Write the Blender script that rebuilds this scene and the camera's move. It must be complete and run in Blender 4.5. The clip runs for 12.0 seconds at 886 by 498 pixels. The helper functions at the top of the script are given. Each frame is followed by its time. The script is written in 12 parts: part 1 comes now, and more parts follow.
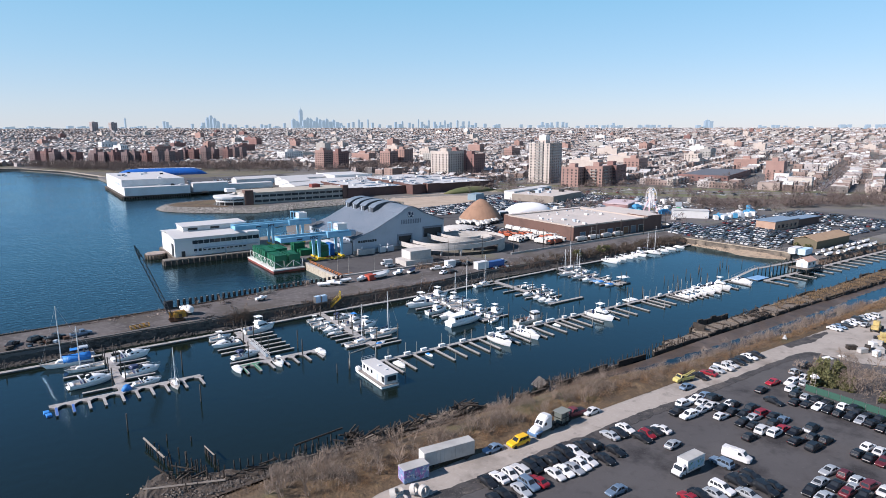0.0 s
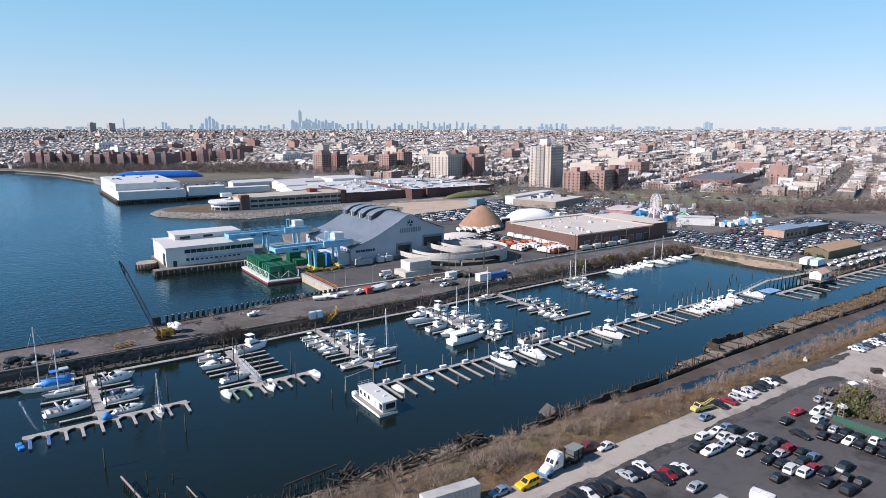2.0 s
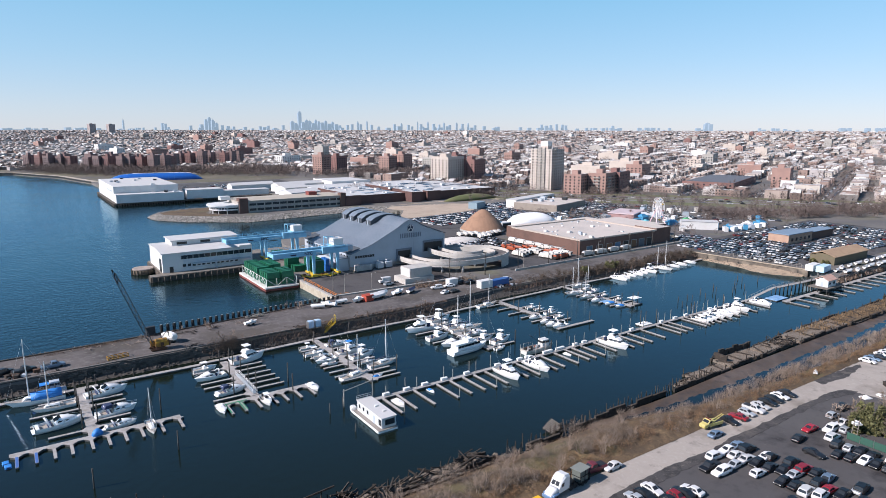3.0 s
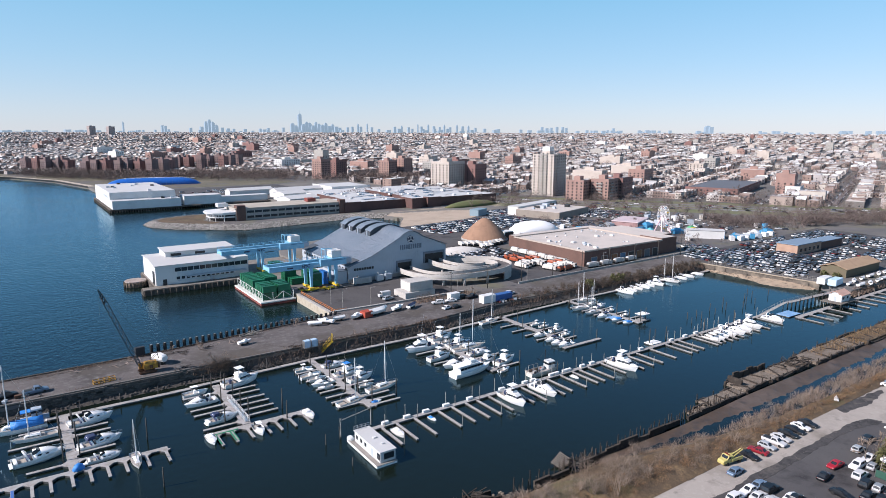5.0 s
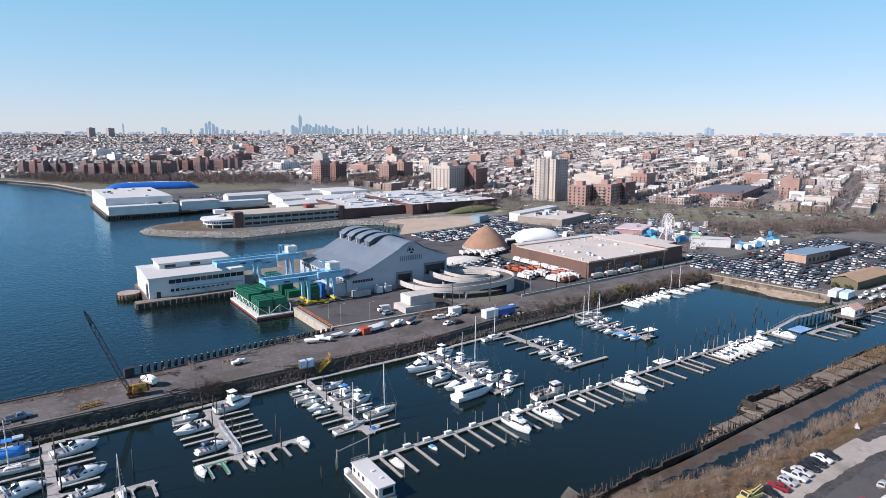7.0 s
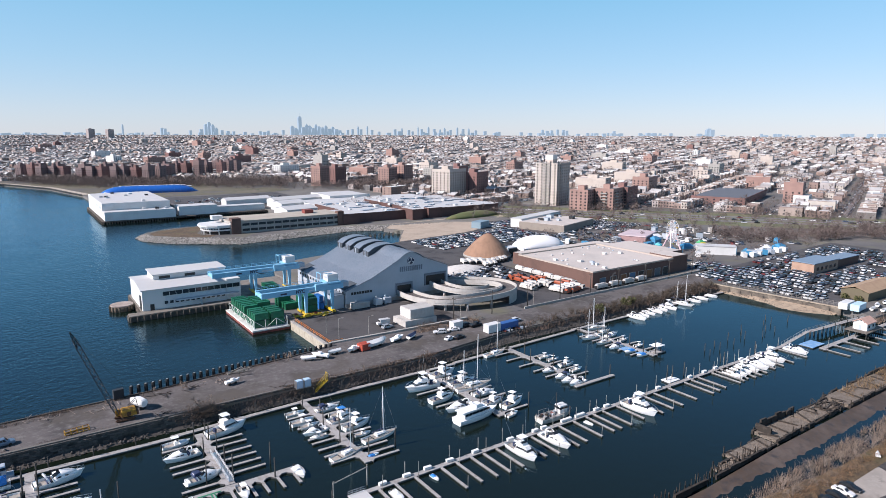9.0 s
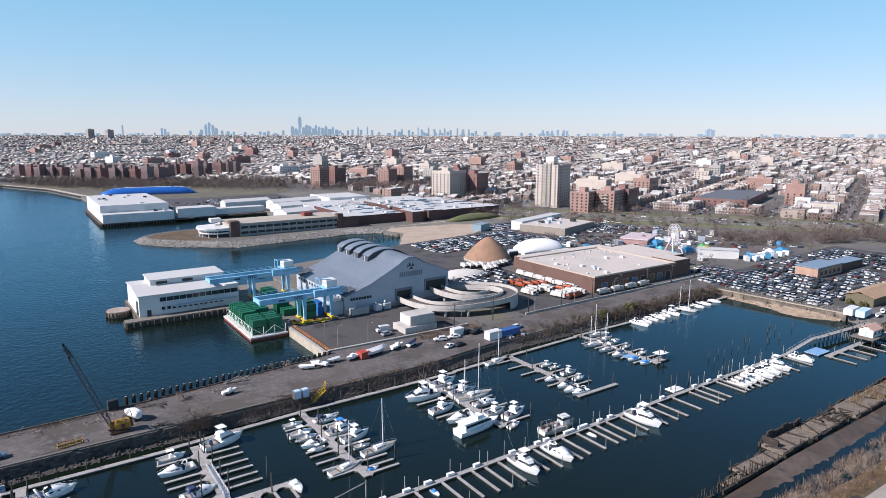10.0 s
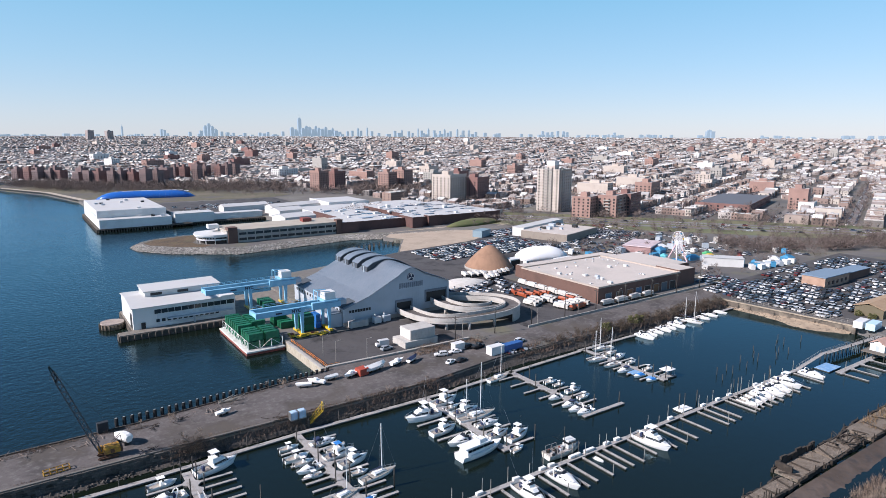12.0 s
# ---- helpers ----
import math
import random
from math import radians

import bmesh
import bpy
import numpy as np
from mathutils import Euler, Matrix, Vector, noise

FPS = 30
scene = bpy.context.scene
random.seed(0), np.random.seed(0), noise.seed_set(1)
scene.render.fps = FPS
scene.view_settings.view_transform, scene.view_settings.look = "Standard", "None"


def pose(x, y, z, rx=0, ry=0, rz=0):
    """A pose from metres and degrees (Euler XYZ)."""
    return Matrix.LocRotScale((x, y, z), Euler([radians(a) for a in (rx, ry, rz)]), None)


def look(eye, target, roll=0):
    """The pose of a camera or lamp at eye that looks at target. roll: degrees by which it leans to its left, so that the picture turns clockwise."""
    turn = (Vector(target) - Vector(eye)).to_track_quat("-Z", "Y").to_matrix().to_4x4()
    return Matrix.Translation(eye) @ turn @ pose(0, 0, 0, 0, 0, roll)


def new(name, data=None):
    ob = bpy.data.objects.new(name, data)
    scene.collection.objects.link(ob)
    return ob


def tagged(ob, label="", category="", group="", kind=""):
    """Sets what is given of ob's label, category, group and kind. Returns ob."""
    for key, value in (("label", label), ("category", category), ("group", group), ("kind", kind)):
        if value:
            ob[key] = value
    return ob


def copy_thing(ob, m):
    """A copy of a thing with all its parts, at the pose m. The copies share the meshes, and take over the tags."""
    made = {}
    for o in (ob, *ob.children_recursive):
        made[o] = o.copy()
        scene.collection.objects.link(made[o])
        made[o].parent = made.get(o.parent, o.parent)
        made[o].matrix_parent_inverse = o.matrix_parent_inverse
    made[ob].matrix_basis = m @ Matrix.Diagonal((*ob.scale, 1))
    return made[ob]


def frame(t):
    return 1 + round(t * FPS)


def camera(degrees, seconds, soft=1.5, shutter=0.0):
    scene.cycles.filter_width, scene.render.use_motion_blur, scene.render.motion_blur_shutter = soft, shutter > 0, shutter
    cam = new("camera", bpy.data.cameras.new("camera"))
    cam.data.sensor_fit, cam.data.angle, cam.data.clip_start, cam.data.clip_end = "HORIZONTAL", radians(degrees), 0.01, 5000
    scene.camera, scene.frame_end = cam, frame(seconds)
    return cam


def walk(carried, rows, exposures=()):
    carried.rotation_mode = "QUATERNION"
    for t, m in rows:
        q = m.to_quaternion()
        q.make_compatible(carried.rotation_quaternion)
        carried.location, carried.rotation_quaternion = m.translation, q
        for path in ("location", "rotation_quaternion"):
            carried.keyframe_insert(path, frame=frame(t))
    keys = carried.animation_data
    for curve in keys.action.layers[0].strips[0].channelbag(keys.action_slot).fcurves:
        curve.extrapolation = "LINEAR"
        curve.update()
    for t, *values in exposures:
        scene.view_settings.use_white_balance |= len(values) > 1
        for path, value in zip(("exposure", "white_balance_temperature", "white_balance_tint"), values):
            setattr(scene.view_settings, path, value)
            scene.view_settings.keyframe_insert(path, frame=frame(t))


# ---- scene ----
cam = camera(70.0, 12.0, soft=0.7)
# seconds, eye, heading, pitch, roll
PATH = [
    (0.0, 13.456, 13.714, 62.410, -34.257, -10.948, -0.065),
    (0.5, 14.794, 16.052, 62.892, -34.297, -10.945, -0.032),
    (1.0, 16.088, 18.296, 63.432, -34.326, -10.929, -0.001),
    (1.5, 17.342, 20.454, 64.023, -34.347, -10.901, 0.027),
    (2.0, 18.560, 22.536, 64.656, -34.361, -10.865, 0.052),
    (2.5, 19.745, 24.549, 65.325, -34.369, -10.823, 0.074),
    (3.0, 20.902, 26.500, 66.023, -34.373, -10.778, 0.093),
    (5.0, 25.289, 33.804, 69.007, -34.364, -10.602, 0.144),
    (5.5, 26.335, 35.529, 69.779, -34.359, -10.566, 0.150),
    (6.0, 27.365, 37.220, 70.555, -34.355, -10.534, 0.154),
    (6.5, 28.378, 38.880, 71.332, -34.351, -10.508, 0.157),
    (7.0, 29.375, 40.510, 72.109, -34.349, -10.486, 0.158),
    (9.0, 33.193, 46.749, 75.201, -34.349, -10.444, 0.157),
    (9.5, 34.100, 48.234, 75.972, -34.352, -10.440, 0.157),
    (10.0, 34.986, 49.686, 76.744, -34.355, -10.436, 0.159),
    (10.5, 35.848, 51.102, 77.520, -34.357, -10.429, 0.162),
    (11.0, 36.683, 52.478, 78.303, -34.359, -10.419, 0.169),
    (11.5, 37.488, 53.810, 79.096, -34.360, -10.402, 0.179),
    (12.0, 38.260, 55.092, 79.902, -34.358, -10.376, 0.193),
]


def aim(x, y, z, yaw, pitch, roll):
    a, b = radians(yaw), radians(pitch)
    return look((x, y, z), (x - math.sin(a) * math.cos(b), y + math.cos(a) * math.cos(b), z + math.sin(b)), roll)


walk(cam, [(t, aim(*row)) for t, *row in PATH], exposures=[(0.0, 0.0), (12.0, 0.0)])

# ---- sky and sun ----
SUN_FROM = Vector((-0.80, 0.16, 0.58)).normalized()
world = bpy.data.worlds.new("sky")
world.use_nodes = True
scene.world = world
wn = world.node_tree.nodes
sky = wn.new("ShaderNodeTexSky")
sky.sky_type, sky.sun_disc = "NISHITA", False
sky.sun_elevation = math.asin(SUN_FROM.z)
sky.sun_rotation = math.atan2(SUN_FROM.x, SUN_FROM.y)
sky.air_density, sky.dust_density, sky.ozone_density = 1.0, 0.05, 4.0
# winter haze: whitish at the horizon, thinning to clear blue overhead
link = world.node_tree.links.new
coord, height = wn.new("ShaderNodeTexCoord"), wn.new("ShaderNodeSeparateXYZ")
link(coord.outputs["Generated"], height.inputs[0])
veil = wn.new("ShaderNodeValToRGB")
for i, (p, c) in enumerate(((0.0, (0.60, 0.73, 0.87)), (0.03, (0.57, 0.73, 0.88)), (0.10, (0.42, 0.72, 0.90)), (0.22, (0.24, 0.67, 0.90)), (0.34, (0.17, 0.50, 0.80)), (0.6, (0.045, 0.13, 0.26)))):
    e = veil.color_ramp.elements[i] if i < 2 else veil.color_ramp.elements.new(p)
    e.position, e.color = p, (*c, 1)
link(height.outputs["Z"], veil.inputs[0])
gain = wn.new("ShaderNodeMix")
gain.data_type, gain.blend_type = "RGBA", "MULTIPLY"
gain.inputs[0].default_value, gain.inputs[7].default_value = 1.0, (8.33, 8.33, 8.33, 1)
link(veil.outputs[0], gain.inputs[6])
haze = wn.new("ShaderNodeMix")
haze.data_type, haze.blend_type = "RGBA", "MIX"
haze.inputs[0].default_value = 0.6
cool = wn.new("ShaderNodeMix")  # white balance of the sky's low band
cool.data_type, cool.blend_type = "RGBA", "MULTIPLY"
cool.inputs[0].default_value, cool.inputs[7].default_value = 1.0, (1.0, 0.95, 1.2, 1)
link(sky.outputs[0], cool.inputs[6])
link(cool.outputs[2], haze.inputs[6])
link(gain.outputs[2], haze.inputs[7])
wn["Background"].inputs["Strength"].default_value = 0.12
link(haze.outputs[2], wn["Background"].inputs["Color"])
sun = new("sun", bpy.data.lights.new("sun", "SUN"))
sun.data.energy, sun.data.angle, sun.data.color = 7.2, radians(0.55), (1.0, 0.905, 0.89)
sun.matrix_world = look(SUN_FROM * 300, (0, 0, 0))


# ---- mesh helpers ----
from mathutils import geometry


def part(name, bm, material, parent=None, label="", at=None):
    """Links a bmesh as one mesh object, under a thing or a part if given."""
    me = bpy.data.meshes.new(name)
    bm.to_mesh(me)
    bm.free()
    for m in material if isinstance(material, (list, tuple)) else [material]:
        me.materials.append(m)
    ob = new(name, me)
    if parent is not None:
        ob.parent = parent
    if at is not None:
        ob.matrix_basis = at
    if label:
        ob["label"] = label
    return ob


def shared(name, me, parent, m):
    """Another object on a mesh that exists already."""
    ob = new(name, me)
    ob.parent = parent
    ob.matrix_basis = m
    return ob


def empty(name, m=None):
    ob = new(name)
    ob.empty_display_size = 0.5
    if m is not None:
        ob.matrix_basis = m
    return ob


def box(bm, x0, x1, y0, y1, z0, z1, mi=0):
    v = [bm.verts.new(p) for p in ((x0, y0, z0), (x1, y0, z0), (x1, y1, z0), (x0, y1, z0), (x0, y0, z1), (x1, y0, z1), (x1, y1, z1), (x0, y1, z1))]
    for q in ((3, 2, 1, 0), (4, 5, 6, 7), (0, 1, 5, 4), (1, 2, 6, 5), (2, 3, 7, 6), (3, 0, 4, 7)):
        bm.faces.new([v[i] for i in q]).material_index = mi
    return v


def bev(bm, w, seg=1):
    bmesh.ops.bevel(bm, geom=list(bm.edges), offset=w, segments=seg, affect="EDGES", clamp_overlap=True)
    return bm


def boxes(*rows):
    bm = bmesh.new()
    for r in rows:
        box(bm, *r)
    return bm


def rod(bm, a, b, r, n=6, r2=None, caps=True, mi=0):
    a, b = Vector(a), Vector(b)
    d = (b - a).normalized()
    s = d.orthogonal().normalized()
    q = d.cross(s)
    rings = []
    for p, k in ((a, r), (b, r if r2 is None else r2)):
        rings.append([bm.verts.new(p + k * (math.cos(t) * s + math.sin(t) * q)) for t in (2 * math.pi * i / n for i in range(n))])
    for i in range(n):
        f = bm.faces.new((rings[0][i], rings[0][(i + 1) % n], rings[1][(i + 1) % n], rings[1][i]))
        f.material_index, f.smooth = mi, n > 6
    if caps:
        bm.faces.new(rings[0][::-1]).material_index = mi
        bm.faces.new(rings[1]).material_index = mi
    return bm


def slab(bm, outline, z0, z1, mi=0):
    """A prism over an outline, given in order."""
    pts = [Vector(p[:2]) for p in outline]
    n = len(pts)
    low = [bm.verts.new((p.x, p.y, z0)) for p in pts]
    top = [bm.verts.new((p.x, p.y, z1)) for p in pts]
    turn = sum(pts[i].x * pts[(i + 1) % n].y - pts[(i + 1) % n].x * pts[i].y for i in range(n))
    for i in range(n):
        j = (i + 1) % n
        q = (low[i], low[j], top[j], top[i])
        bm.faces.new(q if turn > 0 else q[::-1]).material_index = mi
    for tri in geometry.delaunay_2d_cdt(pts, [], [list(range(n))], 1, 1e-5)[2]:
        a, b, c = (pts[i] for i in tri)
        flip = (b - a).cross(c - a) < 0
        bm.faces.new([top[i] for i in (tri[::-1] if flip else tri)]).material_index = mi
    return bm


def loft(bm, rings, close=True, cap=True, mi=0, smooth=False):
    """Skins rows of points, each row as long as the next."""
    vs = [[bm.verts.new(p) for p in ring] for ring in rings]
    n = len(vs[0])
    for a, b in zip(vs, vs[1:]):
        for i in range(n if close else n - 1):
            j = (i + 1) % n
            f = bm.faces.new((a[i], a[j], b[j], b[i]))
            f.material_index, f.smooth = mi, smooth
    if cap and close:
        for ring in (vs[0][::-1], vs[-1]):
            try:
                bm.faces.new(ring).material_index = mi
            except ValueError:
                pass
    return vs


def pane(*quads):
    """Thin panes of four corners each, 3 cm thick about their plane."""
    bm = bmesh.new()
    for q in quads:
        q = [Vector(p) for p in q]
        n = (q[1] - q[0]).cross(q[2] - q[0]).normalized() * 0.015
        loft(bm, [[p - n for p in q], [p + n for p in q]])
    bmesh.ops.recalc_face_normals(bm, faces=bm.faces)
    return bm


def thing(name, m, label, category, group="", kind=""):
    return tagged(empty(name, m), label, category, group, kind)


# ---- materials ----
def mat(name, color, rough=0.7, metal=0.0, grain=(), bump=0.0, bump_scale=1.0, island=0.0, per_object=0.0, spec=0.5):
    """A painted or raw surface. grain: rows of (scale, second colour, low, high) laid one over the other."""
    m = bpy.data.materials.new(name)
    m.use_nodes = True
    t = m.node_tree
    b = t.nodes["Principled BSDF"]
    b.inputs["Roughness"].default_value, b.inputs["Metallic"].default_value = rough, metal
    b.inputs["Specular IOR Level"].default_value = spec
    geo = t.nodes.new("ShaderNodeNewGeometry")
    col = t.nodes.new("ShaderNodeRGB")
    col.outputs[0].default_value = (*color, 1)
    out = col.outputs[0]
    for scale, second, low, high in grain:
        n = t.nodes.new("ShaderNodeTexNoise")
        n.inputs["Scale"].default_value, n.inputs["Detail"].default_value, n.inputs["Roughness"].default_value = scale, 6, 0.6
        t.links.new(geo.outputs["Position"], n.inputs["Vector"])
        r = t.nodes.new("ShaderNodeMapRange")
        r.inputs["From Min"].default_value, r.inputs["From Max"].default_value = low, high
        t.links.new(n.outputs["Fac"], r.inputs["Value"])
        mix = t.nodes.new("ShaderNodeMix")
        mix.data_type = "RGBA"
        mix.inputs[7].default_value = (*second, 1)
        t.links.new(r.outputs[0], mix.inputs[0])
        t.links.new(out, mix.inputs[6])
        out = mix.outputs[2]
    for amount, node, socket in ((island, "g", "Random Per Island"), (per_object, "o", "Random")):
        if amount:
            src = geo if node == "g" else t.nodes.new("ShaderNodeObjectInfo")
            r = t.nodes.new("ShaderNodeMapRange")
            r.inputs["To Min"].default_value, r.inputs["To Max"].default_value = 1 - amount, 1 + amount
            t.links.new(src.outputs[socket], r.inputs["Value"])
            hsv = t.nodes.new("ShaderNodeHueSaturation")
            t.links.new(r.outputs[0], hsv.inputs["Value"])
            t.links.new(out, hsv.inputs["Color"])
            out = hsv.outputs[0]
    t.links.new(out, b.inputs["Base Color"])
    if bump:
        n = t.nodes.new("ShaderNodeTexNoise")
        n.inputs["Scale"].default_value, n.inputs["Detail"].default_value = bump_scale, 5
        t.links.new(geo.outputs["Position"], n.inputs["Vector"])
        k = t.nodes.new("ShaderNodeBump")
        k.inputs["Strength"].default_value, k.inputs["Distance"].default_value = 1.0, bump
        t.links.new(n.outputs["Fac"], k.inputs["Height"])
        t.links.new(k.outputs[0], b.inputs["Normal"])
    return m


def palette(name, colours, rough=0.75, per="island", grain_scale=0.0):
    """One material whose islands, or objects, each take one of the colours."""
    m = mat(name, colours[0], rough)
    t = m.node_tree
    src = t.nodes.new("ShaderNodeNewGeometry" if per == "island" else "ShaderNodeObjectInfo")
    ramp = t.nodes.new("ShaderNodeValToRGB")
    ramp.color_ramp.interpolation = "CONSTANT"
    els = ramp.color_ramp.elements
    while len(els) < len(colours):
        els.new(0.5)
    for i, c in enumerate(colours):
        els[i].position = i / len(colours)
        els[i].color = (*c, 1)
    t.links.new(src.outputs["Random Per Island" if per == "island" else "Random"], ramp.inputs[0])
    out = ramp.outputs[0]
    if grain_scale:
        n = t.nodes.new("ShaderNodeTexNoise")
        n.inputs["Scale"].default_value = grain_scale
        g = t.nodes.new("ShaderNodeNewGeometry")
        t.links.new(g.outputs["Position"], n.inputs["Vector"])
        r = t.nodes.new("ShaderNodeMapRange")
        r.inputs["To Min"].default_value, r.inputs["To Max"].default_value = 0.7, 1.3
        t.links.new(n.outputs["Fac"], r.inputs["Value"])
        h = t.nodes.new("ShaderNodeHueSaturation")
        t.links.new(r.outputs[0], h.inputs["Value"])
        t.links.new(out, h.inputs["Color"])
        out = h.outputs[0]
    t.links.new(out, t.nodes["Principled BSDF"].inputs["Base Color"])
    return m


ASPHALT = mat("asphalt", (0.068, 0.064, 0.066), 0.9, grain=[(0.06, (0.088, 0.084, 0.084), 0.45, 0.75), (0.09, (0.024, 0.022, 0.024), 0.52, 0.64), (0.5, (0.042, 0.040, 0.041), 0.55, 0.8), (3.0, (0.062, 0.059, 0.058), 0.5, 0.8), (1.1, (0.11, 0.105, 0.10), 0.66, 0.78)], bump=0.02, bump_scale=4)
QUAY_TOP = mat("worn quay paving", (0.105, 0.093, 0.091), 0.95, grain=[(0.10, (0.040, 0.036, 0.037), 0.46, 0.64), (0.6, (0.165, 0.158, 0.15), 0.5, 0.75), (0.05, (0.082, 0.070, 0.06), 0.5, 0.65), (2.2, (0.06, 0.053, 0.05), 0.58, 0.72)], bump=0.03, bump_scale=2)
SAND_ROAD = mat("sandy gravel road", (0.335, 0.30, 0.268), 0.95, grain=[(0.15, (0.25, 0.225, 0.20), 0.45, 0.7), (1.2, (0.39, 0.355, 0.32), 0.5, 0.8), (0.4, (0.17, 0.15, 0.135), 0.58, 0.75), (0.07, (0.20, 0.175, 0.15), 0.55, 0.68)], bump=0.03, bump_scale=3)
DRY_GRASS = mat("dry winter grass", (0.125, 0.083, 0.046), 0.95, grain=[(0.09, (0.062, 0.045, 0.030), 0.42, 0.65), (0.7, (0.175, 0.12, 0.062), 0.5, 0.75), (3.0, (0.06, 0.043, 0.028), 0.5, 0.7), (0.05, (0.11, 0.10, 0.045), 0.6, 0.72)], bump=0.25, bump_scale=1.5)
CITY_GROUND = mat("city streets and yards", (0.105, 0.10, 0.10), 0.95, grain=[(0.01, (0.20, 0.185, 0.165), 0.45, 0.65), (0.05, (0.135, 0.13, 0.085), 0.5, 0.7), (0.4, (0.11, 0.105, 0.10), 0.5, 0.75)])
MUD = mat("wet tidal mud", (0.075, 0.052, 0.036), 0.55, grain=[(0.10, (0.13, 0.098, 0.078), 0.45, 0.68), (0.35, (0.045, 0.036, 0.032), 0.5, 0.66), (1.4, (0.10, 0.074, 0.06), 0.56, 0.72)], bump=0.05, bump_scale=1)
STONE = mat("quay stone wall", (0.066, 0.06, 0.056), 0.95, grain=[(0.5, (0.05, 0.045, 0.04), 0.42, 0.65), (2.5, (0.17, 0.15, 0.13), 0.55, 0.8)], bump=0.25, bump_scale=1.2)
RIPRAP = mat("grey rip-rap rock", (0.31, 0.29, 0.265), 0.95, grain=[(0.6, (0.15, 0.14, 0.125), 0.45, 0.65)], island=0.45, bump=0.1, bump_scale=2)
CONCRETE = mat("weathered concrete", (0.36, 0.345, 0.32), 0.9, grain=[(0.2, (0.26, 0.245, 0.225), 0.45, 0.7), (2.0, (0.42, 0.41, 0.39), 0.5, 0.8)], bump=0.01, bump_scale=5)
WHITE_WALL = mat("white metal cladding", (0.63, 0.63, 0.62), 0.55, grain=[(0.15, (0.55, 0.545, 0.53), 0.5, 0.75), (0.9, (0.48, 0.46, 0.43), 0.64, 0.78)])
WHITE_ROOF = mat("white roof membrane", (0.50, 0.50, 0.50), 0.7, grain=[(0.08, (0.48, 0.475, 0.46), 0.5, 0.68), (0.8, (0.52, 0.51, 0.49), 0.55, 0.75), (0.3, (0.36, 0.35, 0.33), 0.63, 0.74)])
GREY_CLAD = mat("blue-grey metal cladding", (0.40, 0.45, 0.50), 0.5, grain=[(0.1, (0.34, 0.385, 0.43), 0.45, 0.7)])
GREY_ROOF = mat("blue-grey standing seam roof", (0.165, 0.195, 0.235), 0.45, grain=[(0.05, (0.125, 0.16, 0.20), 0.42, 0.7), (0.5, (0.20, 0.22, 0.25), 0.55, 0.75)])
DARK = mat("dark opening", (0.02, 0.021, 0.023), 0.5)
GLASS = mat("dark window glass", (0.025, 0.03, 0.036), 0.12)
CRANE_BLUE = mat("light blue crane paint", (0.22, 0.48, 0.66), 0.5, grain=[(0.5, (0.32, 0.55, 0.68), 0.5, 0.75), (0.15, (0.17, 0.40, 0.57), 0.5, 0.7)])
GREEN_PAINT = mat("green container paint", (0.008, 0.125, 0.062), 0.5, grain=[(0.4, (0.008, 0.085, 0.045), 0.45, 0.7)], per_object=0.3)
BLUE_PAINT = mat("blue container paint", (0.02, 0.14, 0.42), 0.5)
YELLOW_PAINT = mat("yellow steel paint", (0.62, 0.42, 0.03), 0.5, grain=[(1.0, (0.42, 0.27, 0.04), 0.5, 0.7)])
RUST_RED = mat("red barge hull paint", (0.22, 0.05, 0.04), 0.7, grain=[(0.4, (0.12, 0.04, 0.03), 0.45, 0.7)])
BRICK = mat("brown brick", (0.135, 0.078, 0.063), 0.9, grain=[(0.15, (0.10, 0.06, 0.05), 0.45, 0.7), (4.0, (0.17, 0.10, 0.08), 0.55, 0.8)])
GRAVEL_ROOF = mat("pale gravel roof", (0.51, 0.455, 0.415), 0.95, grain=[(0.06, (0.42, 0.385, 0.355), 0.45, 0.7), (1.0, (0.56, 0.53, 0.49), 0.55, 0.8)])
SALT = mat("tan salt dome shingles", (0.29, 0.175, 0.115), 0.9, grain=[(0.3, (0.235, 0.14, 0.093), 0.45, 0.7)])
TENT = mat("white stretched fabric", (0.8, 0.8, 0.8), 0.6)
OLD_WOOD = mat("rotten dark timber", (0.034, 0.027, 0.022), 0.95, grain=[(1.2, (0.085, 0.068, 0.053), 0.5, 0.75)], bump=0.04, bump_scale=6, per_object=0.3)
DOCK_WOOD = mat("weathered grey dock planks", (0.33, 0.32, 0.315), 0.9, grain=[(0.8, (0.23, 0.21, 0.19), 0.45, 0.68), (6.0, (0.42, 0.40, 0.37), 0.55, 0.8), (2.5, (0.16, 0.145, 0.13), 0.60, 0.74)])
PILE_WOOD = mat("pile timber", (0.040, 0.038, 0.035), 0.85, grain=[(2.0, (0.085, 0.077, 0.068), 0.5, 0.75)])
GELCOAT = mat("white gelcoat", (0.83, 0.83, 0.82), 0.3, per_object=0.06)
TWIG = mat("bare twigs", (0.25, 0.195, 0.155), 0.95, island=0.35)
TYRE = mat("black rubber", (0.018, 0.018, 0.018), 0.8)


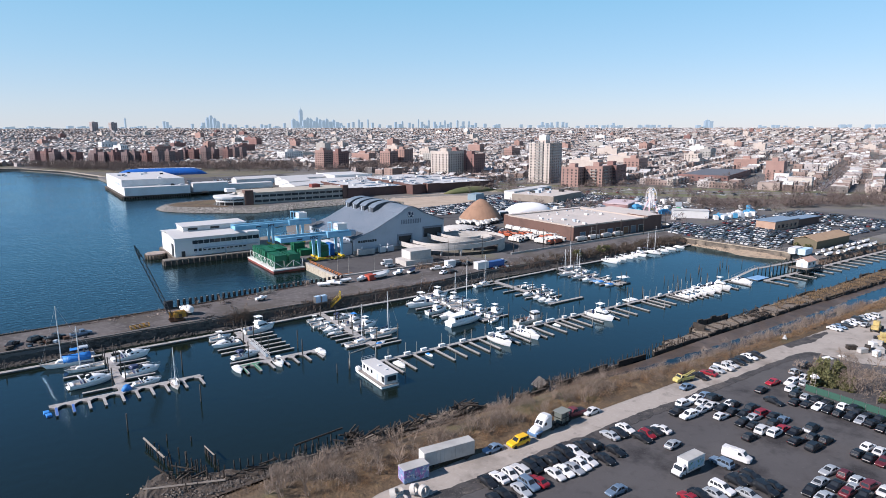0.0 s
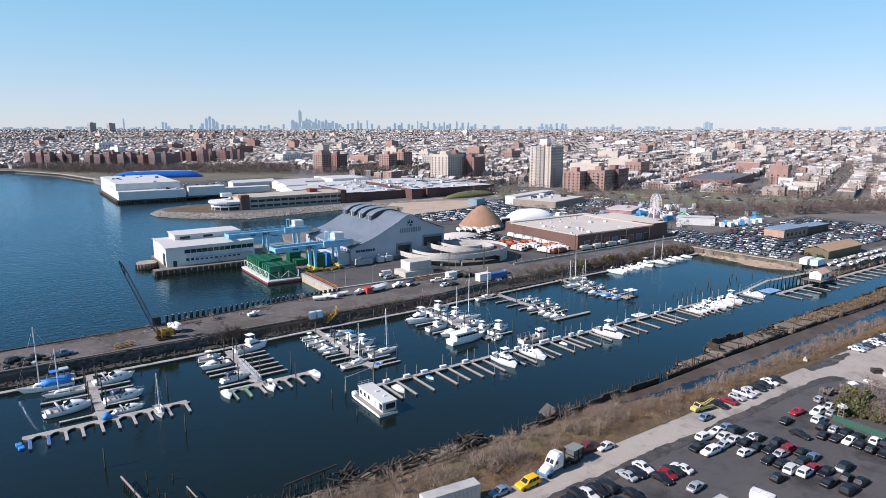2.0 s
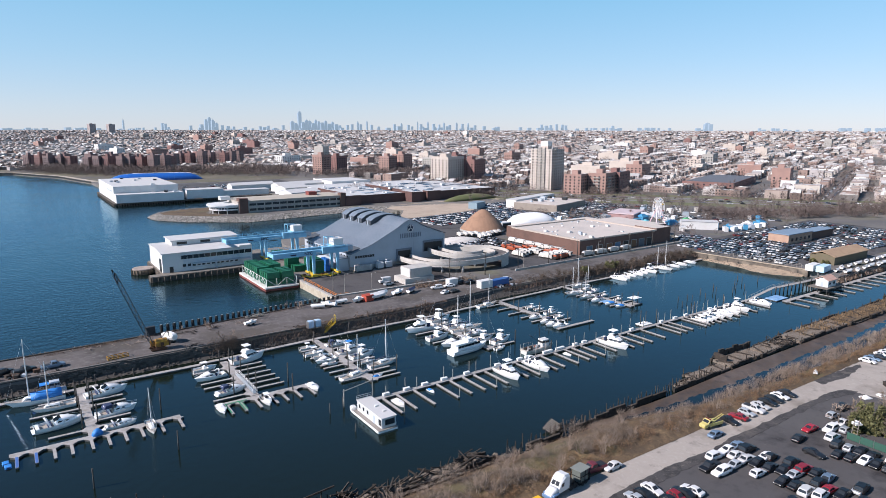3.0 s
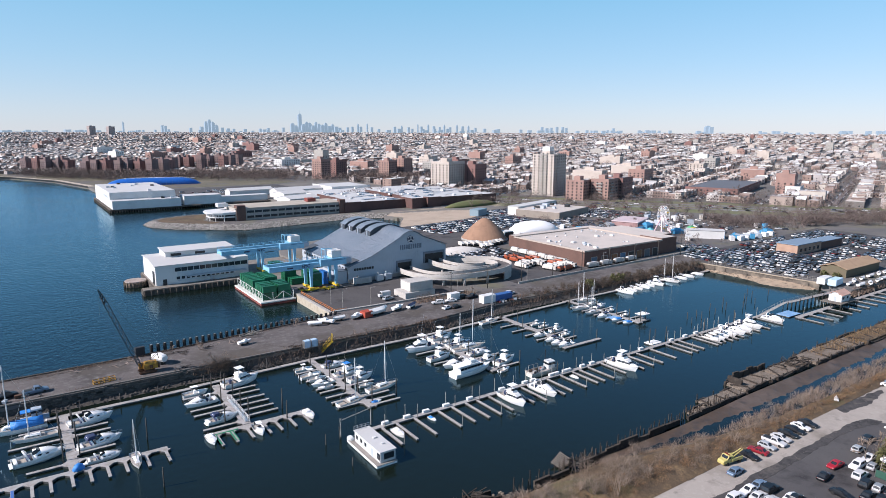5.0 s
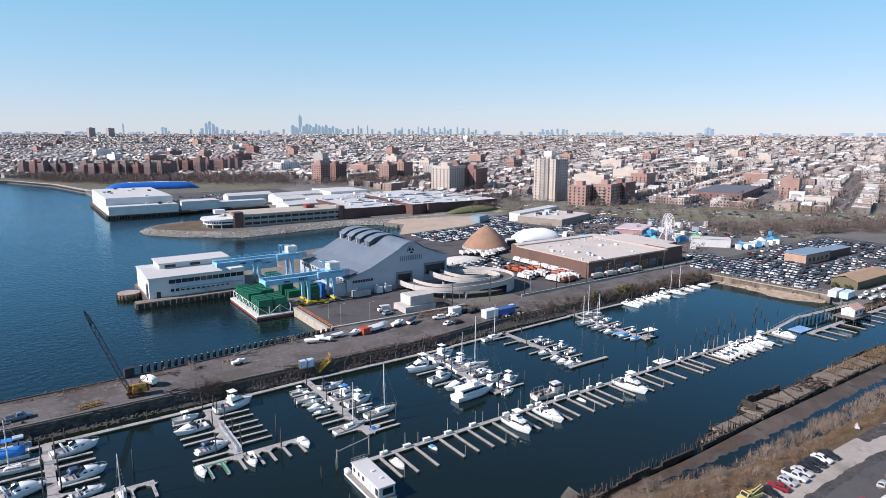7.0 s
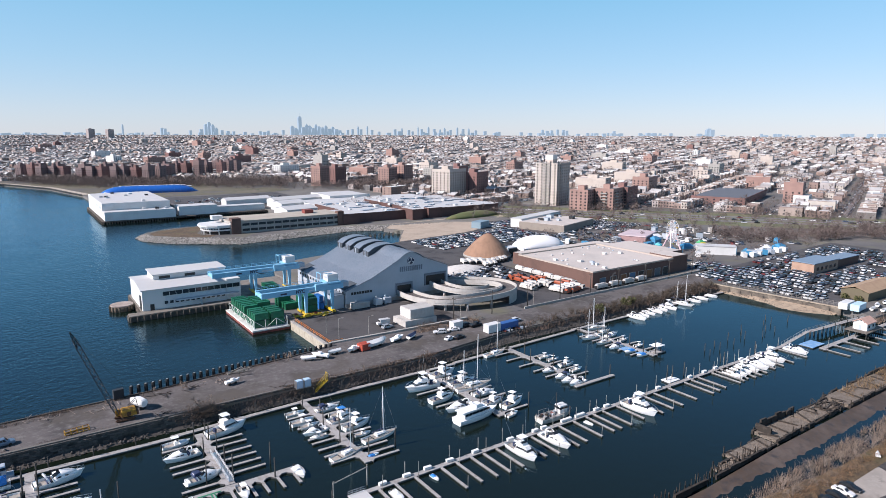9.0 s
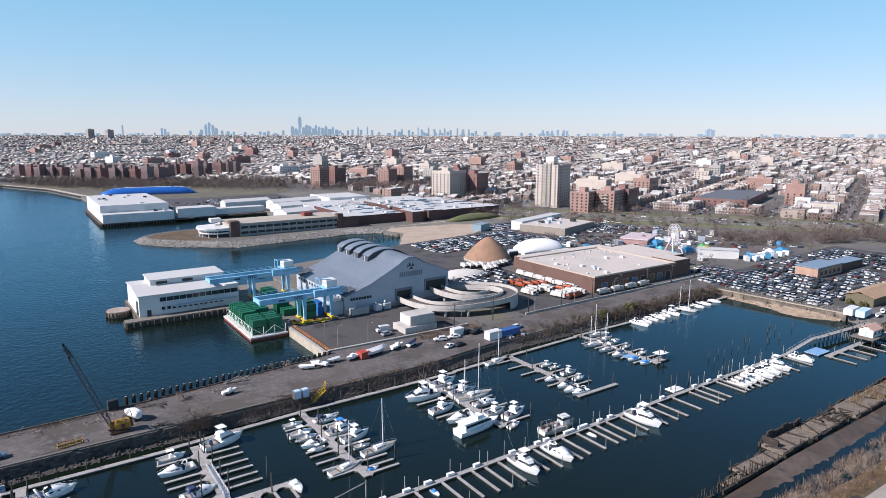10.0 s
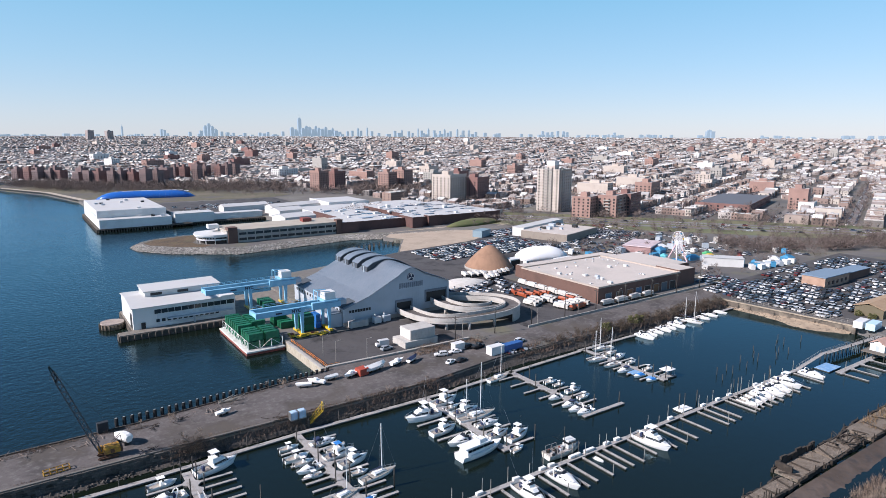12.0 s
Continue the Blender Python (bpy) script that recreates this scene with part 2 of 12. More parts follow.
def water_material():
    m = mat("harbour water", (0.0068, 0.0110, 0.0070), 0.9, spec=0.0)
    t = m.node_tree
    b = t.nodes["Principled BSDF"]
    out = next(n for n in t.nodes if n.type == "OUTPUT_MATERIAL")
    geo = t.nodes.new("ShaderNodeNewGeometry")
    # the basin behind the quay lies calm, the open harbour is ruffled
    place = t.nodes.new("ShaderNodeSeparateXYZ")
    t.links.new(geo.outputs["Position"], place.inputs[0])
    calm = t.nodes.new("ShaderNodeMapRange")
    calm.inputs["From Min"].default_value, calm.inputs["From Max"].default_value = 205, 232
    calm.inputs["To Min"].default_value, calm.inputs["To Max"].default_value = 0.2, 0.95
    t.links.new(place.outputs["Y"], calm.inputs["Value"])
    last = None
    for scale, dist in ((0.42, 0.17), (1.2, 0.05), (0.03, 0.2)):
        n = t.nodes.new("ShaderNodeTexNoise")
        n.inputs["Scale"].default_value, n.inputs["Detail"].default_value = scale, 3
        k = t.nodes.new("ShaderNodeBump")
        k.inputs["Distance"].default_value = dist
        t.links.new(geo.outputs["Position"], n.inputs["Vector"])
        t.links.new(n.outputs["Fac"], k.inputs["Height"])
        t.links.new(calm.outputs[0], k.inputs["Strength"])
        if last:
            t.links.new(last.outputs[0], k.inputs["Normal"])
        last = k
    # wind lanes: smoother and rougher patches of the surface
    n = t.nodes.new("ShaderNodeTexNoise")
    n.inputs["Scale"].default_value, n.inputs["Detail"].default_value, n.inputs["Distortion"].default_value = 0.011, 4, 1.6
    t.links.new(geo.outputs["Position"], n.inputs["Vector"])
    r = t.nodes.new("ShaderNodeMapRange")
    r.inputs["From Min"].default_value, r.inputs["From Max"].default_value = 0.42, 0.66
    r.inputs["To Min"].default_value, r.inputs["To Max"].default_value = 0.16, 0.05
    t.links.new(n.outputs["Fac"], r.inputs["Value"])
    gl = t.nodes.new("ShaderNodeBsdfGlossy")
    gl.inputs["Color"].default_value = (0.54, 0.80, 0.99, 1)
    t.links.new(r.outputs[0], gl.inputs["Roughness"])
    fr = t.nodes.new("ShaderNodeFresnel")
    fr.inputs["IOR"].default_value = 1.38
    mix = t.nodes.new("ShaderNodeMixShader")
    for node in (b, gl, fr):
        t.links.new(last.outputs[0], node.inputs["Normal"])
    t.links.new(fr.outputs[0], mix.inputs[0])
    t.links.new(b.outputs[0], mix.inputs[1])
    t.links.new(gl.outputs[0], mix.inputs[2])
    t.links.new(mix.outputs[0], out.inputs["Surface"])
    return m


WATER = water_material()


# ---- the large structure: water and land ----
bm = bmesh.new()
box(bm, -3000, 900, -2500, 5200, -6.0, 0.0)
tagged(part("water", bm, WATER), "dark blue-green harbour water with a light ripple", "water", kind="structure")

SHORE = [
    (-2500, 5200), (-1500, 1500), (-300, 1300), (-60, 1200), (26, 1113), (74, 1006), (101, 885), (104, 800), (165, 745), (165, 655), (230, 652), (236, 600), (236, 560),
    (247, 552), (144, 556), (118, 546), (108, 536), (110, 524), (127, 503), (160, 481), (247, 490), (276, 477), (266, 468), (272, 450), (258, 430), (244, 408), (150, 385), (142, 360),
    (142, 317), (118, 317), (118, 241), (110, 237), (60, 231.5), (18, 230), (-160, 226), (-160, 211), (30, 211.5), (140, 212), (175, 217), (310, 219),
    (319, 170), (316, 160), (314, 150.5), (480, 149.5), (480, 126), (300, 108), (258, 103), (225, 102), (160, 102), (140, 108), (121, 110), (83, 110), (60, 109), (45, 109), (30, 106), (20, 96), (-20, 30), (-80, -120), (-700, -900), (900, -900), (5100, -900), (5100, 5200),
]
bm = bmesh.new()
slab(bm, SHORE, -2.0, 3.0)
tagged(part("ground", bm, CITY_GROUND), "flat waterfront land with streets and bare yards", "ground", kind="structure")


def sheet(name, outline, z, material, label, category, low=None):
    bm = bmesh.new()
    slab(bm, outline, z - 0.3 if low is None else low, z)
    return tagged(part(name, bm, material), label, category, kind="structure")


sheet("quay_paving", [(-160, 211.3), (30, 211.8), (140, 212.3), (176, 217.5), (176, 236), (118.5, 240.5), (110, 236.7), (60, 231.2), (18, 229.7), (-160, 225.7)], 3.5, QUAY_TOP, "worn grey paving of the long stone quay", "pavement", low=2.5)
sheet("quay_road", [(176, 222), (330, 224), (330, 238), (176, 236)], 3.06, QUAY_TOP, "cracked grey service road behind the basin", "road")
sheet("parking_asphalt", [(52, 76), (60, 91.4), (150, 93), (181, 93), (188, 90), (240, 86), (300, 84), (300, -60), (20, -60), (30, 40)], 3.03, ASPHALT, "patched dark asphalt of the car park", "pavement")
r_g = random.Random(9)


def ragged(line, amount, step=0.8):
    """The same line, walked in short steps and nudged sideways."""
    out = []
    for (u0, v0), (u1, v1) in zip(line, line[1:]):
        n_ = max(1, int(math.hypot(u1 - u0, v1 - v0) / step))
        for k in range(n_):
            f = k / n_
            out.append((u0 + (u1 - u0) * f + r_g.uniform(-0.1, 0.1) * amount, v0 + (v1 - v0) * f + amount * (1.3 * noise.noise(Vector((u0 + (u1 - u0) * f, 3, 0)) * 0.12) + 0.9 * noise.noise(Vector((u0 + (u1 - u0) * f, v0, 0)) * 0.5) + r_g.uniform(-0.08, 0.08))))
    return out + [line[-1]]


sheet("far_car_park", [(244, 404), (300, 412), (335, 436), (350, 452), (420, 456), (440, 440), (420, 375), (330, 356), (262, 362)], 3.05, ASPHALT, "dark asphalt of a full car park behind the depot", "pavement")
sheet("inlet_sand", ragged([(246, 409), (259, 430), (273.5, 450), (267.5, 467), (277, 477), (300, 474), (330, 468), (352, 452), (340, 436), (316, 420), (288, 414), (246, 409)], 0.7, 4.0)[:-1], 3.09, mat("tan beach sand", (0.40, 0.32, 0.25), 0.95, grain=[(0.08, (0.31, 0.25, 0.19), 0.45, 0.7), (0.5, (0.45, 0.37, 0.29), 0.5, 0.75)]), "bare tan sand at the head of the inlet", "sand")
sheet("gravel_road", ragged([(28, 60), (52, 84), (62, 92.0), (150, 92.2), (178, 92.4), (185.5, 91), (186.5, 87), (187, 81), (192, 74), (240, 70), (330, 66), (420, 66)], 0.8, 0.5) + ragged([(420, 88), (330, 92), (240, 97.8), (150, 99.2), (75, 99.3), (58, 98.0), (45, 92.4), (22, 66)], 0.35), 3.06, SAND_ROAD, "pale sandy gravel road beside the car park", "road")
sheet("apron_asphalt", [(119, 241.5), (176, 240), (176, 275), (119, 275)], 3.05, ASPHALT, "dark asphalt apron of the waste station", "pavement")
sheet("depot_yard", [(205, 239), (254, 239), (254, 320), (300, 320), (330, 345), (300, 420), (215, 400), (205, 330)], 3.04, ASPHALT, "dark asphalt depot yard", "pavement")
sheet("basin_car_park", [(322, 172), (340, 164), (482, 164), (485, 246), (332, 238), (314, 222)], 3.07, ASPHALT, "dark asphalt car park beyond the basin", "pavement")


def strip(name, lines, material, label, category, rough=0.25, step=2.0, kind="structure"):
    """A band of ground skinned over lines of (u, v, z) and roughened."""
    bm = bmesh.new()

    def along(line):
        pts = [Vector(p) for p in line]
        total = max(sum((b - a).length for a, b in zip(pts, pts[1:])) for pts in ([Vector(p) for p in ln] for ln in lines))
        n = max(2, int(total / step))
        lens = [0.0]
        for a, b in zip(pts, pts[1:]):
            lens.append(lens[-1] + (b - a).length)
        out = []
        for i in range(n + 1):
            d = lens[-1] * i / n
            k = max(j for j in range(len(pts) - 1) if lens[j] <= d + 1e-9)
            f = (d - lens[k]) / max(1e-9, lens[k + 1] - lens[k])
            out.append(pts[k].lerp(pts[k + 1], f))
        return out

    rows = [along(line) for line in lines]
    fine = []
    for a, b in zip(rows, rows[1:]):
        w = sum((p - q).length for p, q in zip(a, b)) / len(a)
        k = max(1, int(w / step))
        fine += [[p.lerp(q, j / k) for p, q in zip(a, b)] for j in range(k)]
    fine.append(rows[-1])
    for i, row in enumerate(fine):
        for p in row:
            s = rough * (0.0 if i in (0, len(fine) - 1) else 1.0)
            p.z += s * (noise.noise(p * 0.35) + 0.5 * noise.noise(p * 1.1))
            p.x += s * noise.noise(p * 0.5 + Vector((9, 0, 0)))
            p.y += s * noise.noise(p * 0.5 + Vector((0, 9, 0)))
    loft(bm, fine, close=False)
    bmesh.ops.recalc_face_normals(bm, faces=bm.faces)
    if sum(f.normal.z for f in bm.faces) < 0:
        bmesh.ops.reverse_faces(bm, faces=bm.faces)
    return tagged(part(name, bm, material), label, category, kind=kind)


# bank of the near shore, from the road down to the old bulkhead
strip("grass_bank", [
    [(10, 62, 3.1), (40, 92, 3.1), (58, 98, 3.1), (75, 99, 3.1), (150, 99, 3.1), (240, 98, 3.1), (330, 93, 3.1), (480, 92, 3.1)],
    [(8, 66, 3.45), (38, 95, 3.45), (55, 100, 3.45), (75, 101, 3.45), (150, 100.2, 3.4), (240, 99.2, 3.4), (330, 96, 3.4), (480, 96, 3.4)],
    [(5, 75, 3.45), (30, 104, 3.45), (50, 109, 3.45), (80, 109.5, 3.45), (125, 109.5, 3.45), (150, 105.5, 3.4), (180, 102.8, 3.35), (240, 102.2, 3.35), (330, 109, 3.35), (480, 124, 3.35)],
    [(2, 85, -0.3), (26, 115, 0.4), (46, 116.5, 0.6), (80, 116, 0.7), (125, 116, 0.5), (150, 109, 0.0), (180, 105, -0.1), (240, 105, -0.1), (330, 112, -0.2), (480, 127, -0.3)],
], DRY_GRASS, "bank of dry winter grass along the shore", "ground", rough=0.35, step=1.4)
strip("mud_flat", [
    [(118, 114, 0.4), (150, 108.0, 0.2), (180, 104.4, 0.2), (240, 104.4, 0.2), (330, 112, 0.3)],
    [(118, 115.0, -0.1), (150, 109.2, -0.3), (180, 106.0, -0.3), (240, 106.2, -0.3), (330, 113, -0.15)],
    [(118, 116.8, -0.1), (150, 112.2, -0.22), (180, 110.8, -0.22), (240, 111.0, -0.2), (330, 116, -0.1)],
    [(118, 117.4, 0.10), (150, 115.5, 0.13), (180, 115.0, 0.14), (240, 115.4, 0.14), (330, 119, 0.08)],
    [(118, 118, 0.2), (150, 117.4, 0.2), (180, 118.4, 0.35), (240, 118.6, 0.4), (330, 121, 0.3)],
], MUD, "wet brown tidal mud behind the old bulkhead", "ground", rough=0.11, step=1.0)
strip("rubble_shore", [
    [(16, 98, 0.8), (27, 115, 1.0), (46, 116.4, 1.0), (80, 116, 1.1), (100, 116, 0.9)],
    [(20, 112, 0.2), (27, 124, 0.5), (40, 120.5, 0.5), (60, 119, 0.5), (88, 117.8, 0.6), (100, 117.4, 0.4)],
    [(22, 122, -0.4), (29, 134, -0.25), (42, 125, -0.3), (60, 121.5, -0.3), (88, 119.6, -0.3), (100, 119, -0.3)],
], mat("wet shore rubble", (0.055, 0.041, 0.03), 0.75, grain=[(0.5, (0.115, 0.09, 0.067), 0.52, 0.74), (2.5, (0.05, 0.043, 0.037), 0.5, 0.7)], bump=0.35, bump_scale=1.5), "wet dark rubble on the tidal shore", "ground", rough=0.45, step=0.9)
# rubble foot and stone face of the long quay
strip("quay_face", [
    [(-160, 211.3, 3.5), (30, 211.8, 3.5), (140, 212.3, 3.5), (176, 217.5, 3.4), (310, 219, 3.0)],
    [(-160, 210.7, 0.9), (30, 211.2, 0.9), (140, 211.5, 1.0), (176, 216.4, 1.4), (310, 217.7, 1.2)],
    [(-160, 207.6, -0.5), (30, 208.0, -0.5), (140, 209.3, -0.5), (176, 213.5, -0.5), (310, 215.5, -0.5)],
], STONE, "rough dark stone face of the quay", "wall", rough=0.14, step=1.0)
strip("jetty_rock", [
    [(330, 464, 2.9), (280, 477, 3.1), (247, 491, 3.1), (160, 482, 3.1), (127, 504, 3.1), (110.5, 524, 3.1), (109, 536, 3.1), (118, 546, 3.1), (144, 556, 3.1)],
    [(330, 459, -0.4), (278, 470, -0.4), (247, 484, -0.4), (158, 473, -0.4), (122, 498, -0.4), (105, 521, -0.4), (103, 538, -0.4), (116, 551, -0.4), (144, 561, -0.4)],
], RIPRAP, "pale rip-rap rocks round the jetty", "ground", rough=0.9, step=2.0)


def stones(name, lines, count, size, material, label, category, seed):
    """Loose angular rocks strewn over a band between two lines of (u, v, z), as one mesh."""
    r = np.random.RandomState(seed)
    a, b = np.array(lines[0], float), np.array(lines[1], float)
    seg = np.hypot(*(a[1:, :2] - a[:-1, :2]).T)
    k = r.choice(len(seg), count, p=seg / seg.sum())
    f, g = r.rand(count, 1), r.rand(count, 1)
    c = (a[k] * (1 - f) + a[k + 1] * f) * (1 - g) + (b[k] * (1 - f) + b[k + 1] * f) * g
    base = np.array([(1, 0, 0), (0.2, 0.95, 0), (-0.9, 0.4, 0), (-0.6, -0.8, 0), (0.5, -0.85, 0), (0.15, 0.05, 0.75), (0.05, 0, -0.6)])
    faces = [(0, 1, 5), (1, 2, 5), (2, 3, 5), (3, 4, 5), (4, 0, 5), (1, 0, 6), (2, 1, 6), (3, 2, 6), (4, 3, 6), (0, 4, 6)]
    s_ = size * r.uniform(0.5, 1.3, (count, 1, 1)) * r.uniform(0.7, 1.3, (count, 1, 3))
    P = base[None] * s_ + r.normal(0, 0.12, (count, 7, 3)) * size
    t = r.uniform(0, 6.28, (count, 1))
    x, y = P[:, :, 0] * np.cos(t) - P[:, :, 1] * np.sin(t), P[:, :, 0] * np.sin(t) + P[:, :, 1] * np.cos(t)
    P = np.stack([x, y, P[:, :, 2]], -1) + c[:, None, :]
    F_ = (np.array(faces)[None] + 7 * np.arange(count)[:, None, None]).reshape(-1, 3)
    me = bpy.data.meshes.new(name)
    me.from_pydata(P.reshape(-1, 3).tolist(), [], F_.tolist())
    me.materials.append(material)
    return tagged(new(name, me), label, category, kind="stuff")


stones("riprap_stone", [[(330, 464, 3.0), (280, 477, 3.2), (247, 491, 3.2), (160, 482, 3.2), (127, 504, 3.2), (110.5, 524, 3.2), (109, 536, 3.2), (118, 546, 3.2), (144, 556, 3.2)],
    [(330, 459, 0.1), (278, 470, 0.1), (247, 484, 0.1), (158, 473, 0.1), (122, 498, 0.1), (105, 521, 0.1), (103, 538, 0.1), (116, 551, 0.1), (144, 561, 0.1)]], 7600, 0.6, RIPRAP, "grey rip-rap stones round the jetty", "stones", 5)
stones("quay_rubble", [[(-160, 210.6, 0.9), (30, 211.0, 0.9), (140, 211.3, 0.9), (176, 216.2, 1.1), (310, 217.5, 1.0)],
    [(-160, 208.4, 0.0), (30, 208.8, 0.0), (140, 209.9, 0.0), (176, 214.2, 0.0), (310, 216.0, 0.0)]], 1800, 0.42, STONE, "dark broken rubble at the foot of the quay", "stones", 6)

# muddy margin where the gravel thins out over the car park's asphalt
MARGIN = mat("thin muddy gravel over asphalt", (0.055, 0.051, 0.051), 0.85, grain=[(0.55, (0.03, 0.028, 0.029), 0.46, 0.60), (1.3, (0.17, 0.148, 0.13), 0.60, 0.70), (0.22, (0.11, 0.097, 0.085), 0.58, 0.68), (5.0, (0.10, 0.09, 0.08), 0.55, 0.75)], bump=0.02, bump_scale=3)
sheet("road_margin", ragged([(54, 80), (64, 89.6), (150, 91.0), (176, 91.3), (184, 89.0)], 0.6, 0.6) + ragged([(186.6, 89.4), (185.4, 92), (178, 93.0), (150, 93.0), (62, 93.0), (50, 84)], 0.5, 0.6), 3.075, MARGIN, "muddy margin of thin gravel over asphalt", "pavement")
sheet("soil_patch", ragged([(184, 96.4), (195, 95.4), (205, 96.0)], 0.7, 0.6) + ragged([(207, 97.4), (196, 98.6), (185, 98.9)], 0.5, 0.6), 3.08, MARGIN, "dark damp soil patch on the gravel road", "ground")

stones("shore_rubble", [[(18, 102, 1.0), (27, 115, 1.15), (46, 116.6, 1.1), (80, 116.2, 1.15), (100, 116.2, 0.95)],
    [(21, 118, 0.0), (28.4, 130, 0.05), (41, 123.5, 0.0), (60, 120.6, 0.0), (100, 118.6, 0.0)]], 1700, 0.24, mat("dark shore stones", (0.085, 0.075, 0.066), 0.9, island=0.6), "dark broken stones on the tidal shore", "stones", 8)


# ---- the marina: floating docks and piles ----
def floating_dock(name, walkway, fingers, piles, label, tall=(), post_mat=None):
    """A dock of one walkway box, finger boxes, dark piles and pale posts, in marina coordinates."""
    u0, u1, v0, v1 = walkway
    cu, cv = (u0 + u1) / 2, (v0 + v1) / 2
    ob = thing(name, pose(cu, cv, 0), label, "dock", "floating docks of the marina")

    def deck(nm, a0, a1, b0, b1, z=0.52):
        bm = bmesh.new()
        box(bm, a0 - cu, a1 - cu, b0 - cv, b1 - cv, z - 0.16, z)
        part(nm, bm, DOCK_WOOD, ob)
        bm = bmesh.new()
        box(bm, a0 - cu + 0.06, a1 - cu - 0.06, b0 - cv + 0.06, b1 - cv - 0.06, -0.3, z - 0.16)
        part("float", bm, FLOAT_PLASTIC, ob, "dark dock float")

    deck("walkway", u0, u1, v0, v1)
    for f in fingers:
        a0, a1, b0, b1 = f
        if min(a1 - a0, b1 - b0) > 1.2 or max(a1 - a0, b1 - b0) > 9.7:
            deck("finger", *f, z=0.48)
            continue
        # a slip finger that widens into the walkway
        g = 0.95
        if a1 - a0 < b1 - b0:
            out = [(a0, b0), (a1, b0), (a1, b1 - g), (a1 + g, b1), (a0 - g, b1), (a0, b1 - g)]
        elif a0 > u1 - 0.2:
            out = [(a0, b0 - g), (a0 + g, b0), (a1, b0), (a1, b1), (a0 + g, b1), (a0, b1 + g)]
        else:
            out = [(a0, b0), (a1 - g, b0), (a1, b0 - g), (a1, b1 + g), (a1 - g, b1), (a0, b1)]
        bm = bmesh.new()
        loft(bm, [[(x - cu, y - cv, z) for x, y in out] for z in (0.36, 0.48)])
        mx, my = sum(x for x, y in out) / 6, sum(y for x, y in out) / 6
        loft(bm, [[(x + 0.12 * (mx - x) / (abs(mx - x) + 0.2) - cu, y + 0.12 * (my - y) / (abs(my - y) + 0.2) - cv, z) for x, y in out] for z in (-0.15, 0.355)], mi=1)
        bmesh.ops.recalc_face_normals(bm, faces=bm.faces)
        part("finger", bm, DOCK_WOOD, ob).data.materials.append(FLOAT_PLASTIC)
    for u, v, hgt in piles:
        part("pile", rod(bmesh.new(), (0, 0, -2), (0, 0, hgt), 0.17, 7, 0.14), PILE_WOOD, ob, at=pose(u - cu, v - cv, 0))
    for u, v, hgt in tall:
        part("post", rod(bmesh.new(), (0, 0, -2), (0, 0, hgt), 0.09, 6), POST_GREY, ob, "thin pale mooring post", at=pose(u - cu, v - cv, 0))
    return ob


FLOAT_PLASTIC = mat("dark float plastic", (0.05, 0.05, 0.05), 0.6)
POST_GREY = mat("weathered grey post", (0.30, 0.285, 0.26), 0.85, grain=[(2.0, (0.18, 0.165, 0.15), 0.45, 0.7)])


def ends(u, v, l, w=0.8, axis="u"):
    return (u, u + l, v - w / 2, v + w / 2) if axis == "u" else (u - w / 2, u + w / 2, v, v + l)


rng = random.Random(4)
# walk along the quay foot
WALK = [(-60, 204.2, 60, 204.9), (60, 205.6, 95, 207.4), (95, 207.6, 148, 207.8), (148, 208.4, 207, 211.6), (207, 212.2, 310, 214.0)]
for u0, v0, u1, v1 in WALK:
    l, a = math.hypot(u1 - u0, v1 - v0), math.degrees(math.atan2(v1 - v0, u1 - u0))
    ob = thing("quay_walkway", pose(u0, v0, 0, 0, 0, a), "long grey plank walkway floating at the quay's foot", "dock", "floating walkway at the quay")
    part("deck", boxes((0, l - 0.1, -0.75, 0.75, 0.36, 0.52)), DOCK_WOOD, ob)
    part("float", boxes((0.1, l - 0.2, -0.6, 0.6, -0.3, 0.36)), FLOAT_PLASTIC, ob, "dark dock float")
    for k in range(int(l / 9)):
        part("pile", rod(bmesh.new(), (0, 0, -2), (0, 0, 2.6 + rng.random()), 0.16, 7, 0.13), PILE_WOOD, ob, at=pose(4 + 9 * k, 0.95, 0))

LD = "weathered grey floating dock with finger slips and dark piles"
# western dock with a long head
floating_dock("floating_dock", (29.3, 31.2, 174.6, 204),
    [ends(22, 178.2, 7.3), ends(19, 186.5, 10.3), ends(19, 191.5, 10.3), ends(21, 198.7, 8.3), ends(31.2, 182.2, 7.6), ends(31.2, 191.6, 7.8), ends(31.2, 195.0, 7.6), ends(31.2, 178.7, 7.6),
     (15.0, 48, 173.4, 174.7)] + [ends(u, 167.7, 5.7, 0.62, "v") for u in (16.3, 19.6, 22.8, 25.9, 29.6, 32.8, 36.0, 39.3, 43.4, 47.4)],
    [(28.9, 201, 4.4), (31.6, 201, 4.4), (28.9, 195.5, 5.2), (31.6, 196, 4.6), (31.7, 188.6, 5.2), (28.8, 188, 5.0), (31.8, 181.5, 4.8), (28.7, 180, 4.8), (45.1, 181.0, 5.4), (44.3, 158.5, 4.2), (28, 152, 4.0)], LD)
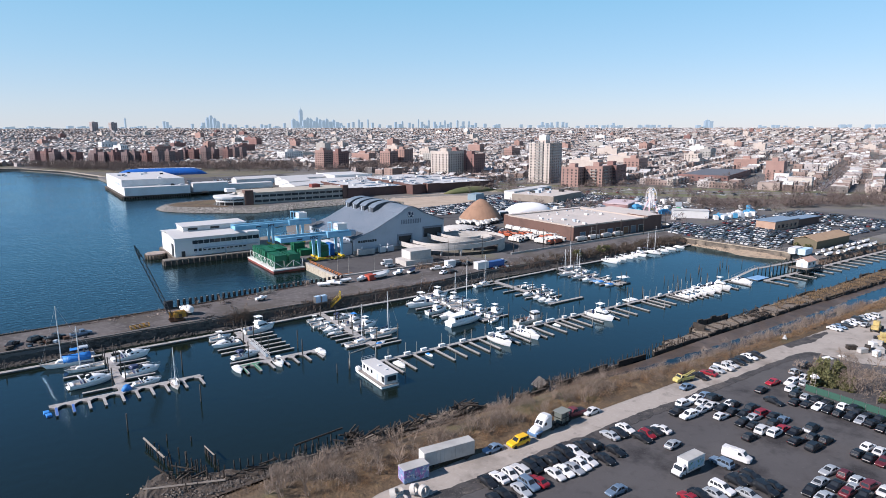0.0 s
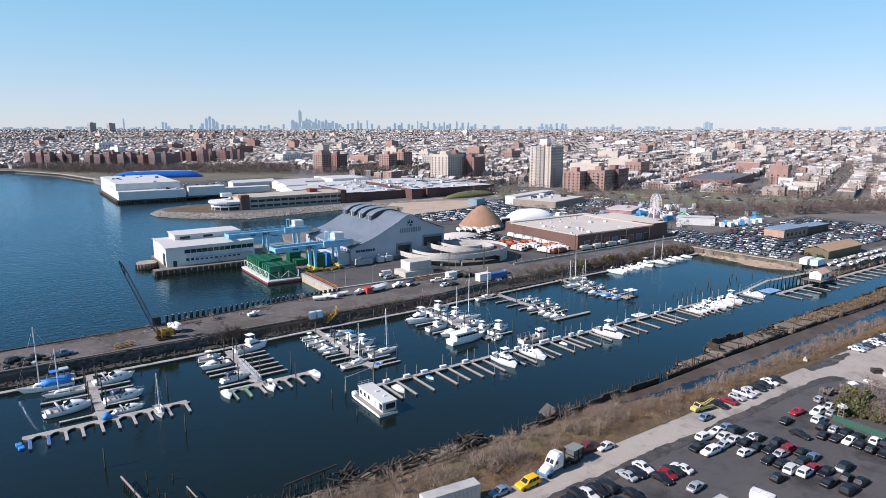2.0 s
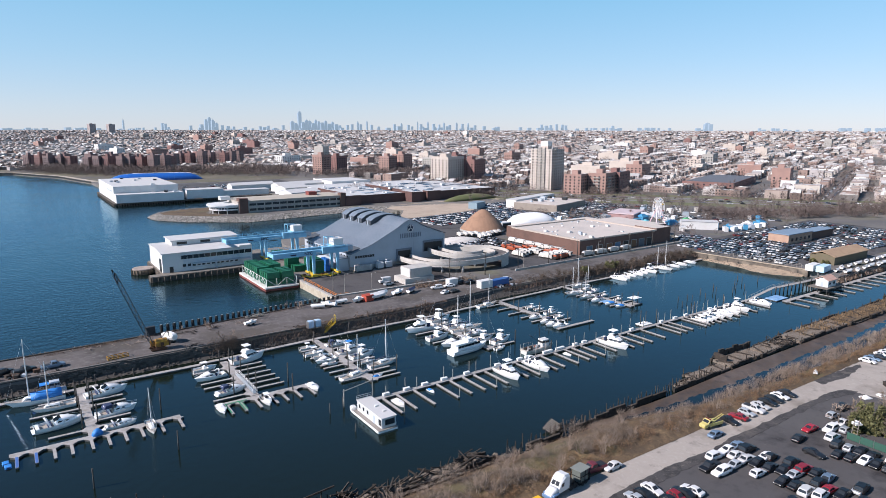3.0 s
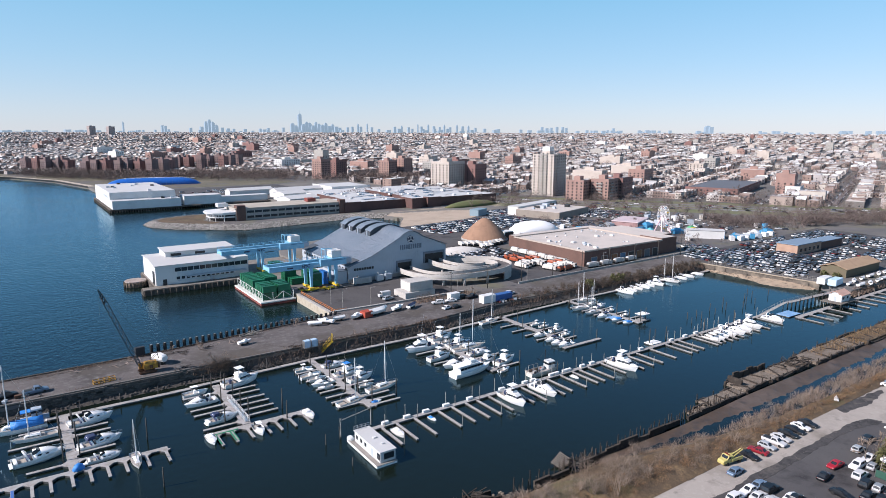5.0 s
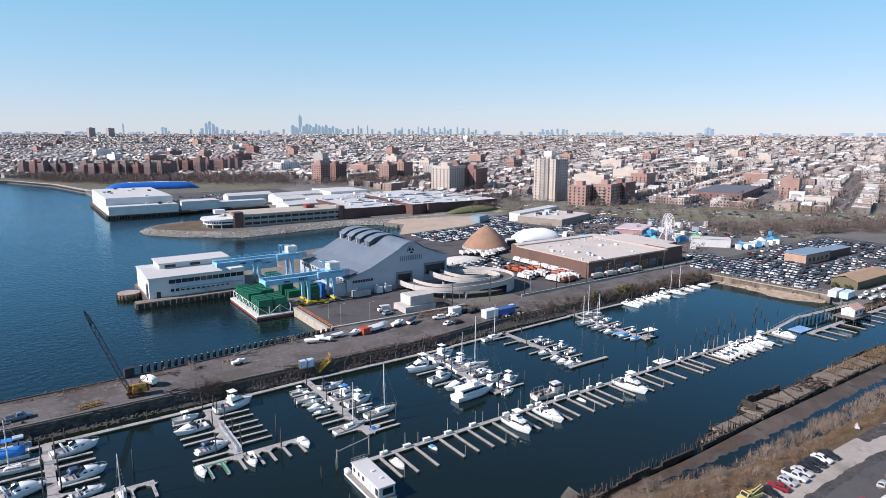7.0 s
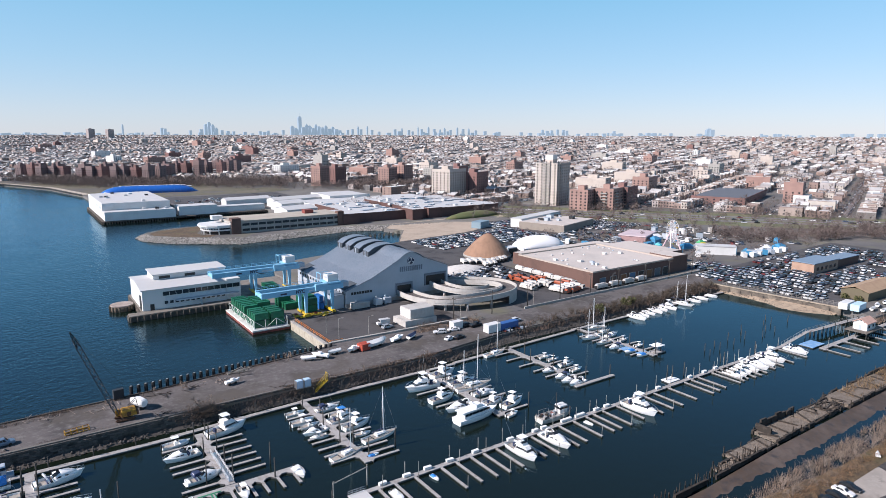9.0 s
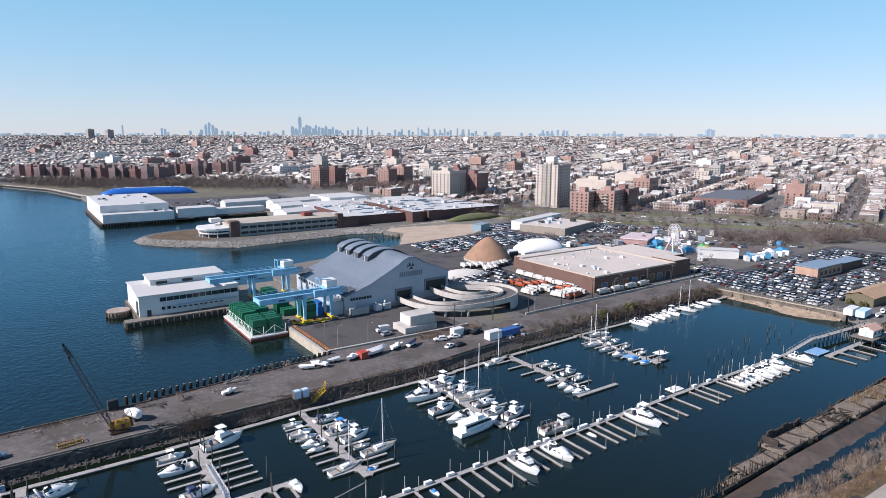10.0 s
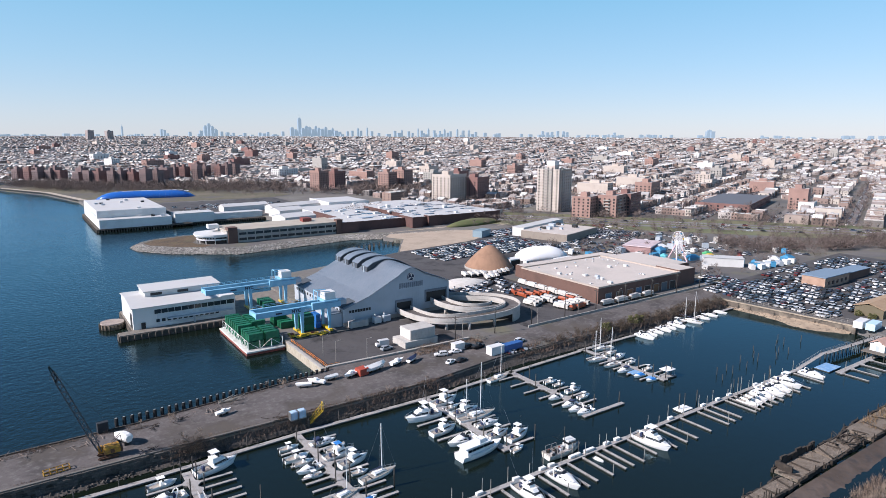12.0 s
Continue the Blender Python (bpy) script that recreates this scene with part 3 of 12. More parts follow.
floating_dock("floating_dock", (65.0, 67.0, 175.6, 203.5),
    [ends(67, v, 8.2) for v in (197.6, 194.2, 190.3, 186.8, 183.4, 180.0)] + [ends(56.5, v, 8.5) for v in (198.4, 189.9, 186.6, 177.8)] + [(57.5, 80, 173.8, 175.4)]
    + [ends(u, 168.0, 5.8, 0.62, "v") for u in (58.5, 61.7, 65.3, 69.3, 72.0, 75.4, 79.0)],
    [(64.6, 202, 4.6), (67.4, 202.5, 4.6), (67.4, 199, 5.0), (64.6, 192.5, 4.6), (67.5, 192, 5.2), (67.4, 185, 5.2), (67.5, 179, 5.6), (76.3, 180, 5.4), (62.0, 179.5, 5.0), (75.0, 173.2, 5.0)], LD)
floating_dock("floating_dock", (94.2, 96.0, 167.4, 206.6),
    [ends(87.6, v, 6.8) for v in (198.8, 192.0, 185.0, 182.6, 178.8, 175.2, 171.6)] + [ends(96.0, v, 7.8) for v in (201.5, 196.2, 188.6, 183.0, 174.2, 171.0, 168.4)],
    [(93.8, 204, 4.2), (96.4, 198, 4.8), (93.8, 190, 5.0), (96.4, 186, 5.0), (93.8, 180, 4.6), (96.4, 178, 5.0), (96.5, 170, 5.0), (104.5, 171.5, 4.6)], LD)
floating_dock("floating_dock", (135.2, 137.2, 169.0, 207.0),
    [ends(124.5, v, 10.7) for v in (200.0, 193.3, 183.3, 175.6)] + [ends(137.2, v, 9.5) for v in (199.0, 187.0, 180.2, 170.6)],
    [(134.8, 205, 4.4), (137.6, 198, 5.0), (134.8, 190, 4.8), (137.6, 184, 5.0), (134.8, 177, 4.6), (137.6, 171, 4.8), (146.5, 170, 4.4)], LD)
floating_dock("floating_dock", (171.0, 173.0, 171.6, 211.0),
    [ends(164.0, v, 7.0) for v in (206.2, 200.2, 193.9)] + [ends(173.0, v, 6.4) for v in (198.2, 190.2, 184.2, 178.6)] + [ends(165.0, v, 6.0) for v in (188.2, 182.6)] + [(167.0, 184.0, 171.4, 172.8)],
    [(170.6, 208, 4.4), (173.4, 202, 4.8), (170.6, 196, 4.6), (173.4, 188, 4.8), (170.6, 180, 4.6), (173.4, 174, 5.0), (183.5, 173.2, 3.6)], LD)
floating_dock("floating_dock", (208.6, 210.4, 176.0, 212.0),
    [ends(203.0, v, 5.6) for v in (204.5, 198.4, 192.2, 186.5, 181.0)] + [ends(210.4, v, 6.0) for v in (206.0, 196.0, 189.0, 182.0, 177.0)],
    [(208.2, 210, 4.4), (210.8, 203, 4.8), (208.2, 196, 4.6), (210.8, 188, 4.8), (208.2, 180, 5.0), (210.8, 177, 5.2), (214.5, 177.6, 5.0)], LD)
# long southern dock
FINGERS = (91.6, 95.6, 100.6, 107.6, 111.8, 116.0, 119.5, 123.5, 131.0, 134.6, 141.2, 144.5, 149.6, 154.4, 157.2, 160.9, 166.6, 173.8, 178.4, 182.6, 189.4, 197.2, 200.6, 204.2, 211.2, 213.8, 216.4, 219.4, 222.6, 226.0, 231.6, 236.6, 242.4, 251.2)
floating_dock("floating_dock", (87.8, 256.0, 156.0, 157.35), [ends(u, 146.1 + rng.uniform(-0.4, 0.5), 9.9, 0.62, "v") for u in FINGERS],
    [(193.6, 159.6, 5.4), (202.0, 159.5, 4.6), (222.0, 158.4, 4.4), (240.0, 158.2, 4.6), (150.5, 158.2, 3.6)],
    "long weathered grey floating dock with many finger slips",
    tall=[(u + 0.6, 155.6, 3.6 + rng.random()) for u in FINGERS[::2]] + [(u + 3.5, 157.9, 3.4 + 1.3 * rng.random()) for u in FINGERS[1::2]] + [(u + 0.55, 146.6, 2.6 + rng.random()) for u in FINGERS[::3]])
floating_dock("floating_dock", (264.0, 470.0, 146.6, 148.4), [ends(264.6 + 7.4 * k, 138.2, 8.4, 0.62, "v") for k in range(26)], [], "weathered grey floating dock running on down the channel",
    tall=[(266 + 7.4 * k, 146.2, 3.5 + rng.random()) for k in range(0, 26, 2)])
# loose piles standing in the water
for u, v, hgt in ((77.7, 156.5, 3.6), (78.4, 145.1, 2.6), (81.6, 157.2, 4.0), (91.0, 160.3, 4.2), (235.2, 170.2, 3.4), (234.2, 167.5, 4.0), (243.6, 168.1, 3.2), (252.7, 169.3, 4.4), (255.0, 172.0, 3.6), (274.6, 174.6, 3.4), (279.1, 173.8, 4.0), (226, 166, 3.0), (229, 170, 3.6), (246, 172, 4.2), (261, 167, 3.6), (262, 176, 3.0), (268, 170, 3.8), (270.5, 167.4, 3.4), (283, 178, 3.2), (288, 172, 3.8), (223.6, 160.6, 4.0), (197.2, 160.2, 6.2)):
    ob = part("mooring_pile", rod(bmesh.new(), (0, 0, -3), (rng.uniform(-0.25, 0.25), rng.uniform(-0.25, 0.25), 0.72 * hgt), 0.15, 7, 0.11), PILE_WOOD, at=pose(u, v, 0))
    tagged(ob, "dark timber mooring pile standing in the basin", "pile", "loose piles in the basin")

# white swim float beside the dock and dock boxes
BOXW = mat("white dock box plastic", (0.76, 0.76, 0.74), 0.5)
ob = thing("swim_float", pose(195.2, 159.4, 0), "flat white square float tied to the dock", "float")
part("deck", bev(boxes((-2.6, 2.6, -1.6, 1.6, 0.35, 0.62)), 0.05), BOXW, ob)
part("float", boxes((-2.5, 2.5, -1.5, 1.5, -0.2, 0.35)), FLOAT_PLASTIC, ob)
proto = thing("dock_box", pose(99, 157.0, 0.52), "white plastic storage box on the dock", "storage box", "dock boxes on the long dock")
part("body", bev(boxes((-0.9, 0.9, -0.35, 0.35, 0, 0.55)), 0.05), BOXW, proto)
part("lid", bev(boxes((-0.95, 0.95, -0.4, 0.4, 0.56, 0.68)), 0.03), BOXW, proto)
for u in (93.0, 104.5, 110.6, 118.0, 128.8, 137.0, 140.0, 147.0, 148.9, 152.2, 153.8, 159.5, 163.6, 176.0, 186.0, 201.5, 209.0, 215.0, 229.6, 247.0):
    copy_thing(proto, pose(u, 157.05, 0.52, 0, 0, rng.uniform(-3, 3)))


# ---- boats ----
def hull(L, B, H, rake=0.09, mi=0, n=10, draft=0.35):
    bm = bmesh.new()
    rings = []
    for i in range(n + 1):
        s = i / n
        w = B / 2 * (0.88 + 0.12 * min(1, s / 0.3)) * max(0.015, 1 - max(0.0, (s - 0.42) / 0.58) ** 2.4)
        zs = H * (0.92 + 0.20 * s * s)
        x = -L / 2 + L * s * (1 - rake)
        xr = x + rake * L * s ** 3
        rings.append([(xr, -w, zs), (x + (xr - x) * 0.4, -w * 0.93, zs * 0.45), (x, -w * 0.8, 0.02), (x, 0, -draft), (x, w * 0.8, 0.02), (x + (xr - x) * 0.4, w * 0.93, zs * 0.45), (xr, w, zs)])
    vs = loft(bm, rings, close=False, smooth=True, mi=mi)
    bm.faces.new(vs[0])
    return bm, rings


def deck_of(rings, lo, hi, drop=0.06, inset=0.95, depth=0.05):
    """A deck between two stations of a hull."""
    bm = bmesh.new()
    loft(bm, [[(p[0][0], p[0][1] * inset, p[0][2] - drop), (p[-1][0], p[-1][1] * inset, p[-1][2] - drop), (p[-1][0], p[-1][1] * inset, p[-1][2] - drop - depth), (p[0][0], p[0][1] * inset, p[0][2] - drop - depth)] for p in rings[lo : hi + 1]])
    return bm


def crown_deck(rings, lo, hi, crown):
    """A cambered deck that closes a hull between two stations."""
    bm = bmesh.new()
    n = hi - lo
    rows = []
    for i, p in enumerate(rings[lo : hi + 1]):
        (x, y, z), c = p[0], crown * (1 - (i / n) ** 2 * 0.8)
        rows.append([(x, y * 0.99, z - 0.02), (x, y * 0.80, z + 0.45 * c), (x, y * 0.35, z + c), (x, -y * 0.35, z + c), (x, -y * 0.80, z + 0.45 * c), (x, -y * 0.99, z - 0.02), (x, -y * 0.9, z - 0.12), (x, y * 0.9, z - 0.12)])
    loft(bm, rows, smooth=True)
    bmesh.ops.recalc_face_normals(bm, faces=bm.faces)
    return bm


def house(x0, x1, w0, w1, z0, z1, front=0.5, back=0.1, tuck=0.88):
    """A cabin: narrower above, with a raked front."""
    bm = bmesh.new()
    loft(bm, [[(x0, -w0 / 2, z0), (x1, -w1 / 2, z0), (x1, w1 / 2, z0), (x0, w0 / 2, z0)], [(x0 + back, -w0 / 2 * tuck, z1), (x1 - front, -w1 / 2 * tuck, z1), (x1 - front, w1 / 2 * tuck, z1), (x0 + back, w0 / 2 * tuck, z1)]])
    return bev(bm, 0.06)


NAVY = mat("navy canvas", (0.02, 0.035, 0.09), 0.8)
SKY_TARP = mat("bright blue tarpaulin", (0.03, 0.22, 0.60), 0.6, grain=[(1.5, (0.02, 0.16, 0.48), 0.45, 0.7)], bump=0.08, bump_scale=2)
TEAK = mat("worn deck boards", (0.36, 0.33, 0.29), 0.7, grain=[(2.0, (0.25, 0.225, 0.20), 0.45, 0.7)])
STEEL = mat("polished steel tube", (0.62, 0.62, 0.62), 0.3, 0.9)
MASTW = mat("pale anodised mast", (0.66, 0.66, 0.65), 0.4)
STRIPE = mat("navy boot stripe", (0.02, 0.03, 0.07), 0.4)


def rail(ob, rings, lo, hi, hgt=0.55):
    bm = bmesh.new()
    for side in (0, -1):
        pts = [Vector(r[side]) * 1.0 + Vector((0, 0, hgt)) for r in rings[lo : hi + 1]]
        for a, b in zip(pts, pts[1:]):
            rod(bm, a, b, 0.025, 4, caps=False)
        for p in pts:
            rod(bm, p - Vector((0, 0, hgt)), p, 0.02, 4, caps=False)
    part("bow_rail", bm, STEEL, ob, "thin steel bow rail")


def sport_top(ob, L, B, zd, canvas):
    """Deckhouse, flybridge and hardtop of a sport cruiser."""
    part("cabin", house(-L * 0.12, L * 0.30, B * 0.78, B * 0.5, zd - 0.15, zd + L * 0.085, L * 0.12), GELCOAT, ob)
    part("cabin_window", house(-L * 0.10, L * 0.275, B * 0.795, B * 0.53, zd + L * 0.025, zd + L * 0.066, L * 0.085), GLASS, ob, "dark cabin glazing")
    zr = zd + L * 0.085
    part("cabin_roof", house(-L * 0.16, L * 0.17, B * 0.74, B * 0.5, zr, zr + 0.12, 0.1, 0.05), GELCOAT, ob)
    part("flybridge", house(-L * 0.13, L * 0.09, B * 0.66, B * 0.5, zr + 0.12, zr + L * 0.06, L * 0.03), GELCOAT, ob)
    part("windscreen", house(L * 0.01, L * 0.085, B * 0.6, B * 0.5, zr + L * 0.06, zr + L * 0.085, L * 0.03), GLASS, ob, "dark flybridge windscreen")
    bm = bmesh.new()
    for y in (-1, 1):
        rod(bm, (-L * 0.12, y * B * 0.3, zr + 0.1), (-L * 0.10, y * B * 0.26, zr + L * 0.15), 0.04, 5)
        rod(bm, (L * 0.05, y * B * 0.26, zr + L * 0.06), (L * 0.04, y * B * 0.25, zr + L * 0.15), 0.035, 5)
    part("arch", bm, STEEL, ob)
    part("hardtop", bev(boxes((-L * 0.14, L * 0.06, -B * 0.3, B * 0.3, zr + L * 0.15, zr + L * 0.16)), 0.03), canvas or GELCOAT, ob)
    part("fighting_chair", bev(boxes((-L * 0.33, -L * 0.27, -0.35, 0.35, zd * 0.6, zd + 0.35)), 0.06), NAVY, ob, "dark cockpit chair")


def express_top(ob, L, B, H, zd, canvas):
    """Low trunk cabin, wrapped screen, radar arch and sunken cockpit of an express cruiser."""
    bm = bmesh.new()
    loft(bm, [[(x * L, -y * B, zd - 0.1), (x * L, -y * B * 0.92, zd + h * L * 0.6), (x * L, -y * B * 0.6, zd + h * L), (x * L, y * B * 0.6, zd + h * L), (x * L, y * B * 0.92, zd + h * L * 0.6), (x * L, y * B, zd - 0.1)] for x, y, h in ((-0.10, 0.42, 0.10), (0.06, 0.40, 0.105), (0.18, 0.34, 0.085), (0.28, 0.25, 0.06), (0.36, 0.13, 0.03))], smooth=True)
    bmesh.ops.recalc_face_normals(bm, faces=bm.faces)
    part("trunk_cabin", bm, GELCOAT, ob)
    for y in (-1, 1):
        part("cabin_window", pane([(x * L, y * (w * B + 0.012), zd + h * L) for x, w, h in ((-0.06, 0.405, 0.03), (0.17, 0.335, 0.022), (0.15, 0.325, 0.052), (-0.04, 0.395, 0.06))]), GLASS, ob, "dark slit cabin window")
    z0, z1 = zd + L * 0.09, zd + L * 0.145
    part("windscreen", pane([(0.04 * L, -0.22 * B, z0), (0.04 * L, 0.22 * B, z0), (-0.05 * L, 0.2 * B, z1), (-0.05 * L, -0.2 * B, z1)], *[[(0.04 * L, y * 0.22 * B, z0), (-0.13 * L, y * 0.4 * B, z0 - L * 0.02), (-0.15 * L, y * 0.36 * B, z1 - L * 0.01), (-0.05 * L, y * 0.2 * B, z1)] for y in (-1, 1)]), GLASS, ob, "dark wrapped windscreen")
    part("cockpit_seat", bev(boxes((-L * 0.47, -L * 0.40, -B * 0.34, B * 0.34, H * 0.45, H * 0.95)), 0.08), GELCOAT, ob, "white padded stern seat")
    part("helm_seat", bev(boxes((-L * 0.24, -L * 0.16, -B * 0.3, B * 0.3, H * 0.5, H * 1.15)), 0.08), NAVY, ob, "dark helm seats")
    part("swim_platform", bev(boxes((-L * 0.55, -L * 0.495, -B * 0.36, B * 0.36, 0.18, 0.32)), 0.05), GELCOAT, ob)
    bm = bmesh.new()
    ring = [(-L * 0.20 - L * 0.09 * math.sin(a), B * 0.44 * math.cos(a), zd - 0.1 + L * 0.16 * math.sin(a) ** 0.7) for a in (math.pi * i / 8 for i in range(9))]
    loft(bm, [[(x - 0.15, y, z), (x + 0.15, y, z), (x + 0.13, y * 0.92, z - 0.1), (x - 0.13, y * 0.92, z - 0.1)] for x, y, z in ring], smooth=False)
    bmesh.ops.recalc_face_normals(bm, faces=bm.faces)
    part("radar_arch", bm, GELCOAT, ob)
    if canvas:
        part("canopy", house(-L * 0.34, -L * 0.06, B * 0.78, B * 0.6, zd + L * 0.09, zd + L * 0.165, L * 0.06, L * 0.06, 0.8), canvas, ob, "canvas cockpit canopy")


def cruiser(L, fly=True, canvas=None, outriggers=False, label="white fibreglass motor cruiser moored at a finger slip"):
    """A motor cruiser at the origin with its bow along +x."""
    ob = thing("motor_cruiser", None, label, "motor boat", "boats in the marina")
    B, H = L * 0.33, L * 0.115
    bm, rings = hull(L, B, H)
    part("hull", bm, GELCOAT, ob)
    part("foredeck", crown_deck(rings, 4, 10, L * (0.03 if fly else 0.05)), GELCOAT, ob)
    part("cockpit_floor", deck_of(rings, 0, 4, H * 0.45, 0.9), TEAK, ob, "pale cockpit floor")
    zd = H * 0.98
    if fly:
        sport_top(ob, L, B, zd, canvas)
    else:
        express_top(ob, L, B, H, zd, canvas)
    if outriggers:
        bm = bmesh.new()
        for y in (-1, 1):
            rod(bm, (-L * 0.05, y * B * 0.42, zd), (-L * 0.32, y * B * 0.9, zd + L * 0.62), 0.03, 4, 0.012)
        part("outrigger", bm, STEEL, ob, "pair of raised thin outriggers")
    rail(ob, rings, 6, 10)
    return ob


def runabout(L, canvas=None, label="small white open motor boat with an outboard engine"):
    ob = thing("runabout", None, label, "motor boat", "boats in the marina")
    B, H = L * 0.36, L * 0.13
    bm, rings = hull(L, B, H)
    part("hull", bm, GELCOAT, ob)
    part("foredeck", crown_deck(rings, 6, 10, L * 0.03), GELCOAT, ob)
    part("floor", deck_of(rings, 0, 6, H * 0.5, 0.88), TEAK, ob, "pale cockpit floor")
    if canvas:
        part("cover", house(-L * 0.42, L * 0.2, B * 0.86, B * 0.8, H * 0.7, H * 1.5, L * 0.2, L * 0.1, 0.5), canvas, ob, "canvas boat cover")
    else:
        part("console", house(-L * 0.08, L * 0.1, B * 0.42, B * 0.36, H * 0.5, H * 1.5, L * 0.05), GELCOAT, ob)
        part("windscreen", house(L * 0.0, L * 0.09, B * 0.4, B * 0.36, H * 1.5, H * 1.9, L * 0.05), GLASS, ob, "dark windscreen")
        bm = bmesh.new()
        for x in (-0.12, 0.06):
            for y in (-1, 1):
                rod(bm, (L * x, y * B * 0.22, H * 0.6), (L * x, y * B * 0.22, H * 2.5), 0.03, 4)
        part("top_frame", bm, STEEL, ob)
        part("top", bev(boxes((-L * 0.17, L * 0.1, -B * 0.27, B * 0.27, H * 2.5, H * 2.58)), 0.02), GELCOAT, ob)
    part("outboard_engine", bev(boxes((-L * 0.54, -L * 0.49, -0.2, 0.2, 0.1, H * 1.35)), 0.05), DARK, ob, "black outboard engine")
    return ob


def sailboat(L, canvas=None, ketch=False, label="white sailing yacht with a bare aluminium mast"):
    ob = thing("sailing_boat", None, label, "sailing boat", "boats in the marina")
    B, H = L * 0.29, L * 0.10
    bm, rings = hull(L, B, H, 0.12)
    part("hull", bm, GELCOAT, ob)
    part("deck", deck_of(rings, 3, 10), TEAK, ob)
    part("cockpit_floor", deck_of(rings, 0, 3, H * 0.4, 0.8), TEAK, ob)
    part("cabin", house(-L * 0.15, L * 0.22, B * 0.62, B * 0.4, H * 0.9, H * 1.0 + L * 0.05, L * 0.06), GELCOAT, ob)
    part("cabin_window", house(-L * 0.12, L * 0.16, B * 0.635, B * 0.46, H * 1.08, H * 1.25, L * 0.03, 0.02, 0.97), GLASS, ob, "dark cabin window strip")
    top = L * 1.32
    masts = ((L * 0.1, top),) + (((-L * 0.28, top * 0.75),) if ketch else ())
    for x, hgt in masts:
        part("mast", rod(bmesh.new(), (x, 0, H), (x, 0, hgt), 0.15, 6, 0.11), MASTW, ob)
        part("boom", rod(bmesh.new(), (x, 0, H + L * 0.12), (x - L * 0.36, 0, H + L * 0.11), 0.06, 5), STEEL, ob)
        part("furled_sail", rod(bmesh.new(), (x - 0.2, 0, H + L * 0.125 + 0.1), (x - L * 0.34, 0, H + L * 0.115 + 0.1), 0.14, 6, 0.09), canvas or NAVY, ob, "furled sail under its cover")
        bm = bmesh.new()
        for a in ((L * 0.48, 0, H * 1.15), (-L * 0.48, 0, H), (x, B * 0.46, H), (x, -B * 0.46, H)):
            rod(bm, (x, 0, hgt * 0.98), a, 0.018, 3, caps=False)
        for z in (0.55,):
            rod(bm, (x, -B * 0.3, hgt * z), (x, B * 0.3, hgt * z), 0.03, 4)
        part("rigging", bm, STEEL, ob)
    rail(ob, rings, 7, 10, 0.5)
    return ob


def motor_yacht(L):
    ob = thing("motor_yacht", None, "large white motor yacht with a long row of windows", "motor boat", "boats in the marina")
    B, H = L * 0.30, L * 0.11
    bm, rings = hull(L, B, H, 0.06)
    part("hull", bm, GELCOAT, ob)
    part("deck", deck_of(rings, 0, 10), GELCOAT, ob)
    z = H * 1.0
    part("deckhouse", house(-L * 0.40, L * 0.22, B * 0.82, B * 0.6, z - 0.1, z + 1.7, 1.2), GELCOAT, ob)
    for k in range(7):
        for y in (-1, 1):
            part("window", bev(boxes((-0.55, 0.55, -0.04, 0.04, -0.35, 0.35)), 0.02), GLASS, ob, at=pose(-L * 0.34 + k * 1.25, y * (B * 0.385 - 0.03 * k), z + 0.95, -6 * y, 0, 0))
    part("windscreen", house(L * 0.12, L * 0.20, B * 0.6, B * 0.58, z + 0.6, z + 1.4, 0.8, 0, 0.9), GLASS, ob, "dark raked windscreen")
    part("boat_deck", bev(boxes((-L * 0.46, L * 0.14, -B * 0.38, B * 0.38, z + 1.72, z + 1.84)), 0.04), GELCOAT, ob)
    part("flybridge", house(-L * 0.1, L * 0.08, B * 0.62, B * 0.5, z + 1.84, z + 2.7, 0.5), GELCOAT, ob)
    bm = bmesh.new()
    for y in (-1, 1):
        rod(bm, (-L * 0.12, y * B * 0.3, z + 1.8), (-L * 0.16, y * B * 0.24, z + 3.6), 0.06, 5)
    rod(bm, (-L * 0.16, -B * 0.24, z + 3.6), (-L * 0.16, B * 0.24, z + 3.6), 0.06, 5)
    part("radar_arch", bm, STEEL, ob)
    rail(ob, rings, 5, 10, 0.7)
    return ob


PROTOS = {
    "c": (cruiser(9.5), 9.5), "f": (cruiser(9.5, outriggers=True, label="white sport fishing boat with a tall flybridge"), 9.5),
    "x": (cruiser(9.0, fly=False, label="low white express cruiser with dark windows"), 9.0), "b": (cruiser(8.0, fly=False, canvas=NAVY, label="white express cruiser with a navy canvas canopy"), 8.0),
    "k": (cruiser(8.0, canvas=SKY_TARP, outriggers=True, label="white sport fishing boat with a bright blue top"), 8.0),
    "r": (runabout(6.0), 6.0), "t": (runabout(6.0, SKY_TARP, "small white motor boat under a bright blue cover"), 6.0), "w": (runabout(6.0, BOXW, "small motor boat under a white cover"), 6.0),
    "s": (sailboat(9.0), 9.0), "h": (sailboat(12.5, ketch=True, label="large white ketch with two bare masts"), 12.5), "y": (motor_yacht(14.2), 14.2),
}
for ob, _ in PROTOS.values():
    ob.matrix_basis = pose(0, 0, -40)
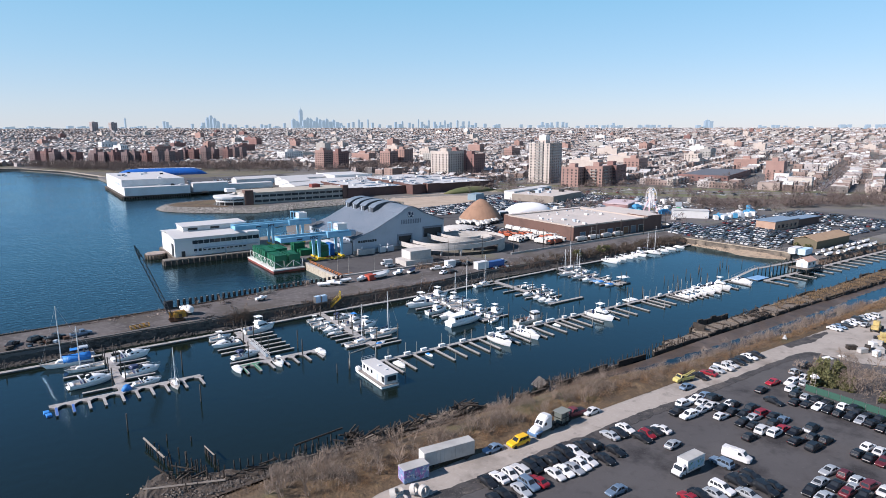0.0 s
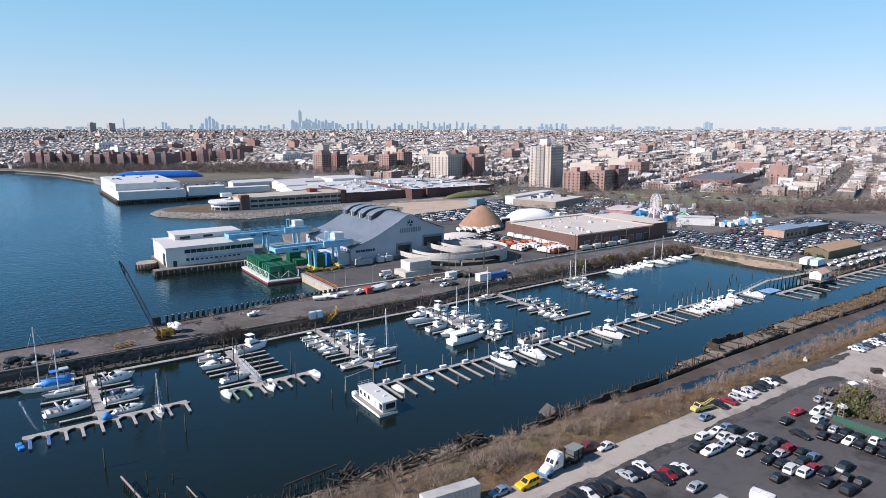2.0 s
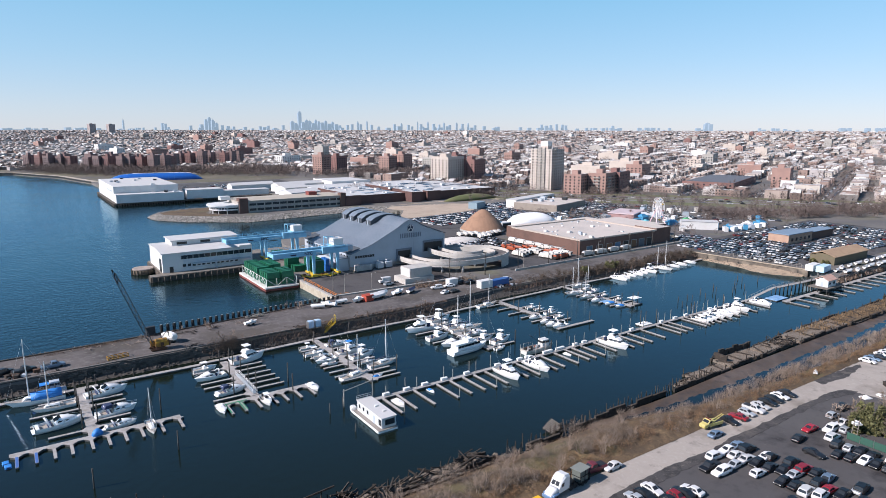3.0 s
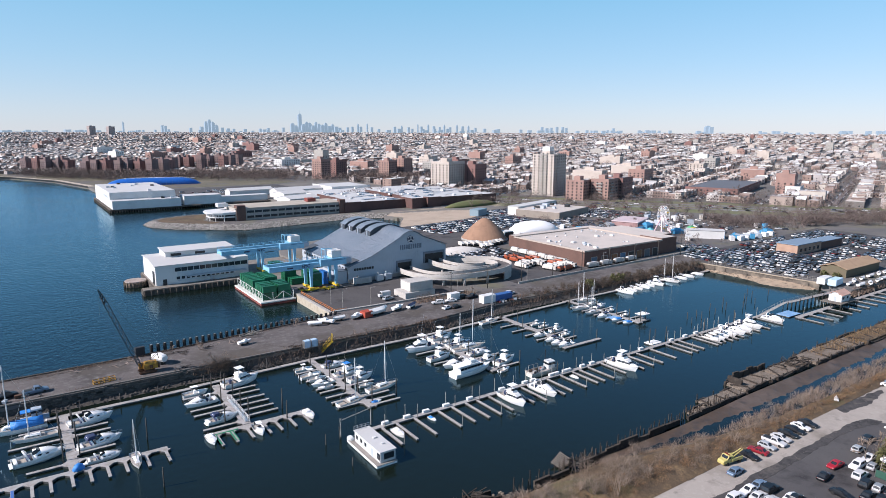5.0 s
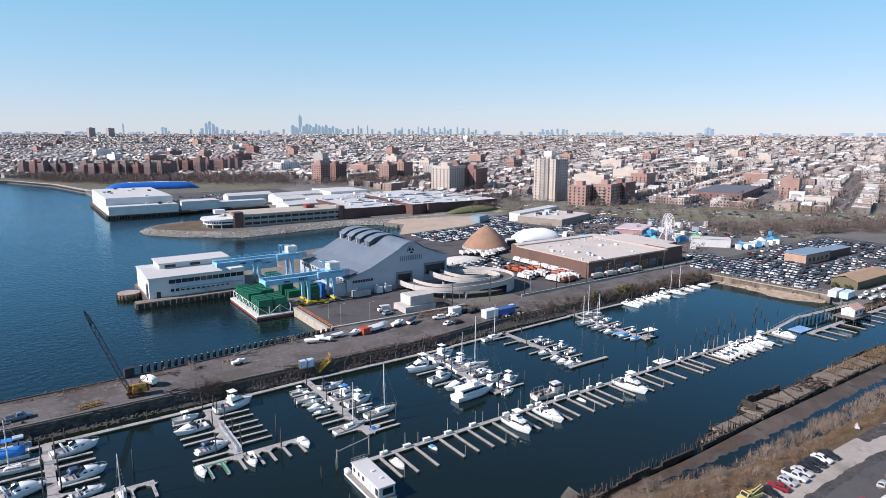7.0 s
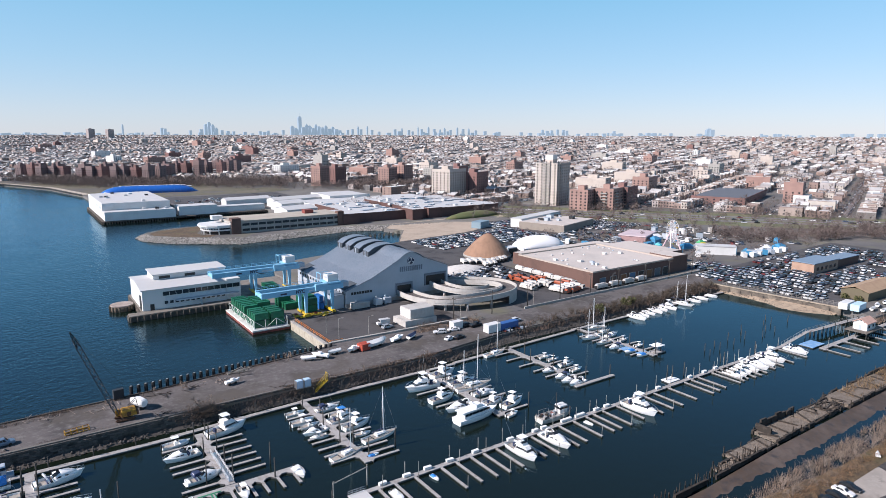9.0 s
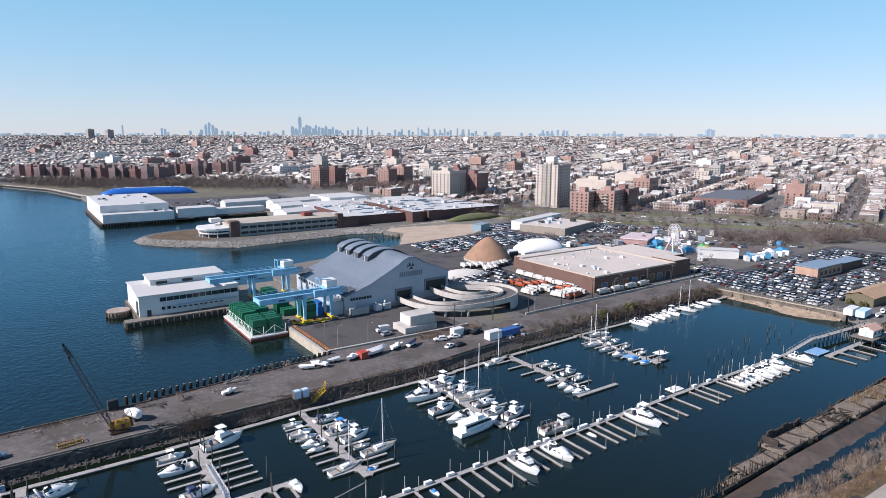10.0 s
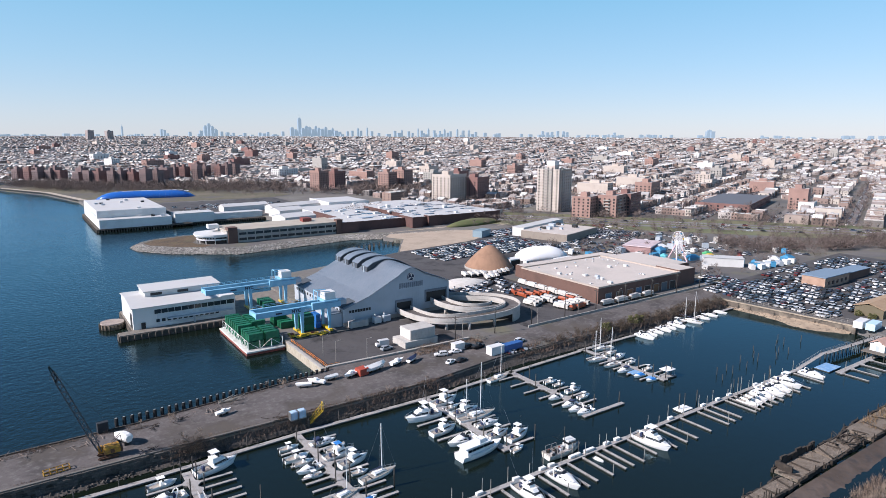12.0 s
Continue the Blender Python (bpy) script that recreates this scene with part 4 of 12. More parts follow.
BOATS = [
    ("x", 35.6, 198.3, 10.0, 8), ("s", 24.0, 195.6, 9.2, 180), ("x", 24.6, 184.4, 10.0, 8), ("b", 36.2, 184.8, 9.0, 8), ("x", 36.0, 176.9, 6.6, 4), ("s", 41.4, 171.6, 7.6, -92), ("t", 31.8, 176.4, 2.8, -10),
    ("c", 72.6, 201.8, 10.6, 10), ("r", 60.2, 200.8, 6.6, 3), ("x", 59.8, 193.8, 8.2, 184), ("b", 62.0, 181.6, 7.8, 8), ("r", 67.4, 171.0, 6.0, -92), ("w", 57.0, 172.4, 5.4, -88), ("w", 80.2, 172.3, 5.6, -88),
    ("r", 90.4, 195.4, 6.6, 1), ("x", 90.8, 188.4, 6.8, 187), ("r", 90.6, 201.2, 5.4, 0), ("r", 91.0, 192.4, 5.2, 2), ("b", 99.0, 199.2, 7.0, 0), ("k", 99.8, 191.0, 8.4, 6), ("c", 101.4, 186.0, 8.2, 8), ("s", 92.6, 173.4, 9.0, 8), ("s", 103.4, 177.0, 10.0, 6), ("r", 100.4, 180.8, 4.4, -6), ("r", 100.4, 194.6, 5.6, 4), ("r", 90.4, 185.4, 4.6, 180), ("t", 97.6, 169.8, 3.4, 8),
    ("f", 128.4, 197.0, 11.0, 178), ("c", 139.8, 202.4, 9.6, 6), ("c", 140.6, 193.2, 9.0, 0), ("h", 141.6, 189.0, 12.6, -4), ("c", 128.9, 187.0, 8.4, 4), ("x", 129.4, 179.2, 9.2, 178), ("y", 130.4, 172.6, 14.2, 4), ("c", 139.9, 177.2, 7.4, 3), ("f", 143.8, 173.6, 8.6, 10), ("x", 141.2, 183.6, 7.4, -4), ("r", 139.2, 198.0, 5.4, 4), ("r", 139.2, 168.4, 4.6, 8),
    ("r", 177.4, 196.2, 4.8, -8), ("r", 178.2, 193.0, 4.4, -8), ("x", 169.6, 186.0, 5.6, 175), ("c", 178.4, 187.0, 6.0, -4), ("b", 169.4, 180.0, 6.0, 178), ("x", 169.0, 176.6, 6.6, 180), ("x", 169.6, 173.9, 7.0, 182), ("r", 177.8, 182.0, 5.0, 0), ("s", 165.2, 208.0, 9.4, 3),
    ("x", 138.0, 150.6, 9.6, -88), ("f", 127.4, 150.8, 9.8, -90), ("c", 170.2, 150.9, 11.0, -88), ("x", 228.8, 151.6, 9.4, -90), ("c", 239.4, 152.0, 9.6, -88), ("x", 254.2, 151.2, 8.4, -92), ("r", 215.1, 150.8, 6.6, -89), ("r", 217.9, 151.0, 6.6, -91), ("r", 221.0, 151.4, 6.4, -90), ("x", 224.4, 151.4, 7.6, -90), ("x", 233.8, 151.6, 8.2, -90), ("w", 152.3, 153.0, 3.0, -88), ("w", 93.6, 151.6, 5.0, -88), ("t", 104.2, 153.6, 3.0, -88),
    ("x", 241.0, 208.8, 8.8, -88), ("r", 246.0, 209.6, 6.0, -92), ("r", 250.4, 210.2, 6.2, -90), ("x", 255.4, 210.4, 7.0, -95), ("c", 264.6, 211.0, 8.6, -92), ("h", 275.0, 211.4, 10.5, -80), ("r", 284.0, 211.6, 6.4, -86), ("w", 290.4, 212.0, 6.0, -80), ("w", 298.0, 212.4, 6.0, -70), ("r", 259.8, 211.0, 6.2, -90),
    ("s", 215.6, 208.6, 9.6, 172), ("s", 205.2, 201.6, 8.6, 176), ("s", 205.4, 195.2, 8.0, 180), ("b", 204.8, 189.2, 6.4, 178), ("x", 214.6, 199.4, 6.6, 2), ("r", 214.0, 193.4, 5.0, 0), ("t", 205.6, 183.6, 5.2, 178), ("t", 206.0, 179.0, 4.6, 178), ("r", 213.6, 186.0, 4.8, 0), ("s", 214.4, 203.6, 7.8, 4),
]
for key, u, v, L, a in BOATS:
    ob, base = PROTOS[key]
    k = L / base
    copy_thing(ob, pose(u, v, 0, rng.uniform(-1, 1), 0, a + rng.uniform(-2, 2)) @ Matrix.Diagonal((k, k * 1.12, k * (1.28 if key in "cfk" else 1.12), 1) if key not in "shy" else (k, k, k, 1)))
for ob, _ in PROTOS.values():
    for o in (*ob.children_recursive, ob):
        bpy.data.objects.remove(o)


# ---- houseboat ----
hb = thing("houseboat", pose(84.6, 147.8, 0), "long white flat-roofed houseboat with dark windows", "houseboat")
part("hull", bev(boxes((-2.5, 2.4, -6.9, 6.7, -0.4, 0.5)), 0.08), GELCOAT, hb)
part("deck", boxes((-2.55, 2.45, -7.0, 6.8, 0.51, 0.62)), mat("grey houseboat deck", (0.24, 0.22, 0.20), 0.9, grain=[(1.0, (0.18, 0.165, 0.15), 0.45, 0.7)]), hb)
part("rub_rail", boxes((-2.66, -2.56, -7.0, 6.8, 0.3, 0.66)), GELCOAT, hb)
part("cabin", bev(boxes((-1.4, 2.3, -6.3, 5.5, 0.62, 3.05)), 0.05), WHITE_WALL, hb)
part("roof", bev(boxes((-1.6, 2.45, -6.6, 5.8, 3.05, 3.2)), 0.05), WHITE_ROOF, hb)
for y in (0.2, 2.2, 4.2):
    w = part("window", boxes((-1.46, -1.38, y - 0.45, y + 0.45, 1.6, 2.5)), GLASS, hb)
    part("window_frame", boxes((-1.48, -1.42, y - 0.55, y - 0.45, 1.5, 2.6), (-1.48, -1.42, y + 0.45, y + 0.55, 1.5, 2.6)), WHITE_WALL, w)
part("door", boxes((-1.47, -1.38, -3.2, -2.3, 0.64, 2.5)), GREY_CLAD, hb)
part("side_window", boxes((-1.47, -1.38, -6.2, -5.0, 1.2, 2.6)), GLASS, hb)
part("front_window", boxes((-0.5, 1.9, -6.37, -6.28, 1.2, 2.6)), GLASS, hb, "wide dark front window")
part("roof_box", bev(boxes((0.2, 1.0, -0.4, 0.2, 3.2, 3.5)), 0.05), WHITE_WALL, hb)
part("roof_box", bev(boxes((0.5, 1.2, -3.6, -3.1, 3.2, 3.45)), 0.05), WHITE_WALL, hb)
part("stern_tank", bev(boxes((-2.4, -1.2, 6.0, 7.6, 0.3, 1.3)), 0.2, 2), GELCOAT, hb)
bm = bmesh.new()
for a, b in (((-1.5, 5.6, 3.2), (2.35, 5.6, 3.2)),):
    for z in (0.45, 0.9):
        rod(bm, (a[0], a[1], a[2] + z), (b[0], b[1], b[2] + z), 0.04, 4)
    for k in range(5):
        rod(bm, (a[0] + 0.96 * k, a[1], a[2]), (a[0] + 0.96 * k, a[1], a[2] + 0.9), 0.04, 4)
for y in (-6.8, 6.5):
    rod(bm, (-2.4, y, 1.5), (2.3, y, 1.5), 0.04, 4)
part("railing", bm, STEEL, hb)
fx = thing("mooring_goal", pose(83.6, 158.0, 0), "pale timber goal-shaped mooring posts", "mooring posts")
bm = bmesh.new()
rod(bm, (-1.6, 0, -2), (-1.6, 0, 4.4), 0.13, 6)
rod(bm, (7.0, 1.6, -2), (7.0, 1.6, 4.8), 0.13, 6)
rod(bm, (-1.8, 0, 3.9), (7.2, 1.6, 4.3), 0.13, 6)
part("frame", bm, POST_GREY, fx)

# big sailing boat laid up under a blue tarpaulin at the western dock
sb = sailboat(12.5, label="large white sailing yacht under a bright blue tarpaulin")
sb.matrix_basis = pose(20.6, 202.2, 0, 0, 0, 180)
bm = bmesh.new()
loft(bm, [[(x, -w, 1.2), (x, -w * 0.8, 2.2), (x, 0, 2.9), (x, w * 0.8, 2.2), (x, w, 1.2)] for x, w in ((-5.6, 1.2), (-4, 1.6), (-1, 1.75), (0.9, 1.7))], smooth=True)
part("tarpaulin", bm, SKY_TARP, sb, "bright blue tarpaulin cover")
# wheelhouse barge behind the western dock
wb_ = thing("work_float", pose(24.5, 206.8, 0), "small grey wheelhouse float with a blue canopy", "work boat")
part("float", bev(boxes((-3, 3, -1.2, 1.2, -0.3, 0.9)), 0.1), GREY_CLAD, wb_)
part("wheelhouse", bev(boxes((-0.6, 1.6, -0.9, 0.9, 0.9, 3.2)), 0.08), GREY_CLAD, wb_)
part("window", boxes((-0.64, 1.64, -0.94, 0.94, 2.2, 2.8)), GLASS, wb_)
part("canopy", boxes((-2.8, -0.7, -1.1, 1.1, 2.7, 2.8)), SKY_TARP, wb_)
# green-edged float and pale blue float
GREENF = mat("green dock carpet", (0.02, 0.20, 0.10), 0.9)
for u0, u1, v0, v1 in ((57.6, 63.4, 173.85, 174.25), (58.1, 58.4, 168.6, 173.8), (61.3, 61.6, 168.6, 173.8), (62.0, 62.2, 168.6, 173.8)):
    tagged(part("dock_carpet", boxes((u0, u1, v0, v1, 0.524, 0.56)), GREENF), "green carpet strip laid on the dock", "carpet", "green dock carpets")
BLUEF = mat("blue dock carpet", (0.04, 0.12, 0.36), 0.9)
for u in (16.3, 19.6):
    tagged(part("dock_carpet", boxes((u - 0.25, u + 0.25, 167.8, 172.6, 0.484, 0.50)), BLUEF), "blue carpet strip laid on a dock finger", "carpet", "blue dock carpets")
bm = bmesh.new()
loft(bm, [[(x, -w, 0.53), (x, -w * 0.9, 0.53 + 0.6 * h_), (x, -w * 0.3, 0.53 + h_), (x, w * 0.4, 0.53 + 0.95 * h_), (x, w * 0.9, 0.53 + 0.55 * h_), (x, w, 0.53)] for x, w, h_ in ((-1.1, 0.4, 0.6), (-0.6, 0.75, 1.2), (0.1, 0.8, 1.45), (0.7, 0.7, 1.1), (1.1, 0.35, 0.5))], smooth=True)
tagged(part("tarpaulin_heap", bm, SKY_TARP, at=pose(31.0, 174.2, 0, 0, 0, 20)), "bright blue tarpaulin over a heap on the dock", "tarpaulin")
gwy = thing("gangway", pose(66.4, 176.5, 0.53), "pale aluminium gangway with rails resting along the dock", "gangway")
part("deck", boxes((-0.5, 0.5, 0, 15.0, 0.0, 0.1)), STEEL, gwy)
for x in (-0.52, 0.52):
    bm = bmesh.new()
    for z in (0.55, 1.1):
        rod(bm, (x, 0, z), (x, 15.0, z), 0.045, 4)
    for k in range(11):
        rod(bm, (x, 1.5 * k, 0.05), (x, 1.5 * k, 1.1), 0.04, 4)
        if k < 10:
            rod(bm, (x, 1.5 * k, 0.1), (x, 1.5 * k + 1.5, 1.1), 0.03, 4)
    part("railing", bm, MASTW, gwy)
PALEB = mat("pale blue float deck", (0.17, 0.33, 0.55), 0.6, grain=[(0.8, (0.34, 0.46, 0.58), 0.5, 0.7)])
for u, v, l, w in ((266.5, 152.0, 8.4, 5.0), (207.2, 186.4, 5.0, 2.6), (208.2, 180.2, 5.0, 2.4)):
    ob = thing("blue_float", pose(u, v, 0), "pale blue square raft tied to the dock", "raft", "blue rafts")
    part("deck", bev(boxes((-l / 2, l / 2, -w / 2, w / 2, 0.3, 0.5)), 0.04), PALEB, ob)
    part("float", boxes((-l / 2 + 0.1, l / 2 - 0.1, -w / 2 + 0.1, w / 2 - 0.1, -0.2, 0.3)), FLOAT_PLASTIC, ob)
for u, v in ((14.4, 171.6), (14.8, 169.8)):
    ob = thing("plastic_float", pose(u, v, 0, 0, 0, 4), "bright blue modular plastic float at the dock's end", "float", "blue plastic floats")
    part("block", bev(boxes((-0.6, 0.6, -0.75, 0.75, -0.2, 0.42)), 0.12), SKY_TARP, ob)
    part("lug", boxes((-0.2, 0.2, -0.9, 0.9, 0.2, 0.34)), STRIPE, ob)
cf = thing("canopy_raft", pose(213.6, 178.4, 0), "raft with a white flat canopy on posts", "raft")
part("deck", boxes((-2.2, 2.2, -1.6, 1.6, -0.1, 0.5)), DOCK_WOOD, cf)
bm = bmesh.new()
for x in (-2, 2):
    for y in (-1.4, 1.4):
        rod(bm, (x, y, 0.5), (x, y, 2.6), 0.06, 5)
part("canopy_post", bm, STEEL, cf)
part("canopy", bev(boxes((-2.3, 2.3, -1.7, 1.7, 2.6, 2.75)), 0.04), TENT, cf)

# old fishing boat moored on the inner side of the long dock
fb = thing("fishing_boat", pose(147.6, 160.6, 0, 0, 0, -3), "worn white wooden fishing boat with deck gear", "fishing boat")
bm, rings = hull(11.5, 3.8, 1.5)
part("hull", bm, mat("worn white hull paint", (0.60, 0.58, 0.53), 0.7, grain=[(0.8, (0.40, 0.36, 0.30), 0.5, 0.7)]), fb)
part("deck", deck_of(rings, 0, 10, 0.25), DOCK_WOOD, fb)
part("wheelhouse", bev(boxes((0.6, 3.2, -1.1, 1.1, 1.3, 3.6)), 0.08), WHITE_WALL, fb)
part("window", boxes((0.56, 3.24, -1.14, 1.14, 2.6, 3.2)), GLASS, fb)
bm = bmesh.new()
rod(bm, (0.2, 0, 1.4), (0.2, 0, 7.2), 0.1, 6)
rod(bm, (0.2, 0, 3.0), (-3.6, 0, 5.6), 0.07, 5)
rod(bm, (0.2, 0, 7.0), (5.4, 0, 2.0), 0.02, 3)
rod(bm, (0.2, 0, 7.0), (-5.2, 0, 1.6), 0.02, 3)
part("mast", bm, PILE_WOOD, fb)
bm = bmesh.new()
for x in (-4.8, -3.0, -1.4):
    for y in (-1.2, 1.2):
        rod(bm, (x, y, 1.2), (x, y, 2.8), 0.06, 4)
for y in (-1.2, 1.2):
    rod(bm, (-4.8, y, 2.8), (-1.4, y, 2.8), 0.06, 4)
part("deck_frame", bm, DOCK_WOOD, fb)
r_f = random.Random(3)
for k in range(14):
    w_ = r_f.uniform(0.2, 0.6)
    part("deck_gear", bev(boxes((-w_, w_, -w_ * 0.7, w_ * 0.7, 0, w_ * 1.3)), 0.05), (OLD_WOOD, DARK, RUST_RED, GREY_CLAD, DOCK_WOOD)[k % 5], fb, at=pose(r_f.uniform(-4.8, 0), r_f.uniform(-1.2, 1.2), 1.15, 0, 0, r_f.uniform(0, 90)))

# ---- trestle, hut and boatyard edge ----
ts = tagged(empty("trestle_pier", pose(0, 0, 0)), "timber trestle walkway on dark piles to the hut", "pier", kind="structure")
A, B = Vector((273.0, 156.6, 2.4)), Vector((312.0, 154.2, 3.0))
d = (B - A)
n = 15
for k in range(n):
    p = A + d * (k / (n - 1))
    for y in (-0.9, 0.9):
        part("pile", rod(bmesh.new(), (p.x, p.y + y, -3), (p.x, p.y + y, p.z + (0.9 if k % 3 == 0 else 0)), 0.14, 6), PILE_WOOD, ts)
a = math.degrees(math.atan2(d.y, d.x))
part("walkway", boxes((0, d.to_2d().length, -1.0, 1.0, -0.2, 0.0)), DOCK_WOOD, ts, at=pose(A.x, A.y, 2.7, 0, 0, a))
bm = bmesh.new()
for y in (-0.95, 0.95):
    for z in (0.5, 1.0):
        rod(bm, (0, y, z), (39, y, z), 0.04, 4)
part("handrail", bm, POST_GREY, ts, at=pose(A.x, A.y, 2.7, 0, 0, a))
gw = thing("gangway", pose(256.0, 156.8, 0.5), "sloping aluminium gangway to the floating dock", "gangway")
bm = bmesh.new()
loft(bm, [[(0, -0.7, 0), (0, 0.7, 0), (0, 0.7, 0.15), (0, -0.7, 0.15)], [(17.2, -0.7, 2.2), (17.2, 0.7, 2.2), (17.2, 0.7, 2.35), (17.2, -0.7, 2.35)]])
for y in (-0.7, 0.7):
    rod(bm, (0, y, 1.0), (17.2, y, 3.3), 0.05, 4)
    for k in range(9):
        rod(bm, (2.1 * k, y, 0.1 + 0.27 * k), (2.1 * k, y, 1.05 + 0.27 * k), 0.04, 4)
part("ramp_deck", bm, DOCK_WOOD, gw)
ht = tagged(empty("hut_platform", pose(0, 0, 0)), "timber platform on piles under the dock hut", "platform", kind="structure")
part("deck", boxes((288.5, 303, 143.2, 151, 2.3, 2.6)), mat("dark stained platform boards", (0.15, 0.13, 0.11), 0.9, grain=[(0.6, (0.09, 0.08, 0.07), 0.45, 0.7)]), ht)
for k in range(8):
    for v in (143.5, 147.0, 150.7):
        part("pile", rod(bmesh.new(), (288.8 + 2 * k, v, -3), (288.8 + 2 * k, v, 2.3), 0.16, 6), PILE_WOOD, ht)
hut = thing("dock_hut", pose(295.0, 147.0, 2.6), "small white dock hut with a faded pink gable roof", "hut")
part("wall", boxes((-3.4, 3.4, -2.4, 2.4, 0, 2.9)), WHITE_WALL, hut)
bm = bmesh.new()
loft(bm, [[(-3.8, -2.8, 2.8), (-3.8, 0, 4.4), (-3.8, 2.8, 2.8), (-3.8, 2.8, 2.6), (-3.8, 0, 4.15), (-3.8, -2.8, 2.6)], [(3.8, -2.8, 2.8), (3.8, 0, 4.4), (3.8, 2.8, 2.8), (3.8, 2.8, 2.6), (3.8, 0, 4.15), (3.8, -2.8, 2.6)]])
bmesh.ops.recalc_face_normals(bm, faces=bm.faces)
part("roof", bm, mat("faded pink roof shingles", (0.50, 0.32, 0.26), 0.9, grain=[(1.0, (0.42, 0.27, 0.22), 0.45, 0.7)]), hut)
part("gable", boxes((-3.42, -3.36, -1.2, 1.2, 2.9, 3.6)), WHITE_WALL, hut)
part("door", boxes((-3.48, -3.38, -0.5, 0.5, 0, 2.0)), GREY_CLAD, hut)
for x in (-1.8, 1.6):
    part("window", boxes((x - 0.6, x + 0.6, -2.48, -2.38, 1.0, 2.0)), GLASS, hut)
for u, v, m, lab in ((314.6, 163.0, WHITE_WALL, "white"), (315.4, 158.8, mat("pale blue box paint", (0.45, 0.62, 0.74), 0.5), "pale blue")):
    ob = thing("box_trailer", pose(u + 2.5, v, 3.02, 0, 0, 6), f"{lab} box trailer at the boatyard edge", "trailer", "boatyard trailers")
    part("body", bev(boxes((-4.2, 4.2, -1.7, 1.7, 0.5, 3.2)), 0.08), m, ob)
    part("chassis", boxes((-4, 4, -1.2, 1.2, 0.3, 0.5)), DARK, ob)
    for x in (-2, 2):
        part("wheel", rod(bmesh.new(), (x, -1.5, 0.32), (x, 1.5, 0.32), 0.32, 8), TYRE, ob)
# pale retaining wall and sand bar on the basin's east side
ew = tagged(empty("basin_wall", pose(0, 0, 0)), "pale stained concrete retaining wall of the basin", "wall", kind="structure")
SANDST = mat("stained concrete wall", (0.13, 0.108, 0.088), 0.9, grain=[(0.5, (0.06, 0.052, 0.045), 0.45, 0.62), (0.2, (0.24, 0.20, 0.155), 0.52, 0.68)], bump=0.1, bump_scale=1.5)
for k in range(14):
    f = k / 14
    part("wall_panel", boxes((-0.35, 0.35, -2.1, 2.1, -0.5, 3.2 + 0.1 * (k % 2))), SANDST, ew, at=pose(310.6 + 5.5 * f, 216.4 - 54.0 * f, 0, 0, 0, 6))
part("coping", boxes((-0.6, 0.5, -31, 28.6, 3.2, 3.5)), mat("pale tan coping", (0.40, 0.33, 0.25), 0.9, grain=[(0.5, (0.28, 0.23, 0.175), 0.45, 0.68)]), ew, "pale tan concrete coping", at=pose(313.2, 190.4, 0, 0, 0, 5.8))
for k in range(0, 30, 3):
    part("fender_post", rod(bmesh.new(), (0, 0, -1.5), (0, 0, rng.uniform(1.2, 3.0)), 0.17, 6, 0.13), PILE_WOOD, ew, at=pose(309.9 + 5.5 * k / 30 + rng.uniform(-0.1, 0.1), 217.0 - 54.0 * k / 30, 0, rng.uniform(-5, 5), rng.uniform(-4, 4), 0))
strip("sand_bar", [[(311.2, 219, 1.9), (313.0, 200, 1.7), (315.6, 180, 1.9), (317.0, 165, 1.7)], [(309.0, 217, -0.2), (309.4, 202, -0.15), (308.2, 192, -0.2), (304.5, 184, -0.2), (306.0, 176, -0.2), (313.4, 166, -0.2)]], mat("tan shore sand", (0.33, 0.26, 0.19), 0.95, grain=[(0.3, (0.20, 0.155, 0.115), 0.45, 0.65), (1.2, (0.09, 0.075, 0.06), 0.58, 0.7)]), "strip of brown sand and debris below the wall", "ground", rough=0.3, step=1.0)
stones("wall_debris", [[(311.0, 217, 1.7), (313.0, 200, 1.5), (315.4, 180, 1.7), (316.6, 166, 1.5)], [(309.4, 217, 0.0), (309.8, 202, 0.0), (307.4, 186, 0.0), (313.6, 166, 0.0)]], 420, 0.32, mat("dark broken debris", (0.11, 0.088, 0.068), 0.9, island=0.6), "dark broken debris at the foot of the basin wall", "stones", 37)
fe = tagged(empty("lot_fence", pose(0, 0, 0)), "low chain-link fence along the car park", "fence", kind="structure")
for k in range(26):
    part("post", rod(bmesh.new(), (0, 0, 3), (0, 0, 5.0), 0.06, 5), POST_GREY, fe, at=pose(313.6 + 0.22 * k, 217 - 2.1 * k, 0))
for z in (3.6, 4.3, 5.0):
    part("rail", rod(bmesh.new(), (313.6, 217, z), (319.1, 164.5, z), 0.05, 4), POST_GREY, fe)


# ---- the waste transfer station ----
def extrude_profile(profile, v0, v1):
    """A prism along v over a profile of (u, z), given anticlockwise seen from the south."""
    bm = bmesh.new()
    loft(bm, [[(u, v0, z) for u, z in profile], [(u, v1, z) for u, z in profile]])
    bmesh.ops.recalc_face_normals(bm, faces=bm.faces)
    return bm


def arch(u0, u1, z0, rise, n=10):
    """Points of a flat arch from u0 to u1."""
    return [(u0 + (u1 - u0) * i / n, z0 + rise * math.sin(math.pi * i / n)) for i in range(n + 1)]


